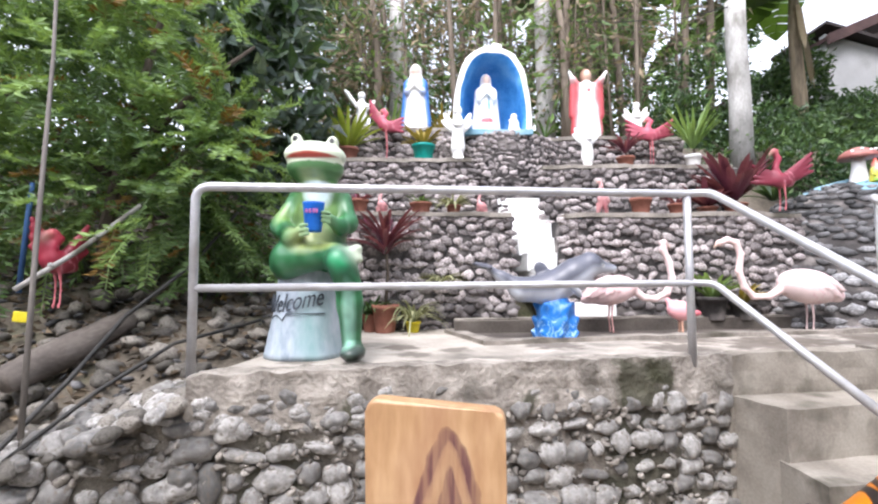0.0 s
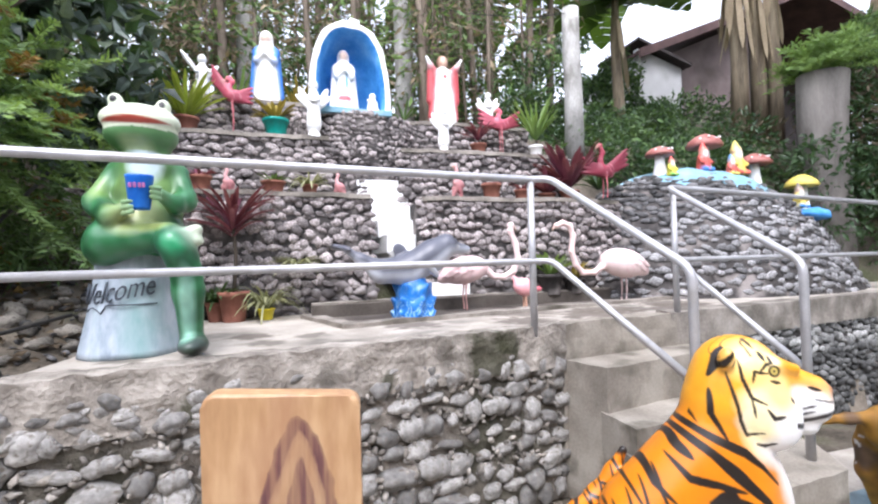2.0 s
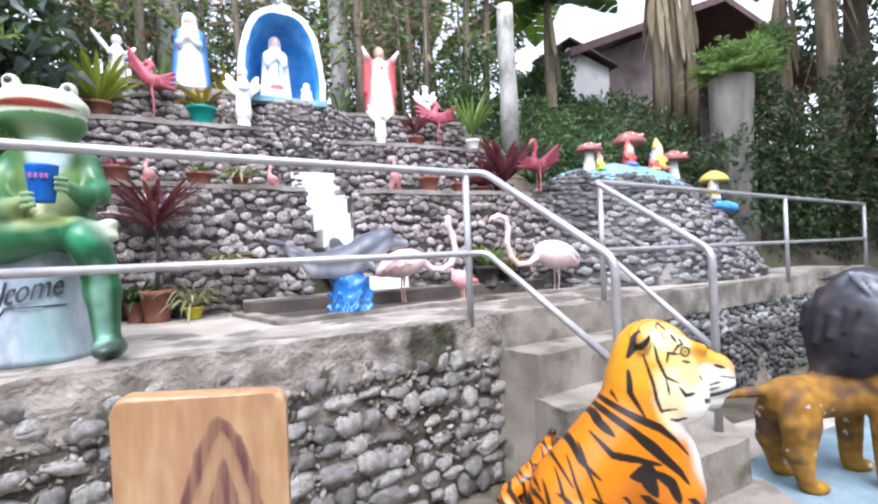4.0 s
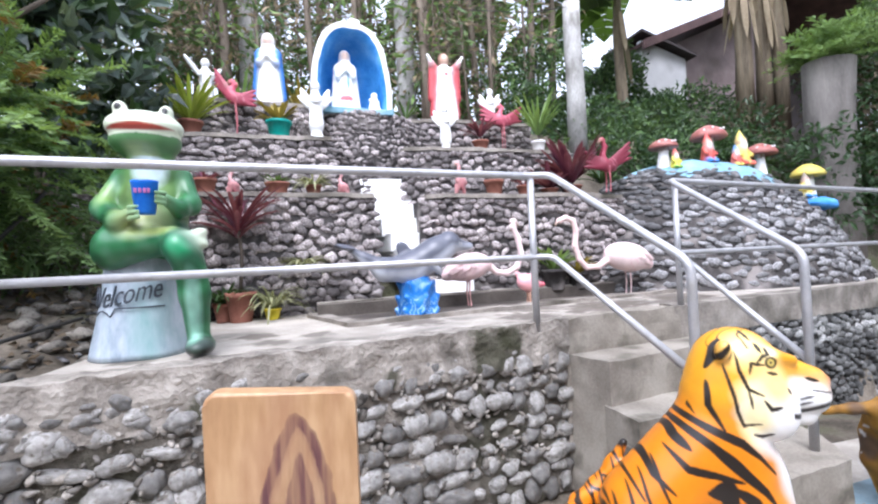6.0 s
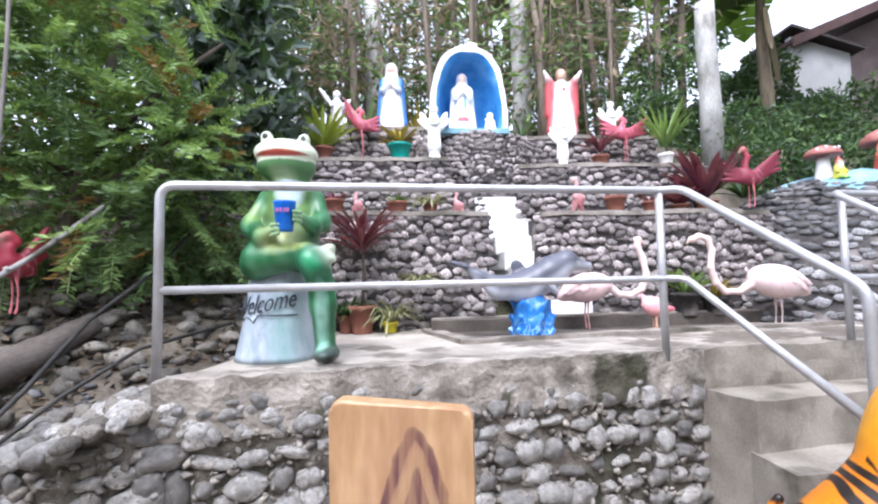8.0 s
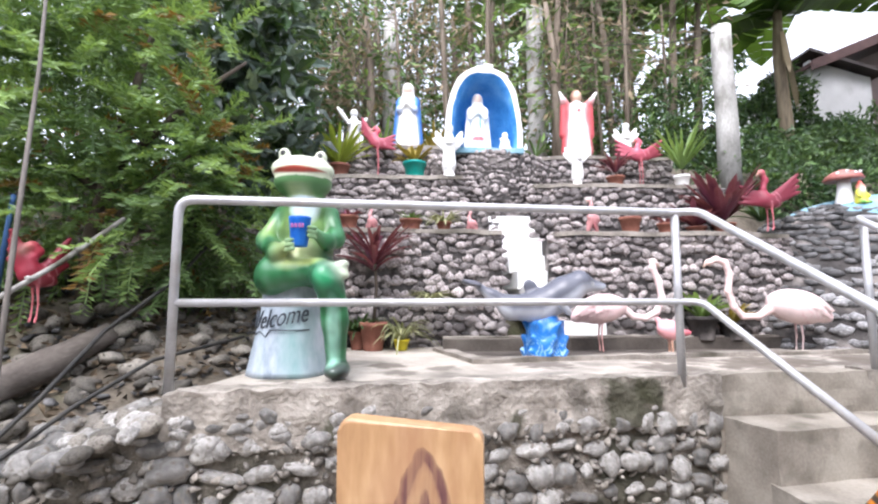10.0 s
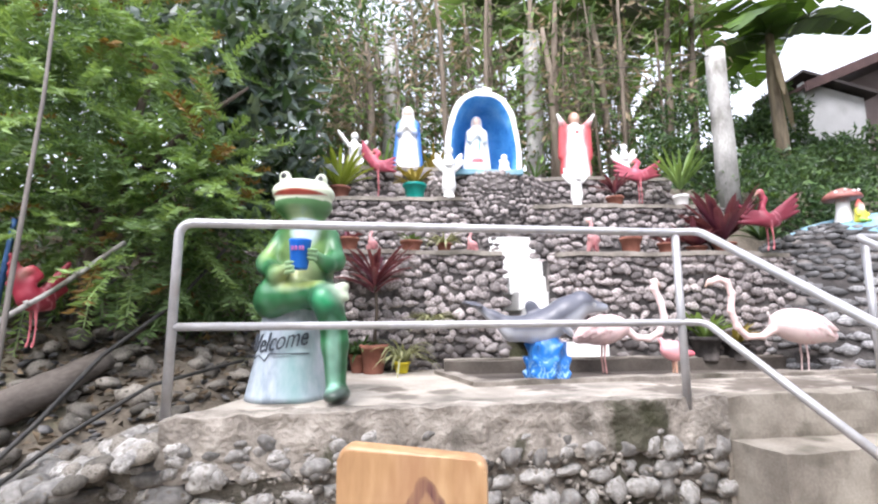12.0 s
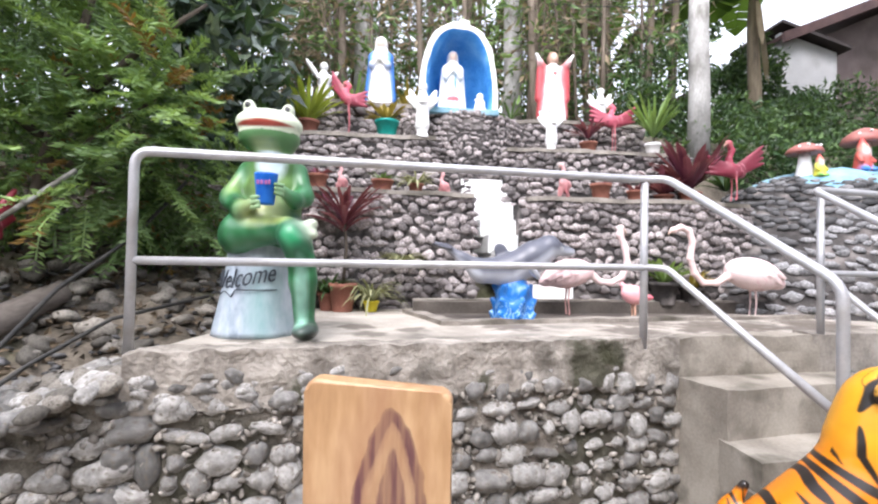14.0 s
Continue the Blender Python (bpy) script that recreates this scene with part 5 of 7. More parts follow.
# ---- the frog on its stump ----
def frog():
    G, YG, DG = (0.03, 0.145, 0.055), (0.16, 0.27, 0.075), (0.012, 0.10, 0.055)
    RED = (0.34, 0.06, 0.04)
    P = [
        ball((0.06, 0.0, 0.74), (0.185, 0.16, 0.25), YG), ball((0.05, -0.04, 0.62), (0.19, 0.16, 0.16), G),
        ball((0.055, 0.0, 0.90), (0.185, 0.12, 0.09), G),
        limb((0.07, -0.03, 0.92), (0.07, -0.04, 1.06), 0.12, 0.13, YG),
        ball((0.07, -0.05, 1.105), (0.185, 0.165, 0.095), G), ball((0.07, -0.06, 1.175), (0.20, 0.175, 0.085), CREAM, (6, 2, 0), 0.02),
        ball((-0.045, -0.09, 1.262), 0.038, CREAM, None, 0.02), ball((0.19, -0.08, 1.248), 0.038, CREAM, None, 0.02),
        # arms, hands and mug
        *chain([(-0.10, 0, 0.90), (-0.175, -0.07, 0.74), (-0.06, -0.2, 0.66), (0.02, -0.25, 0.69)], [0.055, 0.058, 0.048, 0.03], G),
        *chain([(0.22, 0, 0.90), (0.27, -0.06, 0.76), (0.24, -0.17, 0.72), (0.19, -0.24, 0.76)], [0.055, 0.055, 0.042, 0.028], G),
        # crossed leg and standing leg
        limb((-0.12, -0.02, 0.53), (-0.10, -0.13, 0.545), 0.115, 0.105, G), limb((-0.10, -0.13, 0.545), (0.22, -0.24, 0.57), 0.10, 0.06, G),
        limb((0.2, -0.05, 0.55), (0.255, -0.27, 0.52), 0.10, 0.088, DG), limb((0.255, -0.27, 0.52), (0.27, -0.24, 0.30), 0.082, 0.066, G), limb((0.27, -0.24, 0.30), (0.28, -0.23, 0.08), 0.066, 0.05, G),
        ball((0.295, -0.28, 0.055), (0.065, 0.11, 0.045), (0.05, 0.07, 0.06)), 
        ball((0.32, -0.245, 0.575), (0.06, 0.05, 0.032), CREAM), ball((0.36, -0.26, 0.545), (0.03, 0.03, 0.022), CREAM), ball((0.365, -0.25, 0.60), (0.03, 0.03, 0.02), CREAM),
        *[limb((0.03, -0.29, 0.665 + 0.026 * i), (0.085, -0.315, 0.672 + 0.024 * i), 0.012, 0.010, (0.20, 0.34, 0.16), 0.006) for i in range(3)],
        *[limb((0.20, -0.28, 0.735 + 0.024 * i), (0.165, -0.31, 0.74 + 0.022 * i), 0.011, 0.010, (0.20, 0.34, 0.16), 0.006) for i in range(3)],
    ]
    paints = [
        ((0.09, -0.16, 0.93), (0.10, 0.08, 0.09), (0.62, 0.74, 0.74), 0.6), ((0.06, -0.19, 0.66), (0.13, 0.10, 0.09), (0.42, 0.48, 0.20), 0.8),
        ((-0.16, -0.10, 0.80), (0.05, 0.06, 0.08), YG, 0.8), ((0.13, -0.26, 0.62), (0.10, 0.08, 0.03), (0.36, 0.46, 0.14), 0.8), ((0.275, -0.31, 0.22), (0.035, 0.06, 0.2), (0.26, 0.50, 0.38), 0.7), ((0.255, -0.35, 0.53), (0.05, 0.05, 0.05), (0.03, 0.26, 0.11), 0.8),
        ((0.30, -0.33, 0.0), (0.12, 0.17, 0.06), (0.02, 0.025, 0.02), 0.3), ((-0.045, -0.125, 1.265), (0.018, 0.02, 0.02), (0.01, 0.01, 0.01), 0.25), ((0.19, -0.115, 1.25), (0.018, 0.02, 0.02), (0.01, 0.01, 0.01), 0.25),
    ]
    def brush(V, C):
        # the mouth: a red smile over a pale lip, dark green below it
        x, y, z = (V - (0.07, -0.06, 0)).T
        front = (y < 0.03) & (V[:, 2] > 1.0)
        lip = 1.138 + 0.18 * x * x - 0.02 * np.sign(x) * x
        below = front & (z < lip - 0.012)
        C[below] = C[below] * 0.15 + np.array((0.075, 0.19, 0.065)) * 0.85
        C[front & (np.abs(z - lip) < 0.024) & (np.abs(x) < 0.185)] = CREAM
        k = (np.clip((0.018 * (1 - (x / 0.175) ** 2) - np.abs(z - lip - 0.006)) / 0.007 + 0.5, 0, 1) * (front & (np.abs(x) < 0.175)))[:, None]
        C = C * (1 - k) + np.array(RED) * k
        mott = np.clip(wobble(V, 8.0) * 1.6 + wobble(V, 19.0, 5.0) * 0.8, -1, 1)[:, None] * (V[:, 2:3] < 1.02)
        C = np.where(mott > 0, C * (1 - 0.45 * mott), C * (1 + 0.18 * mott) - 0.10 * mott * np.array((0.5, 0.8, 0.6)))
        throat = front & (z < 1.09) & (np.abs(x) < 0.11)
        k = (0.6 * np.clip((0.10 - np.abs(x)) / 0.06, 0, 1) * np.clip((1.09 - z) / 0.04, 0, 1) * throat)[:, None]
        C = C * (1 - k) + np.array((0.42, 0.50, 0.27)) * k
        return C
    f = sculpt("frog_statue", P, 0.0072, 0.03, 0.02, paints, brush, GLOSS_PAINT, "green painted concrete frog sitting cross-legged with a mug", "frog statue", (-0.755, 2.75, T))
    # a slimmer trunk and a lower head
    for v in f.data.vertices:
        x, z = v.co.x, v.co.z
        up = ease(0.38, 0.60, z)
        v.co.x = x * (1 - 0.13 * up) + 0.004 * up + 0.012 * (1 - up)
        v.co.x -= 0.022 * ease(0.95, 1.08, z)
        v.co.z = z - 0.028 * ease(0.93, 1.05, z)
    mug = thing("mug", "blue painted mug held by the frog statue", "mug", (-0.66, 2.47, T + 0.685))
    V, F = lathe([(0.040, 0), (0.043, 0.01), (0.056, 0.145), (0.058, 0.155), (0.050, 0.155), (0.048, 0.14)], 24)
    link_mesh("cup_body", V, F, MUG_BLUE, mug, "", True)
    for i, (x, w) in enumerate(((-0.025, 0.014), (-0.006, 0.014), (0.013, 0.012), (0.029, 0.012))):
        part("lettering_bar", box((x, -0.0505, 0.105), (w, 0.008, 0.022), (6, 0, x * 300), 0.003), PINK, mug, "pink lettering")
    return f


MUG_BLUE = material("mug_blue", [(0.01, 0.10, 0.45), (0.02, 0.16, 0.56)], 0.45, 10, 60, 0.1)
PINK = material("pink_lettering", [(0.40, 0.14, 0.36), (0.5, 0.2, 0.42)], 0.5, 10, 60, 0.0)
STUMP = material("painted_stump", [(0.24, 0.30, 0.36), (0.42, 0.48, 0.54), (0.58, 0.62, 0.66)], 0.6, 5, 40, 0.3, stretch=(1, 1, 0.4), stain=(0.22, 0.36, 0.36), stain_scale=3)
LETTER = material("dark_lettering", [(0.03, 0.04, 0.05), (0.08, 0.09, 0.11)], 0.6, 10, 60, 0.0)
frog()


def stump():
    s = thing("statue_stump", "pale blue-grey painted concrete stump with a greeting", "stump", (-0.768, 2.77, T))
    V, F = lathe([(0.235, 0.0), (0.228, 0.03), (0.205, 0.15), (0.185, 0.30), (0.172, 0.44), (0.165, 0.50), (0.15, 0.525)], 28)
    V = [(v[0] * (1 + 0.05 * math.sin(4 * math.atan2(v[1], v[0]) + 9 * v[2])), v[1] * (1 + 0.05 * math.sin(5 * math.atan2(v[1], v[0]))), v[2]) for v in V]
    link_mesh("stump_body", V, F, STUMP, s, "", True)
    cu = bpy.data.curves.new("greeting", "FONT")
    cu.body, cu.size, cu.shear, cu.extrude, cu.align_x, cu.offset = "Welcome", 0.122, 0.35, 0.003, "CENTER", 0.0
    tmp = bpy.data.objects.new("greeting", cu)
    scene.collection.objects.link(tmp)
    me = bpy.data.meshes.new_from_object(tmp)
    bpy.data.objects.remove(tmp)
    for v in me.vertices:
        x, y = v.co.x * 0.86 - 0.06, v.co.y * 1.15
        a = x / 0.215
        r = 0.222 - 0.10 * (0.275 + y) + 0.004 + v.co.z
        v.co = (r * math.sin(a), -r * math.cos(a), 0.275 + y + 0.02 * math.sin(a * 2))
    me.materials.clear()
    me.materials.append(LETTER)
    ob = new("greeting", me)
    ob.parent = s
    ob["label"] = "dark brush lettering"
    pts = []
    for i in range(15):
        x = -0.20 + 0.36 * i / 14
        a = x / 0.215
        z = 0.25 + (0.02 * math.sin(i * 0.9) - 0.03 if i < 5 else 0.0)
        r = 0.225 - 0.10 * z
        pts.append((r * math.sin(a), -r * math.cos(a), z))
    rod("underline", pts, 0.0035, LETTER, s, "dark brush flourish", 6)


stump()


# ---- the tiger ----
BODY_STROKES = [
    ([(-0.21, 0.99), (-0.18, 0.92), (-0.10, 0.88), (-0.025, 0.847), (0.03, 0.80), (0.076, 0.745)], 0.008),
    ([(-0.22, 0.94), (-0.20, 0.895), (-0.12, 0.837), (-0.055, 0.78), (0.027, 0.70), (0.05, 0.663)], 0.009),
    ([(-0.22, 0.925), (-0.213, 0.85), (-0.18, 0.816)], 0.009), ([(-0.247, 0.815), (-0.197, 0.757), (-0.12, 0.745), (-0.038, 0.727)], 0.006),
    ([(-0.067, 0.705), (-0.012, 0.666), (0.01, 0.605)], 0.011), ([(-0.23, 1.01), (-0.26, 0.926), (-0.284, 0.83)], 0.007),
    ([(-0.30, 0.936), (-0.32, 0.818), (-0.30, 0.725), (-0.246, 0.677)], 0.007), ([(-0.385, 0.857), (-0.383, 0.784)], 0.004),
    ([(-0.36, 0.90), (-0.373, 0.82), (-0.355, 0.773)], 0.005), ([(-0.337, 0.91), (-0.344, 0.846)], 0.004),
    ([(-0.41, 0.817), (-0.393, 0.748), (-0.34, 0.645)], 0.006), ([(-0.428, 0.832), (-0.444, 0.768)], 0.004),
]
BODY_STROKES += [([(-0.477, 0.747), (-0.465, 0.678), (-0.44, 0.60)], 0.005), ([(-0.454, 0.732), (-0.433, 0.66)], 0.004), ([(-0.143, 0.69), (-0.096, 0.688), (-0.06, 0.622)], 0.02)]
FACE_STROKES = [
    ([(-0.052, 1.10), (-0.042, 1.033), (-0.028, 0.947), (-0.01, 0.90), (0.044, 0.906)], 0.0038), ([(-0.012, 1.142), (-0.009, 1.08), (0.009, 1.022), (0.057, 0.999)], 0.0034),
    ([(0.02, 1.069), (0.031, 1.104), (0.075, 1.096)], 0.003), ([(0.045, 1.102), (0.076, 1.125), (0.105, 1.128)], 0.003), ([(0.009, 1.022), (0.016, 0.96)], 0.0026),
    ([(-0.035, 1.175), (-0.062, 1.14), (-0.095, 1.08)], 0.0055), ([(-0.02, 1.16), (-0.04, 1.12)], 0.003), ([(-0.10, 1.04), (-0.105, 0.96), (-0.07, 0.88)], 0.005), ([(0.06, 1.165), (0.075, 1.135)], 0.004), ([(0.09, 1.15), (0.10, 1.125)], 0.0035), ([(0.055, 0.985), (0.075, 0.955), (0.11, 0.962)], 0.004), ([(0.02, 0.87), (0.05, 0.862), (0.085, 0.872)], 0.004), ([(0.205, 0.965), (0.265, 0.972)], 0.0022), ([(0.20, 0.945), (0.26, 0.952)], 0.0022), ([(0.24, 1.035), (0.29, 1.02)], 0.0035), ([(0.079, 1.072), (0.118, 1.064)], 0.003), ([(0.146, 1.017), (0.155, 0.997)], 0.0026),
    ([(0.034, 1.207), (0.053, 1.173)], 0.003), ([(-0.169, 1.086), (-0.167, 1.0), (-0.141, 0.923)], 0.0036),
]


def tiger():
    O, Yl = (0.60, 0.185, 0.006), (0.68, 0.31, 0.016)
    P = [
        ball((0.035, 0, 1.06), (0.148, 0.135, 0.148), Yl), ball((0.08, 0, 0.985), (0.13, 0.145, 0.125), Yl),
        limb((0.13, 0, 1.05), (0.295, 0, 1.012), 0.085, 0.05, Yl), limb((0.16, 0, 0.975), (0.288, 0, 0.957), 0.085, 0.066, WHT),
        limb((0.14, 0, 0.905), (0.268, 0, 0.893), 0.06, 0.042, WHT, 0.015), ball((0.335, 0, 1.012), (0.022, 0.03, 0.02), (0.35, 0.12, 0.10), None, 0.01),
        ball((0.095, -0.095, 0.925), (0.10, 0.06, 0.095), WHT), ball((0.095, 0.095, 0.925), (0.10, 0.06, 0.095), WHT),
        ball((-0.05, -0.112, 1.145), (0.026, 0.03, 0.04), Yl, (20, 0, 0), 0.02), ball((-0.02, 0.112, 1.10), (0.026, 0.03, 0.04), Yl, (-20, 0, 0), 0.02),
        limb((0.13, -0.075, 1.115), (0.20, -0.055, 1.095), 0.026, 0.02, Yl, 0.02), limb((0.13, 0.075, 1.115), (0.20, 0.055, 1.095), 0.026, 0.02, Yl, 0.02),
        ball((-0.005, 0, 0.97), (0.135, 0.15, 0.15), Yl), limb((-0.03, 0, 0.92), (-0.05, 0, 0.70), 0.12, 0.175, O), ball((0.0, 0, 0.64), (0.17, 0.195, 0.25), O), ball((0.09, 0, 0.62), (0.085, 0.15, 0.20), WHT),
        limb((-0.05, 0, 0.80), (-0.28, 0, 0.54), 0.165, 0.18, O), ball((-0.29, 0, 0.46), (0.18, 0.195, 0.20), O),
        *[p for s in (-1, 1) for p in (limb((0.05, 0.12 * s, 0.60), (0.08, 0.125 * s, 0.36), 0.09, 0.075, O), ball((0.14, 0.125 * s, 0.325), (0.11, 0.075, 0.05), Yl), ball((-0.32, 0.15 * s, 0.42), (0.165, 0.095, 0.165), O), ball((-0.17, 0.22 * s, 0.325), (0.16, 0.07, 0.05), Yl))],
        *chain([(-0.42, 0.0, 0.38), (-0.51, -0.01, 0.48), (-0.55, 0.03, 0.515), (-0.52, 0.10, 0.52), (-0.44, 0.15, 0.56), (-0.37, 0.155, 0.65), (-0.325, 0.15, 0.735)], [0.04, 0.036, 0.034, 0.032, 0.03, 0.024, 0.016], O),
    ]
    paints = [p for m in (-1, 1) for p in (((0.19, 0.09 * m, 0.985), (0.12, 0.06, 0.055), WHT, 0.5), ((0.085, 0.12 * m, 1.135), (0.045, 0.05, 0.028), WHT, 0.6), ((0.06, 0.14 * m, 1.0), (0.085, 0.06, 0.06), (0.86, 0.74, 0.44), 0.8), ((0.075, 0.13 * m, 0.945), (0.10, 0.07, 0.05), WHT, 0.6), ((0.04, 0.12 * m, 1.15), (0.09, 0.08, 0.07), (0.86, 0.66, 0.27), 0.9), ((0.10, 0.13 * m, 1.04), (0.06, 0.06, 0.07), (0.84, 0.60, 0.24), 0.9), ((0.03, 0.14 * m, 0.93), (0.05, 0.07, 0.09), (0.86, 0.72, 0.40), 0.9))]
    paints += [((0.22, 0, 1.09), (0.14, 0.06, 0.05), (0.74, 0.36, 0.02), 0.5), ((0.10, 0, 0.84), (0.12, 0.16, 0.07), WHT, 0.6), ((0.15, 0, 0.68), (0.10, 0.16, 0.16), WHT, 0.6)]
    BLK = np.array((0.02, 0.015, 0.012))
    def brush(V, C):
        x, y, z = V.T
        w = wobble(V, 5.0) + 0.5 * wobble(V, 11.0, 7.0)
        def ink(amount, mask, col=BLK):
            k = (np.clip(amount, 0, 1) * mask)[:, None]
            C[:] = C * (1 - k) + np.array(col) * k
        def stroke(pts, half, soft=0.0035, lift=0.0):
            """One brush line through the points given in the side view, on both flanks, with an uneven edge."""
            d, along, n = np.full(len(V), 9.0), np.zeros(len(V)), len(pts) - 1
            for i, ((ax, az), (bx, bz)) in enumerate(zip(pts, pts[1:])):
                ux, uz = bx - ax, bz - az
                t = np.clip(((x - ax) * ux + (z - az) * uz) / (ux * ux + uz * uz), 0, 1)
                e = np.hypot(x - ax - t * ux, z - az - t * uz)
                along = np.where(e < d, (i + t) / n, along)
                d = np.minimum(d, e)
            taper = 0.35 + 0.95 * np.sin(math.pi * along) ** 0.7
            ink((half * taper * (1 + 0.8 * w) - d - 0.002 * w) / soft + 0.5, np.abs(y) > lift)
        # shoulder and flank stripes
        for pts, half in BODY_STROKES:
            stroke(pts, half * 1.4)
        for i in range(4, 9):
            k = i / 8
            sx, sz = -0.11 - 0.36 * k, 0.96 - 0.37 * k
            stroke([(sx, sz), (sx + 0.005, sz - 0.07), (sx + 0.045, sz - 0.15 - 0.04 * (i % 3))], 0.0055)
        # haunch and legs: bands tapering towards the belly
        u = (V - (0.10, 0, 0.86)) @ np.array((-0.80, 0, -0.60)) + 0.14 * np.abs(y)
        ph = u * 13 + w * 0.9
        ink((0.13 + 0.1 * wobble(V, 4.5, 3.0) - np.abs(ph - np.round(ph))) / 0.07 + 0.5, (z < 0.62) & (x < 0.12))
        ink((0.30 - np.abs(np.sin(z * 26 + w * 2 + np.abs(y) * 16))) / 0.2 + 0.4, (x >= 0.03) & (z < 0.62) & (z > 0.2) & (np.abs(y) > 0.05))
        # rings on the tail
        ink((0.4 - np.abs(np.sin(x * 60 + z * 40))) / 0.2, (x < -0.46) & (np.abs(z - 0.52) < 0.09))
        # face lines and brow dashes
        for pts, half in FACE_STROKES:
            stroke(pts, half * 1.4, 0.003, 0.035)
        ink((0.25 - np.abs(np.sin(x * 60 + w * 6 + np.abs(y) * 30))) / 0.2 + 0.1, (z > 1.15) & (x < 0.07))
        # eye, mouth line, nose line
        e = np.hypot((x - 0.102) * 0.75, z - 1.102)
        side = np.abs(y) > 0.04
        ink((0.019 - e) / 0.005 + 0.5, side)
        ink((0.011 - e) / 0.004 + 0.5, side, (0.60, 0.46, 0.12))
        ink((0.005 - e) / 0.003 + 0.5, side)
        ink((0.009 - np.abs(z - 0.932 - 0.012 * np.sin(x * 22))) / 0.006 + 0.5, (x > 0.15))
        ink((0.003 - np.abs(z - 0.985 + 0.2 * (x - 0.3))) / 0.003 + 0.5, (x > 0.26))
        ink((z - 0.715) / 0.015, (x < -0.28) & (y > 0.1))
        return C
    return sculpt("tiger_statue", P, 0.0048, 0.035, 0.012, paints, brush, GLOSS_PAINT, "orange painted concrete tiger with black stripes, sitting", "tiger statue", (1.495, 1.385, -0.005), -21)


tiger()


# ---- the shaggy brown animal on blue paving ----
def beast():
    B, D, Gy, Y = (0.19, 0.085, 0.014), (0.022, 0.021, 0.027), (0.27, 0.30, 0.34), (0.36, 0.185, 0.02)
    P = [limb((0.0, 0, 0.555), (0.55, 0, 0.60), 0.145, 0.14, B), ball((0.44, 0, 0.98), (0.27, 0.24, 0.34), D), ball((0.54, 0, 1.22), (0.21, 0.2, 0.19), D), limb((0.62, 0, 1.16), (0.86, 0, 1.08), 0.13, 0.07, B), limb((0.34, 0, 0.9), (0.22, 0, 0.66), 0.16, 0.06, D)]
    for s in (-1, 1):
        P += [ball((0.0, 0.11 * s, 0.47), (0.125, 0.075, 0.17), B), *chain([(-0.05, 0.13 * s, 0.42), (-0.07, 0.13 * s, 0.26), (0.0, 0.13 * s, 0.07)], [0.075, 0.05, 0.045], B), limb((0.05, 0.13 * s, 0.42), (0.0, 0.13 * s, 0.10), 0.05, 0.04, Y), ball((0.06, 0.13 * s, 0.035), (0.085, 0.06, 0.042), Y),
              limb((0.52, 0.14 * s, 0.66), (0.52, 0.14 * s, 0.10), 0.10, 0.062, B), ball((0.57, 0.14 * s, 0.04), (0.10, 0.065, 0.045), Y)]
    P += chain([(-0.10, 0, 0.62), (-0.24, 0.01, 0.61), (-0.40, 0.0, 0.60)], [0.045, 0.028, 0.026], B)
    # locks of the mane and pale scrolls behind the ear
    for i in range(22):
        a, zz = i * 2.4, 0.78 + 0.5 * ((i * 7) % 11) / 11
        r = 0.25 if zz < 1.15 else 0.18
        c = (0.45 + 0.06 * (zz - 0.9) + r * math.cos(a), r * 0.85 * math.sin(a), zz)
        P.append(limb(c, (c[0] - 0.05, c[1] * 1.05, zz - 0.12), 0.045, 0.02, D, 0.015))
    for i in range(14):
        c = (0.36 + 0.022 * i, -0.13 - 0.007 * i + 0.05 * (i % 3), 1.36 - 0.02 * i + 0.03 * (i % 2))
        P.append(limb(c, (c[0] + 0.05, c[1] - 0.05, c[2] - 0.11), 0.024, 0.012, Gy, 0.01))
    P += [limb((0.46, -0.17, 1.28), (0.58, -0.2, 1.17), 0.03, 0.02, Gy, 0.01), limb((0.50, -0.18, 1.18), (0.60, -0.2, 1.06), 0.03, 0.02, Gy, 0.01), limb((0.40, -0.13, 1.36), (0.56, -0.16, 1.30), 0.03, 0.02, Gy, 0.01)]
    def brush(V, C):
        w = wobble(V, 5.0) + 0.7 * wobble(V, 16, 4)
        k = np.clip(0.65 + w, 0, 1)[:, None] * (V[:, 2:3] < 0.75) * (C[:, :1] > 0.06) * 0.75
        C = C * (1 - k) + np.array(Y) * k
        dirt = np.clip(wobble(V, 7, 3) * 2.2 - 0.35, 0, 0.75)[:, None] * (V[:, 2:3] > 0.2)
        C = C * (1 - dirt) + np.array((0.07, 0.05, 0.045)) * dirt
        chip = (wobble(V, 26, 5) + 0.5 * wobble(V, 5, 2) > 0.66) & (V[:, 2] < 0.6)
        C[chip] = (0.55, 0.52, 0.50)
        return C * (1 + 0.35 * wobble(V, 22, 9)[:, None])
    return sculpt("lion_statue", P, 0.013, 0.04, 0.02, (), brush, MATT_PAINT, "weathered brown concrete lion with a dark grey mane, standing", "lion statue", (3.08, 1.79, 0.03), -24, scale=0.91)


MATT_PAINT = paint_material("weathered_statue_paint", 0.75, 0.35, 9.0)
beast()
plinth = thing("painted_slab", "pale blue painted concrete slab under the lion statue", "slab", (3.1, 1.4, 0.0), kind="structure")
part("slab", roughen(prism([(-0.75, 0.65), (-0.45, -0.6), (3.5, -1.2), (3.5, 0.9)], 0.0, 0.035), 0.3, 0.012, 2.0), SLAB_BLUE, plinth)


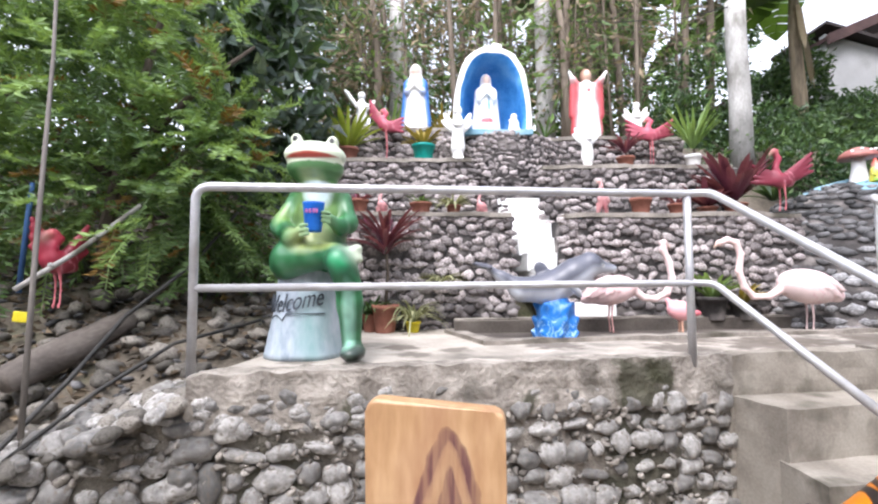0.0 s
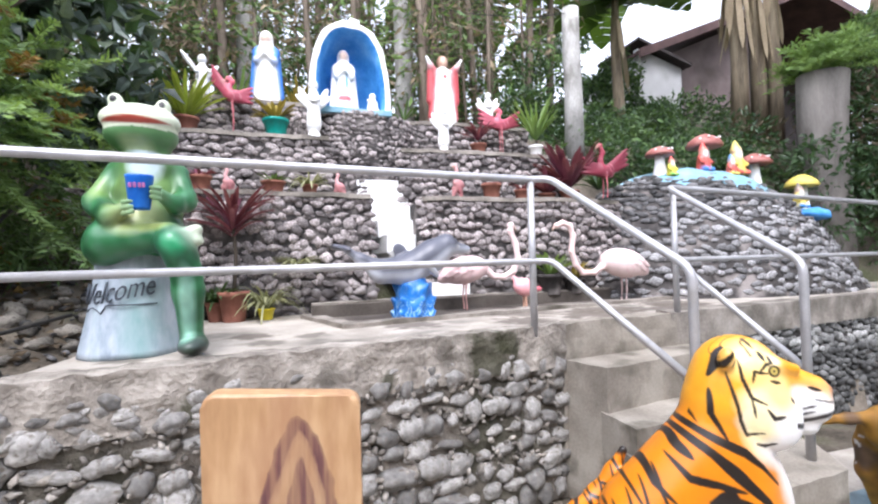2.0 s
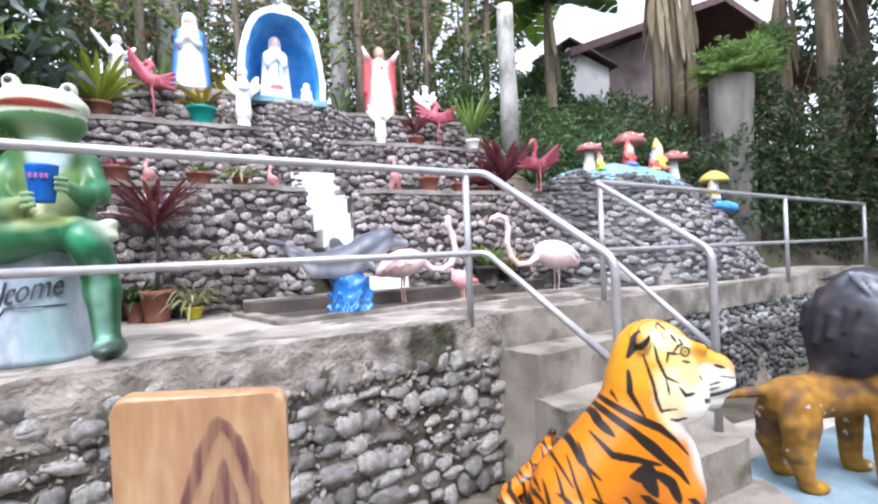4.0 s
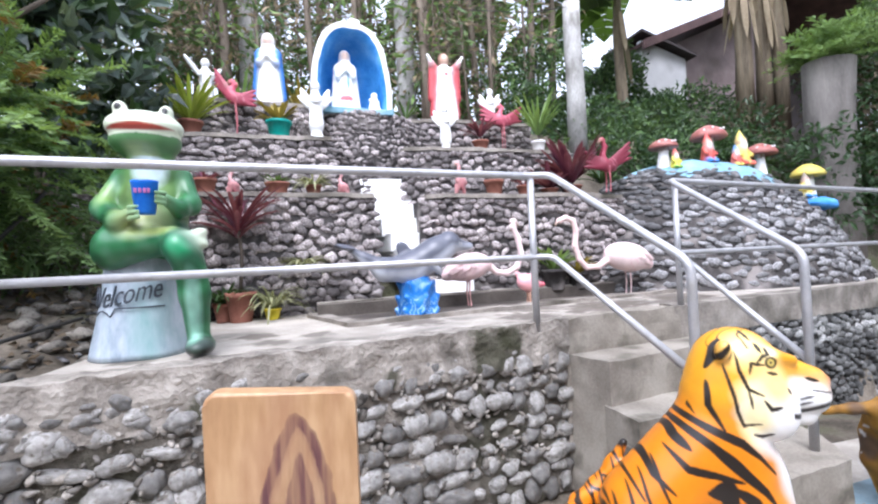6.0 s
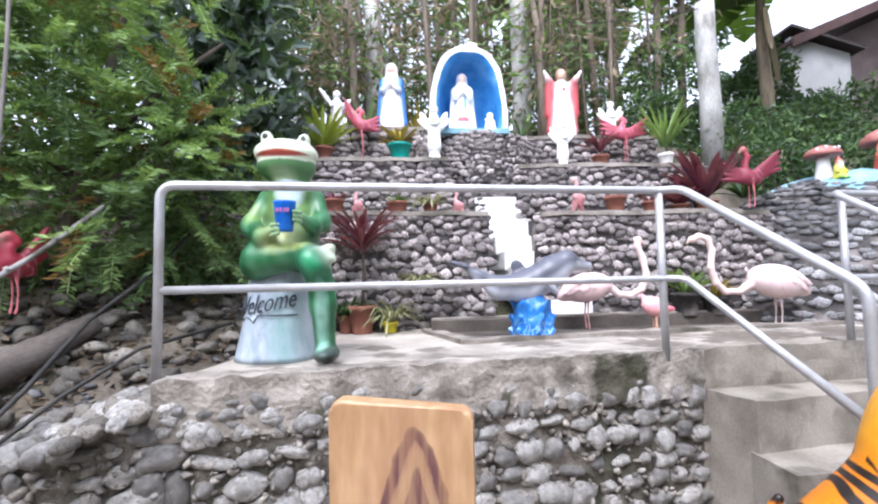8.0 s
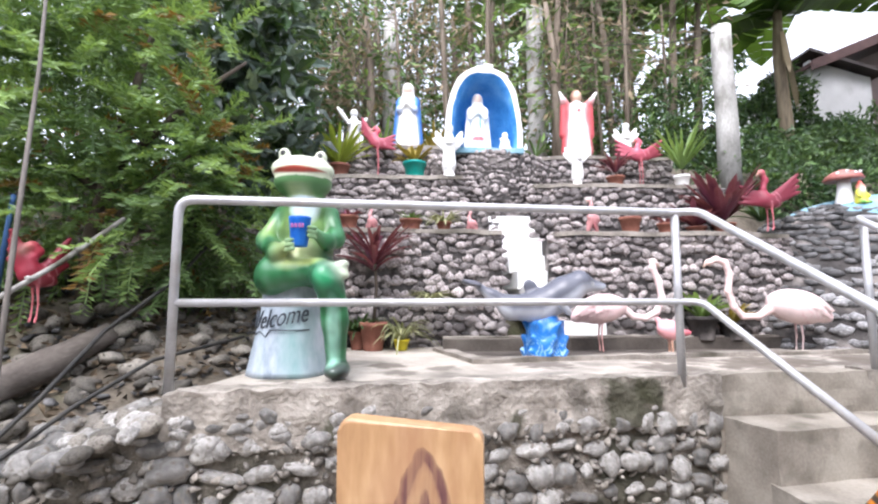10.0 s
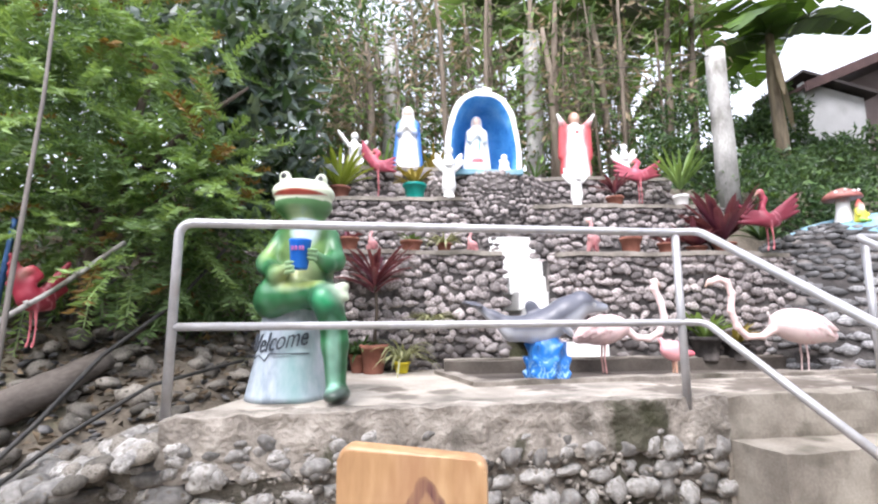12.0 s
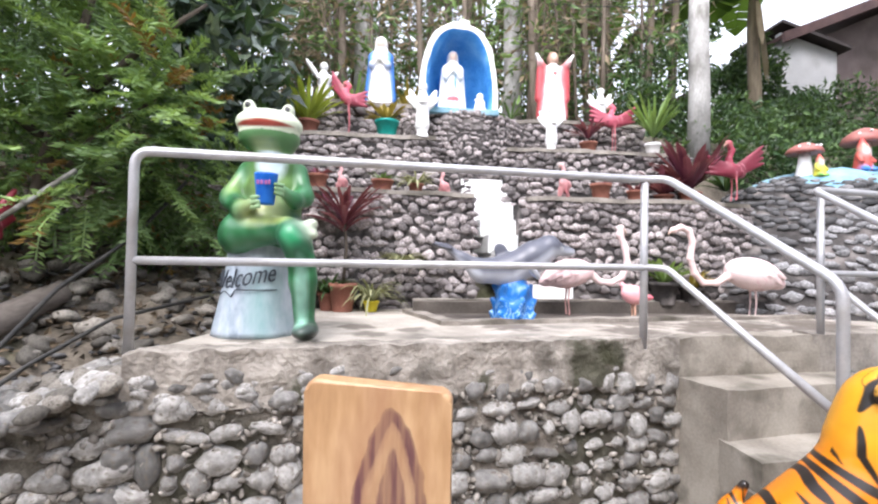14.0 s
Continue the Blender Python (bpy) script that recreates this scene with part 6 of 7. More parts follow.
# ---- saints and angels ----
def saint(robe, mantle, veil, sash=None, raised=False, hands_joined=True):
    P = [limb((0, 0, 0.03), (0, 0, 0.46), 0.165, 0.115, robe), limb((0, 0, 0.46), (0, 0, 0.72), 0.115, 0.10, robe), limb((-0.09, 0.01, 0.73), (0.09, 0.01, 0.73), 0.06, 0.06, mantle if not raised else robe),
         ball((0, -0.02, 0.885), (0.058, 0.062, 0.078), SKINC, None, 0.015), ball((0, 0.02, 0.895), (0.078, 0.072, 0.105), veil, None, 0.02)]
    if not raised:
        P += [limb((0.0, 0.035, 0.90), (0.0, 0.06, 0.62), 0.08, 0.12, veil)]
    for s in (-1, 1):
        P += [limb((0.12 * s, 0.02, 0.70), (0.155 * s, 0.02, 0.12), 0.05, 0.065, mantle)]
        if raised:
            P += [limb((0.11 * s, 0, 0.74), (0.19 * s, -0.04, 0.82), 0.05, 0.04, mantle), limb((0.19 * s, -0.04, 0.82), (0.25 * s, -0.07, 0.92), 0.035, 0.02, WHT), limb((0.17 * s, 0.0, 0.76), (0.19 * s, 0.02, 0.35), 0.055, 0.05, mantle)]
        else:
            P += [limb((0.12 * s, 0, 0.70), (0.11 * s, -0.09, 0.56), 0.045, 0.04, mantle), limb((0.11 * s, -0.09, 0.56), (0.0, -0.15, 0.64), 0.035, 0.02, robe)]
    for i in range(5):
        a = -2.4 + 0.42 * i * 1.2
        P.append(limb((0.12 * math.cos(a), 0.12 * math.sin(a), 0.45), (0.16 * math.cos(a), 0.16 * math.sin(a), 0.02), 0.012, 0.02, robe, 0.02))
    return P


def angel(lifted):
    P = [limb((0, 0, 0.22), (0, 0, 0.55), 0.12, 0.10, WHT), limb((0, 0, 0.55), (0, 0, 0.72), 0.095, 0.08, WHT), ball((0, -0.01, 0.86), (0.075, 0.075, 0.085), WHT, None, 0.02), limb((0, 0, 0.0), (0, 0, 0.22), 0.10, 0.075, WHT)]
    P += [ball((0, 0, 0.02), (0.14, 0.14, 0.04), WHT)]
    if lifted:
        P += [ball((-0.20, 0.03, 0.80), (0.045, 0.03, 0.22), WHT, (0, -38, 0)), ball((0.17, 0.05, 0.70), (0.05, 0.03, 0.18), WHT, (0, 40, 0)), limb((-0.08, -0.03, 0.68), (-0.13, -0.12, 0.60), 0.035, 0.03, WHT), limb((0.08, -0.03, 0.68), (0.10, -0.14, 0.62), 0.035, 0.03, WHT)]
    else:
        P += [ball((-0.14, 0.05, 0.66), (0.06, 0.03, 0.21), WHT, (0, -26, 0)), ball((0.14, 0.05, 0.66), (0.06, 0.03, 0.21), WHT, (0, 26, 0)), ball((-0.19, 0.05, 0.62), (0.04, 0.025, 0.14), WHT, (0, -42, 0)), ball((0.19, 0.05, 0.62), (0.04, 0.025, 0.14), WHT, (0, 42, 0)), limb((-0.08, -0.02, 0.66), (-0.02, -0.13, 0.58), 0.035, 0.03, WHT), limb((0.08, -0.02, 0.66), (0.02, -0.13, 0.58), 0.035, 0.03, WHT)]
    return P


BLUE_M, RED_M = (0.03, 0.16, 0.50), (0.46, 0.07, 0.08)
sculpt("saint_statue", saint(WHT, BLUE_M, WHT), 0.016, 0.03, 0.012, label="white and blue painted robed saint statue on the tier", at=(-0.272, 5.55, 3.27), scale=0.86, turn=-4)
sculpt("saint_statue", saint(WHT, RED_M, (0.16, 0.07, 0.04), raised=True), 0.016, 0.03, 0.012, [((0, -0.12, 0.66), (0.03, 0.06, 0.03), (0.5, 0.05, 0.05), 0.5)], label="white robed saint statue with a red cape and raised arms", at=(1.77, 5.5, 3.16), scale=0.88)
sculpt("saint_statue", saint(WHT, WHT, WHT), 0.016, 0.03, 0.012, [((0.0, -0.12, 0.22), (0.10, 0.08, 0.045), (0.5, 0.10, 0.12), 0.5), ((0.03, -0.13, 0.48), (0.02, 0.06, 0.12), (0.10, 0.28, 0.45), 0.5)], label="white robed saint statue inside the blue grotto", at=(0.545, 5.26, 3.13), scale=0.74)
sculpt("kneeling_statue", [limb((0, 0, 0.1), (0, 0, 0.5), 0.28, 0.2, WHT), ball((0, 0, 0.78), 0.15, WHT), limb((0.15, 0, 0.5), (-0.2, -0.1, 0.6), 0.08, 0.06, WHT), limb((0.1, 0, 0.1), (0.35, 0, 0.1), 0.14, 0.12, WHT)], 0.04, 0.05, 0.02, label="small white kneeling figure inside the grotto", at=(0.845, 5.17, 3.13), scale=0.26)
sculpt("angel_statue", angel(False), 0.014, 0.03, label="white painted angel statue with spread wings on the ledge", category="angel statue", at=(0.205, 4.88, 2.765), scale=0.62, group="white angels")
sculpt("angel_statue", angel(False), 0.014, 0.03, label="white painted angel statue on a ledge beside the steps", category="angel statue", at=(1.575, 4.92, 2.68), scale=0.53, turn=8, group="white angels")
sculpt("angel_statue", angel(True), 0.014, 0.03, label="white angel statue with one lifted wing", category="angel statue", at=(-0.93, 5.6, 3.22), scale=0.62, turn=20, group="white angels")
sculpt("angel_statue", angel(False), 0.014, 0.03, label="white angel statue behind the red flamingo", category="angel statue", at=(2.40, 5.6, 3.13), scale=0.56, turn=-10, group="white angels")


# ---- grotto shell ----
def grotto():
    g = thing("grotto", "arched concrete grotto painted white outside and blue inside", "grotto", (0.60, 5.05, 3.11), 2)
    g.scale = (0.93, 0.93, 0.93)
    def ring(w, hgt, y, n=26):
        pts = []
        for i in range(n + 1):
            a = math.pi * i / n
            c, s = math.cos(a), math.sin(a)
            x = -w / 2 * math.copysign(abs(c) ** 0.75, c)
            pts.append((x, y, hgt * abs(s) ** 0.72))
        return pts
    def loft(rings, flip=False):
        V = [p for r in rings for p in r]
        n = len(rings[0])
        F = [(j * n + i, j * n + i + 1, (j + 1) * n + i + 1, (j + 1) * n + i) for j in range(len(rings) - 1) for i in range(n - 1)]
        return V, [f[::-1] for f in F] if flip else F
    def bumpy(V, k):
        return [Vector(v) + noise.noise_vector(Vector(v) * 7) * k for v in V]
    outer = [ring(0.80, 0.985, 0.02), ring(0.90, 1.045, 0.0), ring(0.94, 1.065, 0.05), ring(0.93, 1.055, 0.22), ring(0.84, 0.98, 0.42), ring(0.58, 0.75, 0.58), ring(0.2, 0.3, 0.64), ring(0.02, 0.02, 0.65)]
    inner = [ring(0.80, 0.985, 0.02), ring(0.735, 0.955, 0.05), ring(0.70, 0.93, 0.2), ring(0.62, 0.86, 0.36), ring(0.42, 0.64, 0.48), ring(0.02, 0.02, 0.53)]
    V, F = loft(outer, True)
    link_mesh("outer_shell", bumpy(V, 0.018), F, WHITE, g, "rough white rim and back", True)
    V, F = loft(inner)
    link_mesh("lining", bumpy(V, 0.008), F, BLUE, g, "bright blue inner wall", True)
    part("sill", roughen(box((0, 0.18, 0.0), (0.92, 0.50, 0.07), (0, 0, 0), 0.01), 0.15, 0.012, 2.0), PALE_BLUE, g, "pale blue painted floor")
    part("crest", roughen(box((0.05, 0.06, 1.07), (0.12, 0.1, 0.06), (0, 10, 0), 0.015), 0.05, 0.012, 5.0), WHITE, g)


grotto()


# ---- flamingos and dolphin ----
def flamingo(at, turn, body, neck, col, leg_col, wings=None, h=0.009, label="", tail=True, legs=0.26, scale=1.0, neckcol=None):
    cx, cz, rx, rz = body
    P = [ball((cx, 0, cz), (rx, rx * 0.55, rz), col, (0, 10, 0)), ball((cx + rx * 0.7, 0, cz - rz * 0.35), (rx * 0.5, rx * 0.3, rz * 0.5), col, (0, 25, 0))]
    n = len(neck)
    P += chain([(x, 0, z) for x, z in neck], [0.04] + [0.026] * (n - 2) + [0.024], neckcol or col, 0.015)
    hx, hz = neck[-1]
    px, pz = neck[-2]
    d = Vector((hx - px, 0, hz - pz)).normalized()
    P += [ball((hx, 0, hz), (0.034, 0.026, 0.028), neckcol or col, None, 0.01)]
    sx = math.copysign(1, -cx if abs(cx) > 0.02 else -1)
    beak = 1 if d.x > 0 else -1
    P += [limb((hx + 0.02 * beak, 0, hz - 0.005), (hx + 0.045 * beak, 0, hz - 0.035), 0.016, 0.010, (0.5, 0.35, 0.25), 0.008), limb((hx + 0.045 * beak, 0, hz - 0.035), (hx + 0.04 * beak, 0, hz - 0.055), 0.010, 0.006, (0.03, 0.03, 0.03), 0.004)]
    for s in (-1, 1):
        P += [limb((cx, 0.03 * s, cz - rz * 0.7), (cx + 0.01, 0.035 * s, cz - rz - legs * 0.5), 0.011, 0.007, leg_col, 0.01), limb((cx + 0.01, 0.035 * s, cz - rz - legs * 0.5), (cx, 0.035 * s, cz - rz - legs), 0.007, 0.008, leg_col, 0.005)]
    for w in wings or ():
        P += w
    if rx > 0.15:
        fr = random.Random(int(rx * 1000))
        for i in range(26):
            a, k = fr.uniform(-1.1, 1.3), fr.uniform(0.0, 1.0)
            sd = -1 if i % 2 else 1
            fx, fz = cx + rx * (0.75 * k - 0.1), cz + rz * (0.55 - 0.75 * abs(a) * 0.6 - 0.35 * k)
            fy = sd * rx * 0.5 * math.sqrt(max(0.05, 1 - ((fx - cx) / rx) ** 2 - ((fz - cz) / rz) ** 2))
            P.append(limb((fx, fy, fz), (fx + 0.09, fy * 0.8, fz - 0.05), 0.022, 0.008, col, 0.006))
    def brush(V, C):
        w = wobble(V, 22.0)
        feathers = (np.abs(np.sin(V[:, 0] * 55 + V[:, 2] * 25 + w * 2)) < 0.3) & (np.hypot(V[:, 0] - cx, (V[:, 2] - cz)) < rx * 1.1) & (V[:, 0] > cx - 0.2 * rx)
        C[feathers] = C[feathers] * 0.62 + np.array((0.62, 0.30, 0.34)) * 0.38
        return C
    return sculpt("flamingo_statue", P, h, 0.02, 0.012, (), brush, PAINT, label, "flamingo statue", at, turn, "flamingo statues", scale=scale)


PK, PW, DP = (0.74, 0.36, 0.38), (0.76, 0.60, 0.58), (0.58, 0.14, 0.17)
zb = T + 0.01
flamingo((2.92, 3.85, zb), 0, (0.08, 0.355, 0.245, 0.14), [(-0.12, 0.345), (-0.24, 0.275), (-0.36, 0.275), (-0.435, 0.35), (-0.475, 0.48), (-0.455, 0.62), (-0.49, 0.715), (-0.56, 0.74), (-0.62, 0.715)], PW, (0.55, 0.42, 0.40), label="white and pink concrete flamingo with an S-shaped neck", legs=0.21, neckcol=(0.74, 0.55, 0.52))
flamingo((1.40, 3.75, zb), 180, (0.04, 0.335, 0.205, 0.115), [(-0.12, 0.35), (-0.22, 0.275), (-0.31, 0.265), (-0.40, 0.31), (-0.45, 0.42), (-0.43, 0.55), (-0.385, 0.66), (-0.39, 0.71)], (0.76, 0.56, 0.55), (0.55, 0.30, 0.28), label="pink concrete flamingo with a curved neck in the trough", legs=0.215, neckcol=PW)
sculpt("flamingo_statue", [ball((0, 0, 0.18), (0.10, 0.07, 0.075), PK, (0, 12, 0)), ball((0.10, 0, 0.16), (0.06, 0.03, 0.025), DP), limb((-0.05, 0.02, 0.2), (-0.08, 0.03, 0.26), 0.03, 0.02, PK), *[limb((0.0, 0.02 * s, 0.12), (0.0, 0.025 * s, 0.0), 0.010, 0.009, (0.6, 0.35, 0.25), 0.005) for s in (-1, 1)]], 0.008, 0.015, label="small pink concrete flamingo chick resting", category="flamingo statue", at=(1.84, 3.62, zb), group="flamingo statues")


def winged(at, turn, col, spread_a, spread_b, label, scale=1.0, neck=True, cz=0.27):
    W = []
    for (ax, az), (bx, bz) in (spread_a, spread_b):
        for i in range(4):
            k = i / 3
            W.append([limb((ax, 0.0, az - 0.05 * k), (bx, 0.03, bz - (0.16 * k)), 0.034, 0.014, col, 0.02)])
    up = cz - 0.27
    line = [(-0.03, 0.31 + up), (-0.05, 0.38 + up), (-0.02, 0.46 + up), (-0.05, 0.53 + up)] if neck else [(-0.03, 0.31 + up), (-0.03, 0.36 + up), (0.0, 0.41 + up), (-0.03, 0.44 + up)]
    return flamingo(at, turn, (0.0, cz, 0.09, 0.065), line, col, (0.55, 0.16, 0.18), W, 0.010, label, legs=cz - 0.07, scale=scale, neckcol=tuple(min(0.62, c * 1.8) for c in col))


winged((3.16, 4.3, 2.13), 0, (0.17, 0.022, 0.038), ((-0.02, 0.30), (-0.26, 0.42)), ((0.03, 0.30), (0.30, 0.52)), "dark pink flamingo statue with both wings spread", 1.05)
winged((-0.585, 5.2, 2.77), 0, (0.33, 0.06, 0.09), ((-0.02, 0.50), (-0.19, 0.78)), ((0.03, 0.49), (0.19, 0.58)), "red-pink flamingo statue with one wing raised on the tier", 1.0, False, 0.48)
winged((2.36, 5.15, 2.69), 0, (0.33, 0.06, 0.09), ((-0.02, 0.44), (-0.26, 0.60)), ((0.03, 0.44), (0.26, 0.60)), "red-pink flamingo statue with wings spread on the tier", 1.0, False, 0.43)
winged((-0.55, 4.55, 2.10), 25, (0.42, 0.19, 0.19), ((-0.02, 0.27), (-0.1, 0.2)), ((0.02, 0.27), (0.1, 0.2)), "small pink flamingo statue on the lower ledge", 0.55)
winged((0.42, 4.62, 2.10), -20, (0.42, 0.19, 0.19), ((-0.02, 0.27), (-0.1, 0.2)), ((0.02, 0.27), (0.1, 0.2)), "pale pink flamingo statue beside the white steps", 0.55)
winged((1.60, 4.55, 2.10), 10, (0.42, 0.19, 0.19), ((-0.02, 0.27), (-0.08, 0.2)), ((0.02, 0.27), (0.08, 0.2)), "slim pink flamingo statue on the ledge", 0.7)


def dolphin():
    Gd, Lt = (0.10, 0.105, 0.13), (0.46, 0.48, 0.53)
    pts = [(-0.50, 0, 0.52), (-0.38, 0, 0.44), (-0.24, 0, 0.355), (-0.04, 0, 0.36), (0.14, 0, 0.46), (0.25, 0, 0.535)]
    P = chain(pts, [0.02, 0.04, 0.082, 0.115, 0.112, 0.09], Gd, 0.04)
    P += [limb((0.26, 0, 0.525), (0.42, 0, 0.505), 0.07, 0.028, Gd, 0.03), ball((-0.10, 0, 0.50), (0.05, 0.012, 0.065), Gd, (0, -35, 0), 0.02), ball((-0.53, -0.07, 0.53), (0.06, 0.10, 0.012), Gd, (0, 20, -25), 0.02), ball((-0.53, 0.07, 0.53), (0.06, 0.10, 0.012), Gd, (0, 20, 25), 0.02), ball((0.10, -0.14, 0.36), (0.09, 0.03, 0.025), Gd, (20, 40, 30), 0.02)]
    def brush(V, C):
        mid = np.interp(V[:, 0], [p[0] for p in pts], [p[2] for p in pts])
        low = np.clip((mid - 0.01 - V[:, 2]) / 0.05 + 0.3, 0, 1)[:, None]
        C = C * (1 - low) + np.array(Lt) * low
        e = np.hypot(V[:, 0] - 0.33, V[:, 2] - 0.525)
        C[(e < 0.014)] = 0.55
        C[(e < 0.008)] = 0.01
        return C
    return sculpt("dolphin_statue", P, 0.009, 0.03, 0.02, (), brush, GLOSS_PAINT, "grey painted concrete dolphin leaping over a blue wave", "dolphin statue", (0.84, 3.42, T + 0.005), 0)


def wave_base():
    Bl, Lb = (0.02, 0.16, 0.50), (0.10, 0.38, 0.66)
    P = [limb((0, 0, 0.02), (0, 0, 0.22), 0.13, 0.105, Bl)]
    for row, (z, n, r) in enumerate(((0.035, 7, 0.105), (0.125, 6, 0.10), (0.22, 5, 0.09))):
        for i in range(n):
            a = 2 * math.pi * (i + 0.5 * row) / n
            c, s_ = math.cos(a), math.sin(a)
            P += [limb((r * c, r * s_, z - 0.03), ((r + 0.045) * math.cos(a + 0.25), (r + 0.045) * math.sin(a + 0.25), z + 0.02), 0.045, 0.016, Bl, 0.03)]
    def brush(V, C):
        w = wobble(V, 14.0)
        m = np.clip((0.4 - np.abs(np.sin(V[:, 2] * 55 + w * 5 + 3 * np.sin(np.arctan2(V[:, 1], V[:, 0]) * 6)))) / 0.25, 0, 1)[:, None] * np.where(V[:, 2] < 0.13, 0.7, 0.15)[:, None]
        return C * (1 - m) + np.array((0.45, 0.66, 0.78)) * m
    return sculpt("wave_base", P, 0.009, 0.02, 0.012, (), brush, GLOSS_PAINT, "blue and white painted wave base under the dolphin", "statue base", (0.835, 3.42, T), scale=1.06)


dolphin()
wave_base()


# ---- toadstools and gnomes ----
CAP_RED = material("toadstool_red", [(0.26, 0.075, 0.065), (0.38, 0.17, 0.145)], 0.45, 7, 40, 0.15)
CAP_YELLOW = material("toadstool_yellow", [(0.58, 0.46, 0.08), (0.66, 0.56, 0.15)], 0.45, 7, 40, 0.15)


def toadstool(x, y, z, hgt, r, cap, label, stalk=WHITE):
    t = thing("toadstool", label, "toadstool", (x, y, z), group="painted toadstools")
    V, F = lathe([(0.09, -0.06), (0.085, 0.0), (0.06, hgt * 0.4), (0.055, hgt * 0.75)], 14)
    link_mesh("stalk", V, F, stalk, t, "pale painted stalk", True)
    V, F = lathe([(0.05, hgt * 0.68), (r * 0.92, hgt * 0.66), (r, hgt * 0.70), (r * 0.86, hgt * 0.82), (r * 0.55, hgt * 0.93), (r * 0.2, hgt)], 20)
    link_mesh("cap", V, F, cap, t, "", True)
    if cap is CAP_RED:
        for i in range(5):
            a = -2.6 + i * 0.55
            bm = bmesh.new()
            bmesh.ops.create_icosphere(bm, subdivisions=1, radius=0.016, matrix=pose(r * 0.8 * math.cos(a), r * 0.8 * math.sin(a), hgt * (0.84 + 0.04 * (i % 2))))
            part("spot", bm, WHITE, t, "", True)


for x, y, hgt, r, cap, lb in ((4.26, 4.72, 0.36, 0.16, CAP_RED, "red-capped concrete toadstool on the mound"), (4.98, 4.75, 0.52, 0.20, CAP_RED, "tall red-capped concrete toadstool between gnomes"), (5.80, 4.75, 0.46, 0.19, CAP_RED, "red-capped concrete toadstool with a blue-white stalk"), (6.0, 4.30, 0.46, 0.17, CAP_YELLOW, "yellow-capped concrete toadstool low on the mound")):
    toadstool(x, y, mound_z(x, y) + 0.02, hgt * 0.95, r * 1.08, cap, lb)


def toadstool_foot():
    """The painted mound of cement under the low toadstool."""
    t = thing("cement_hump", "blue painted cement hump below the yellow toadstool", "cement hump", (5.93, 4.2, mound_z(5.93, 4.2) + 0.01))
    bm = bmesh.new()
    bmesh.ops.create_icosphere(bm, subdivisions=3, radius=1.0, matrix=Matrix.Diagonal((0.27, 0.2, 0.08, 1)))
    for v in bm.verts:
        v.co += noise.noise_vector(v.co * 9) * 0.035
    part("cement", bm, BLUE, t, "", True)


toadstool_foot()


def gnome(x, y, coat, hat, legs_c, s, label):
    P = [limb((0, 0, 0.05), (0, 0, 0.5), 0.24, 0.18, coat), ball((0, -0.02, 0.68), (0.15, 0.15, 0.15), SKINC, None, 0.02), limb((0, 0, 0.75), (0, 0.02, 1.0), 0.15, 0.04, hat, 0.02), ball((0, -0.12, 0.58), (0.10, 0.07, 0.12), WHT, None, 0.02)]
    for k in (-1, 1):
        P += [limb((0.15 * k, 0, 0.48), (0.2 * k, -0.16, 0.3), 0.07, 0.06, coat), limb((0.1 * k, -0.1, 0.1), (0.12 * k, -0.28, 0.05), 0.1, 0.07, legs_c)]
    return sculpt("gnome_statue", P, 0.035, 0.04, 0.02, (), None, GLOSS_PAINT, label, "gnome statue", (x, y, mound_z(x, y) + 0.02), 0, "gnome statues", scale=s)


gnome(4.80, 4.60, (0.45, 0.08, 0.06), (0.5, 0.06, 0.05), (0.05, 0.2, 0.5), 0.36, "small painted gnome in a red coat")
gnome(5.34, 4.62, (0.62, 0.48, 0.10), (0.62, 0.5, 0.12), (0.6, 0.12, 0.08), 0.44, "small painted gnome in a yellow hood")
gnome(5.12, 4.50, (0.5, 0.1, 0.08), (0.1, 0.25, 0.5), (0.6, 0.5, 0.1), 0.26, "tiny painted gnome sitting before the toadstool")
gnome(4.30, 4.58, (0.60, 0.55, 0.06), (0.5, 0.08, 0.06), (0.2, 0.45, 0.1), 0.24, "tiny painted gnome in a yellow coat")
gnome(5.78, 4.18, (0.65, 0.52, 0.10), (0.15, 0.12, 0.1), (0.03, 0.2, 0.5), 0.30, "small gnome in yellow beside the low toadstool")

# ---- potted plants and small things ----
def pot_mesh(r, h, mat, parent):
    V, F = lathe([(r * 0.72, 0), (r * 0.74, 0.01), (r * 0.95, h * 0.82), (r * 1.06, h * 0.83), (r * 1.08, h), (r * 0.96, h), (r * 0.92, h * 0.88)], 20)
    link_mesh("pot", V, F, mat, parent, "", True)
    V, F = lathe([(r * 0.3, h * 0.86), (r * 0.95, h * 0.88), (r * 0.5, h * 0.90)], 14)
    link_mesh("earth", V, F, SOIL, parent, "dark potting soil", True)


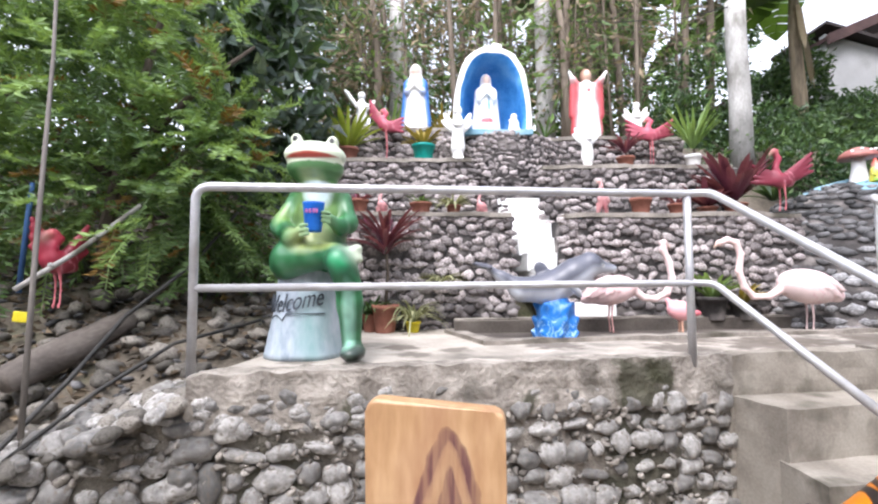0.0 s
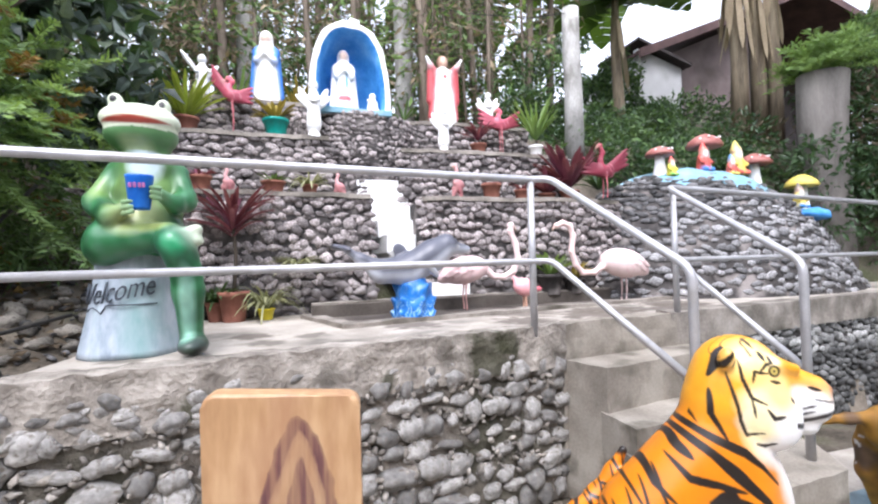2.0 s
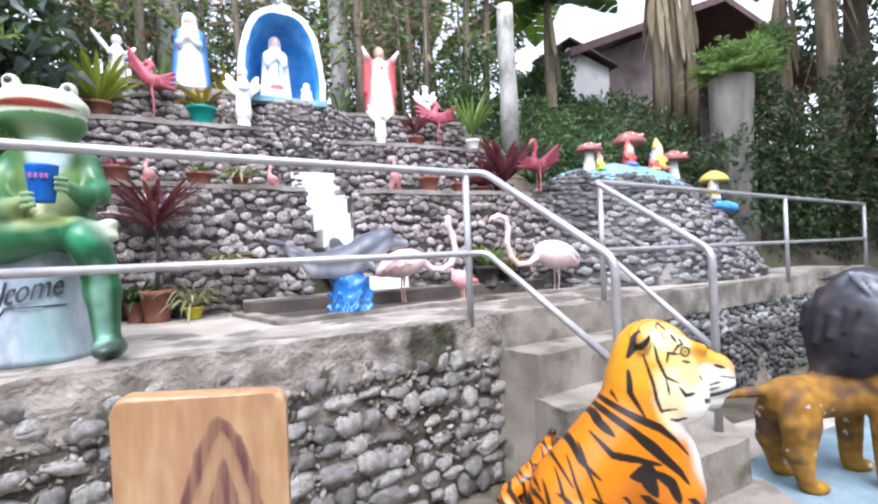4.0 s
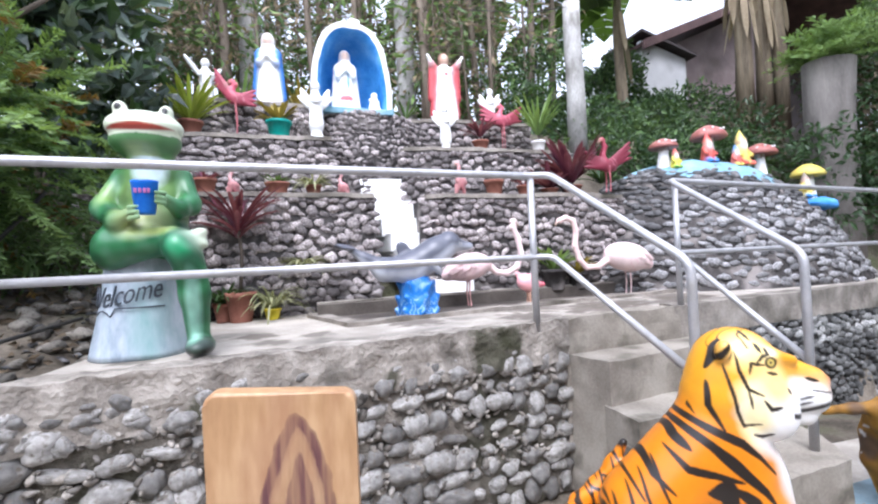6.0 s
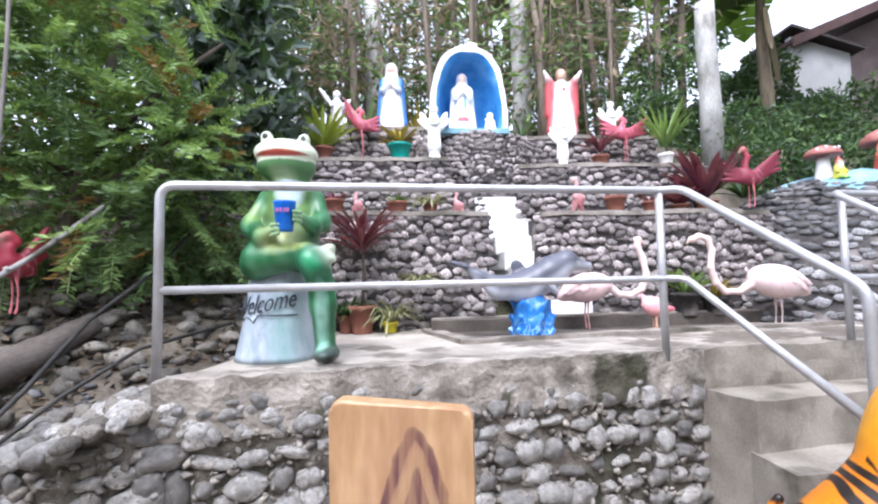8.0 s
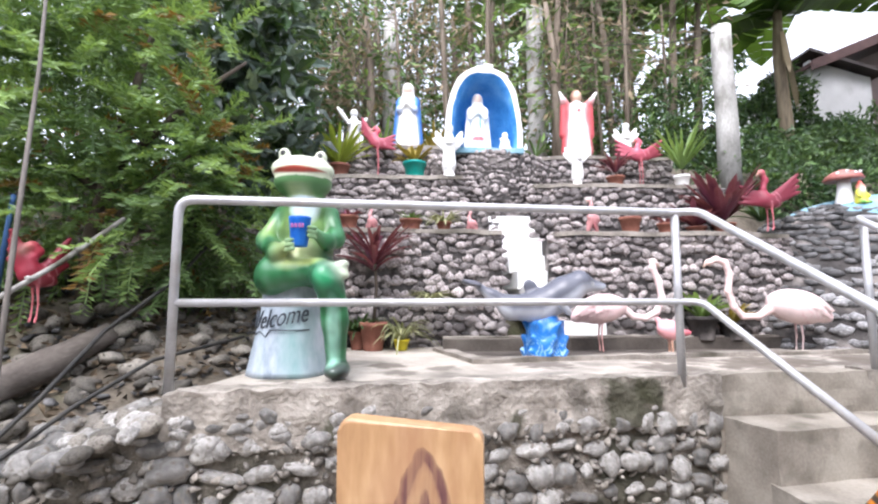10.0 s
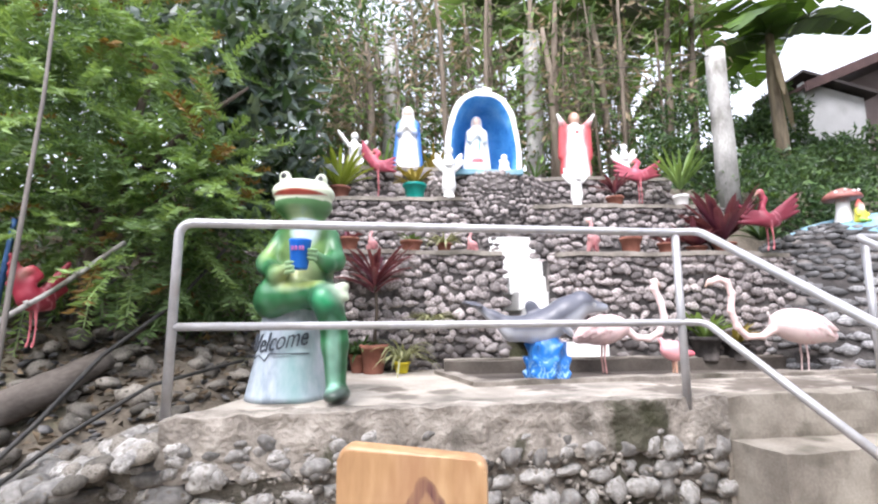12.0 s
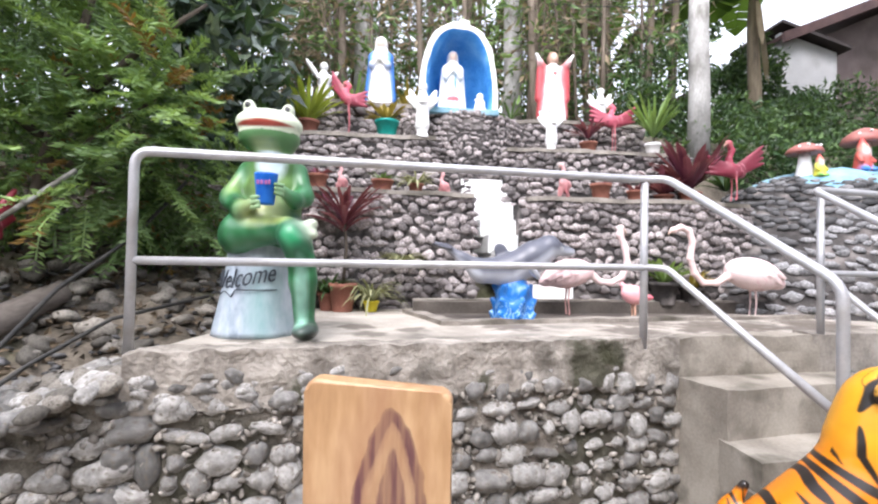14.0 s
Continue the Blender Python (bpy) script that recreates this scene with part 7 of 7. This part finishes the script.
def strap_plant(x, y, z, label, leaf_mat, n, length, width, sag, pot=None, up=0.8, seed=1, cane=0.0, group="potted plants"):
    """A rosette of strap leaves, on a cane or straight from the pot."""
    t = thing("potted_plant" if pot else "strap_plant", label, "plant", (x, y, z), group=group)
    h0 = 0.0
    if pot:
        r, h, m = pot
        pot_mesh(r, h, m, t)
        h0 = h * 0.86
    rng = random.Random(seed)
    if cane:
        rod("cane", [(0, 0, h0 - 0.02), (0.02, 0.01, h0 + cane * 0.5), (0, 0, h0 + cane)], [0.016, 0.014, 0.012], BARK, t, sides=7)
    items = []
    for i in range(n):
        a = i * 2.4 + rng.uniform(-0.3, 0.3)
        k = rng.uniform(0.75, 1.15)
        lift = up * rng.uniform(0.6, 1.25)
        z0 = h0 + cane * rng.uniform(0.75, 1.0)
        root = (0.015 * math.cos(a), 0.015 * math.sin(a), z0)
        tip = (length * k * math.cos(a) * (1.1 - 0.5 * min(1, lift)), length * k * math.sin(a) * (1.1 - 0.5 * min(1, lift)), z0 + length * k * lift)
        items.append(blade_leaf(root, tip, width * rng.uniform(0.8, 1.2), sag * rng.uniform(0.6, 1.4)))
    V, F = joined(items)
    link_mesh("leaves", V, F, leaf_mat, t)
    return t


LEAF_LIME = leaf_material("lime_leaf", (0.14, 0.20, 0.02), (0.34, 0.40, 0.07), 0.4)
LEAF_PALE = leaf_material("variegated_leaf", (0.10, 0.12, 0.05), (0.30, 0.30, 0.18), 0.5)
TP = (0.10, 0.20, TERRACOTTA)
strap_plant(-0.45, 3.95, T, "red cordyline in a large terracotta pot", LEAF_RED, 44, 0.46, 0.06, 0.25, (0.11, 0.23, TERRACOTTA), 0.75, 1, 0.60)
strap_plant(-0.22, 3.97, T, "arching spider plant in a small yellow pot", LEAF_PALE, 60, 0.42, 0.024, 0.7, (0.065, 0.09, YELLOW), 0.9, 2)
strap_plant(-0.58, 4.02, T, "dark green spider plant at the wall foot", LEAF_DARK, 60, 0.34, 0.035, 0.5, (0.08, 0.15, TERRACOTTA), 0.8, 3)
strap_plant(0.02, 4.08, 1.50, "drooping pandan plant growing from the stone wall", LEAF_PALE, 40, 0.30, 0.022, 0.6, None, 0.6, 4, 0.0, "wall plants")
strap_plant(-0.75, 4.38, 2.12, "red-brown croton in a terracotta pot on the ledge", LEAF_RED, 12, 0.16, 0.05, 0.3, (0.09, 0.15, TERRACOTTA), 0.7, 5)
strap_plant(-0.17, 4.40, 2.12, "leafless plant in a wide terracotta pot on the ledge", LEAF_MID, 26, 0.18, 0.035, 0.3, (0.10, 0.12, TERRACOTTA), 0.6, 6)
strap_plant(0.14, 4.42, 2.12, "grey-green spider plant on the ledge", LEAF_PALE, 50, 0.28, 0.024, 0.6, (0.07, 0.10, TERRACOTTA), 0.8, 7)
strap_plant(1.90, 4.40, 2.10, "small plant in a brown clay pot on the ledge", LEAF_RED, 9, 0.14, 0.04, 0.3, (0.095, 0.17, TERRACOTTA), 0.6, 8)
strap_plant(2.25, 4.42, 2.10, "red-leaved plant in a clay pot", LEAF_RED, 14, 0.18, 0.05, 0.3, (0.08, 0.12, TERRACOTTA), 0.7, 9)
strap_plant(-0.16, 4.95, 2.77, "golden-green croton in a teal plastic pot", LEAF_YELLOW, 34, 0.32, 0.06, 0.25, (0.12, 0.18, TEAL), 0.85, 10)
strap_plant(-0.97, 4.98, 2.77, "bright green dracaena in a terracotta pot", LEAF_LIME, 46, 0.46, 0.07, 0.2, (0.11, 0.16, TERRACOTTA), 1.0, 11)
strap_plant(2.74, 5.0, 2.69, "tall yellow-green dracaena in a white pot", LEAF_FRESH, 46, 0.44, 0.05, 0.2, (0.08, 0.15, WHITE), 1.1, 12, 0.12)
strap_plant(2.02, 5.02, 2.69, "dark red croton in a brown pot on the upper ledge", LEAF_RED, 26, 0.30, 0.06, 0.3, (0.09, 0.14, TERRACOTTA), 0.85, 13, 0.08)
strap_plant(2.80, 4.42, 2.12, "large dark red cordyline beside the flamingo", LEAF_RED, 44, 0.50, 0.12, 0.15, (0.10, 0.10, TERRACOTTA), 0.9, 14, 0.05)
strap_plant(2.58, 4.5, 2.10, "dark red cordyline on the ledge", LEAF_RED, 30, 0.36, 0.10, 0.2, (0.09, 0.10, TERRACOTTA), 0.8, 15)
strap_plant(2.35, 4.08, T + 0.08, "green leafy plant in a dark pot by the trough", LEAF_FRESH, 40, 0.34, 0.06, 0.3, (0.12, 0.2, DARK_MORTAR), 0.95, 16)
strap_plant(2.62, 4.10, T + 0.08, "yellow-green croton by the trough", LEAF_YELLOW, 24, 0.28, 0.05, 0.3, (0.10, 0.15, DARK_MORTAR), 0.8, 17)
strap_plant(1.32, 5.75, 3.27, "small agave on the upper tier", LEAF_MID, 14, 0.24, 0.05, 0.1, None, 0.9, 18, 0.0, "wall plants")
strap_plant(0.05, 5.75, 3.27, "yellow-green shrub beside the saint statue", LEAF_YELLOW, 26, 0.40, 0.05, 0.2, None, 1.0, 19, 0.0, "wall plants")
strap_plant(-0.60, 5.8, 3.27, "green strap-leaved plant on the upper tier", LEAF_FRESH, 26, 0.40, 0.05, 0.2, None, 1.0, 20, 0.0, "wall plants")
strap_plant(3.4, 4.75, 2.3, "green plant behind the dark pink flamingo", LEAF_DARK, 30, 0.35, 0.06, 0.3, None, 0.8, 21, 0.0, "wall plants")


def wood_log():
    t = thing("fallen_log", "short grey weathered log lying on the bank", "log", (-1.98, 2.5, hill(-1.98, 2.5)))
    pts = [Vector((-0.10, -0.24, 0.02)).lerp(Vector((0.10, 0.40, 0.26)), i / 14) for i in range(15)]
    V, F = tube(pts, [0.055 + 0.025 * math.sin(math.pi * (i + 1) / 16) for i in range(15)], 16)
    V = [v + noise.noise_vector(v * 6) * 0.03 + noise.noise_vector(v * 18) * 0.01 for v in V]
    link_mesh("log_body", V, F, LOG, t, "", True)


LOG = material("weathered_log", [(0.06, 0.05, 0.043), (0.17, 0.147, 0.128)], 0.9, 6, 60, 0.9, stretch=(1, 0.3, 1))
wood_log()

hose = thing("water_hose", "black rubber hose running down the bank", "hose", (-1.7, 2.6, 1.2))
rod("hose_run", [(0.26, 1.0, 0.97), (0.08, 0.5, 0.42), (-0.05, 0.05, 0.12), (-0.05, -0.35, -0.16), (-0.10, -0.64, -0.38), (-0.14, -0.80, -1.17)], 0.012, BLACK, hose, sides=8)
hose2 = thing("water_hose", "black rubber hose lying beside the wall end", "hose", (-1.5, 2.5, 1.1))
rod("hose_run", [(0.35, 0.55, 0.16), (0.05, 0.1, 0.07), (-0.1, -0.25, -0.10), (-0.30, -0.50, -0.33), (-0.42, -0.68, -1.07)], 0.011, BLACK, hose2, sides=8)
lean = thing("leaning_stick", "thin grey stick leaning up from the bank", "stick", (-1.74, 2.0, 0.86))
rod("stick", [(0, 0, 0), (-0.06, 0.1, 0.8), (-0.19, 0.3, 1.78), (-0.24, 0.36, 2.6)], [0.012, 0.011, 0.009, 0.007], PLANTER, lean, sides=8)
bamboo = thing("bamboo_pole", "cut pale bamboo pole sticking out of the bank", "bamboo", (-2.1, 2.42, 1.48))
rod("pole", [(-0.03, -0.05, -0.01), (0.09, 0.2, 0.2), (0.25, 0.48, 0.50)], 0.014, POST, bamboo, sides=10)
for k in (0.25, 0.6):
    rod("node_ring", [(-0.03 + 0.28 * k - 0.004, -0.05 + 0.53 * k - 0.006, -0.01 + 0.5 * k - 0.005), (-0.03 + 0.28 * k + 0.004, -0.05 + 0.53 * k + 0.006, -0.01 + 0.5 * k + 0.005)], 0.017, POST, bamboo, sides=10)
winged((-2.12, 2.62, 1.36), 60, (0.20, 0.016, 0.03), ((-0.02, 0.30), (-0.12, 0.52)), ((0.03, 0.30), (0.16, 0.50)), "red flamingo statue half hidden by the bank foliage", 0.95, False)
card = thing("yellow_tag", "small yellow plastic tag on the bank", "tag", (-2.03, 2.3, 1.3))
part("tag", box((0, 0, 0.04), (0.06, 0.012, 0.05), (0, 8, 20), 0.004), YELLOW, card)
STAKE_BLUE = material("faded_blue", [(0.02, 0.06, 0.16), (0.04, 0.10, 0.22)], 0.7, 9, 60, 0.1)
blue_post = thing("blue_stake", "blue painted stake standing in the bushes", "stake", (-2.3, 2.62, 1.45))
rod("stake", [(-0.03, 0, 0), (0.0, 0, 0.4), (0.0, 0.02, 0.62)], [0.014, 0.014, 0.012], STAKE_BLUE, blue_post, sides=8)
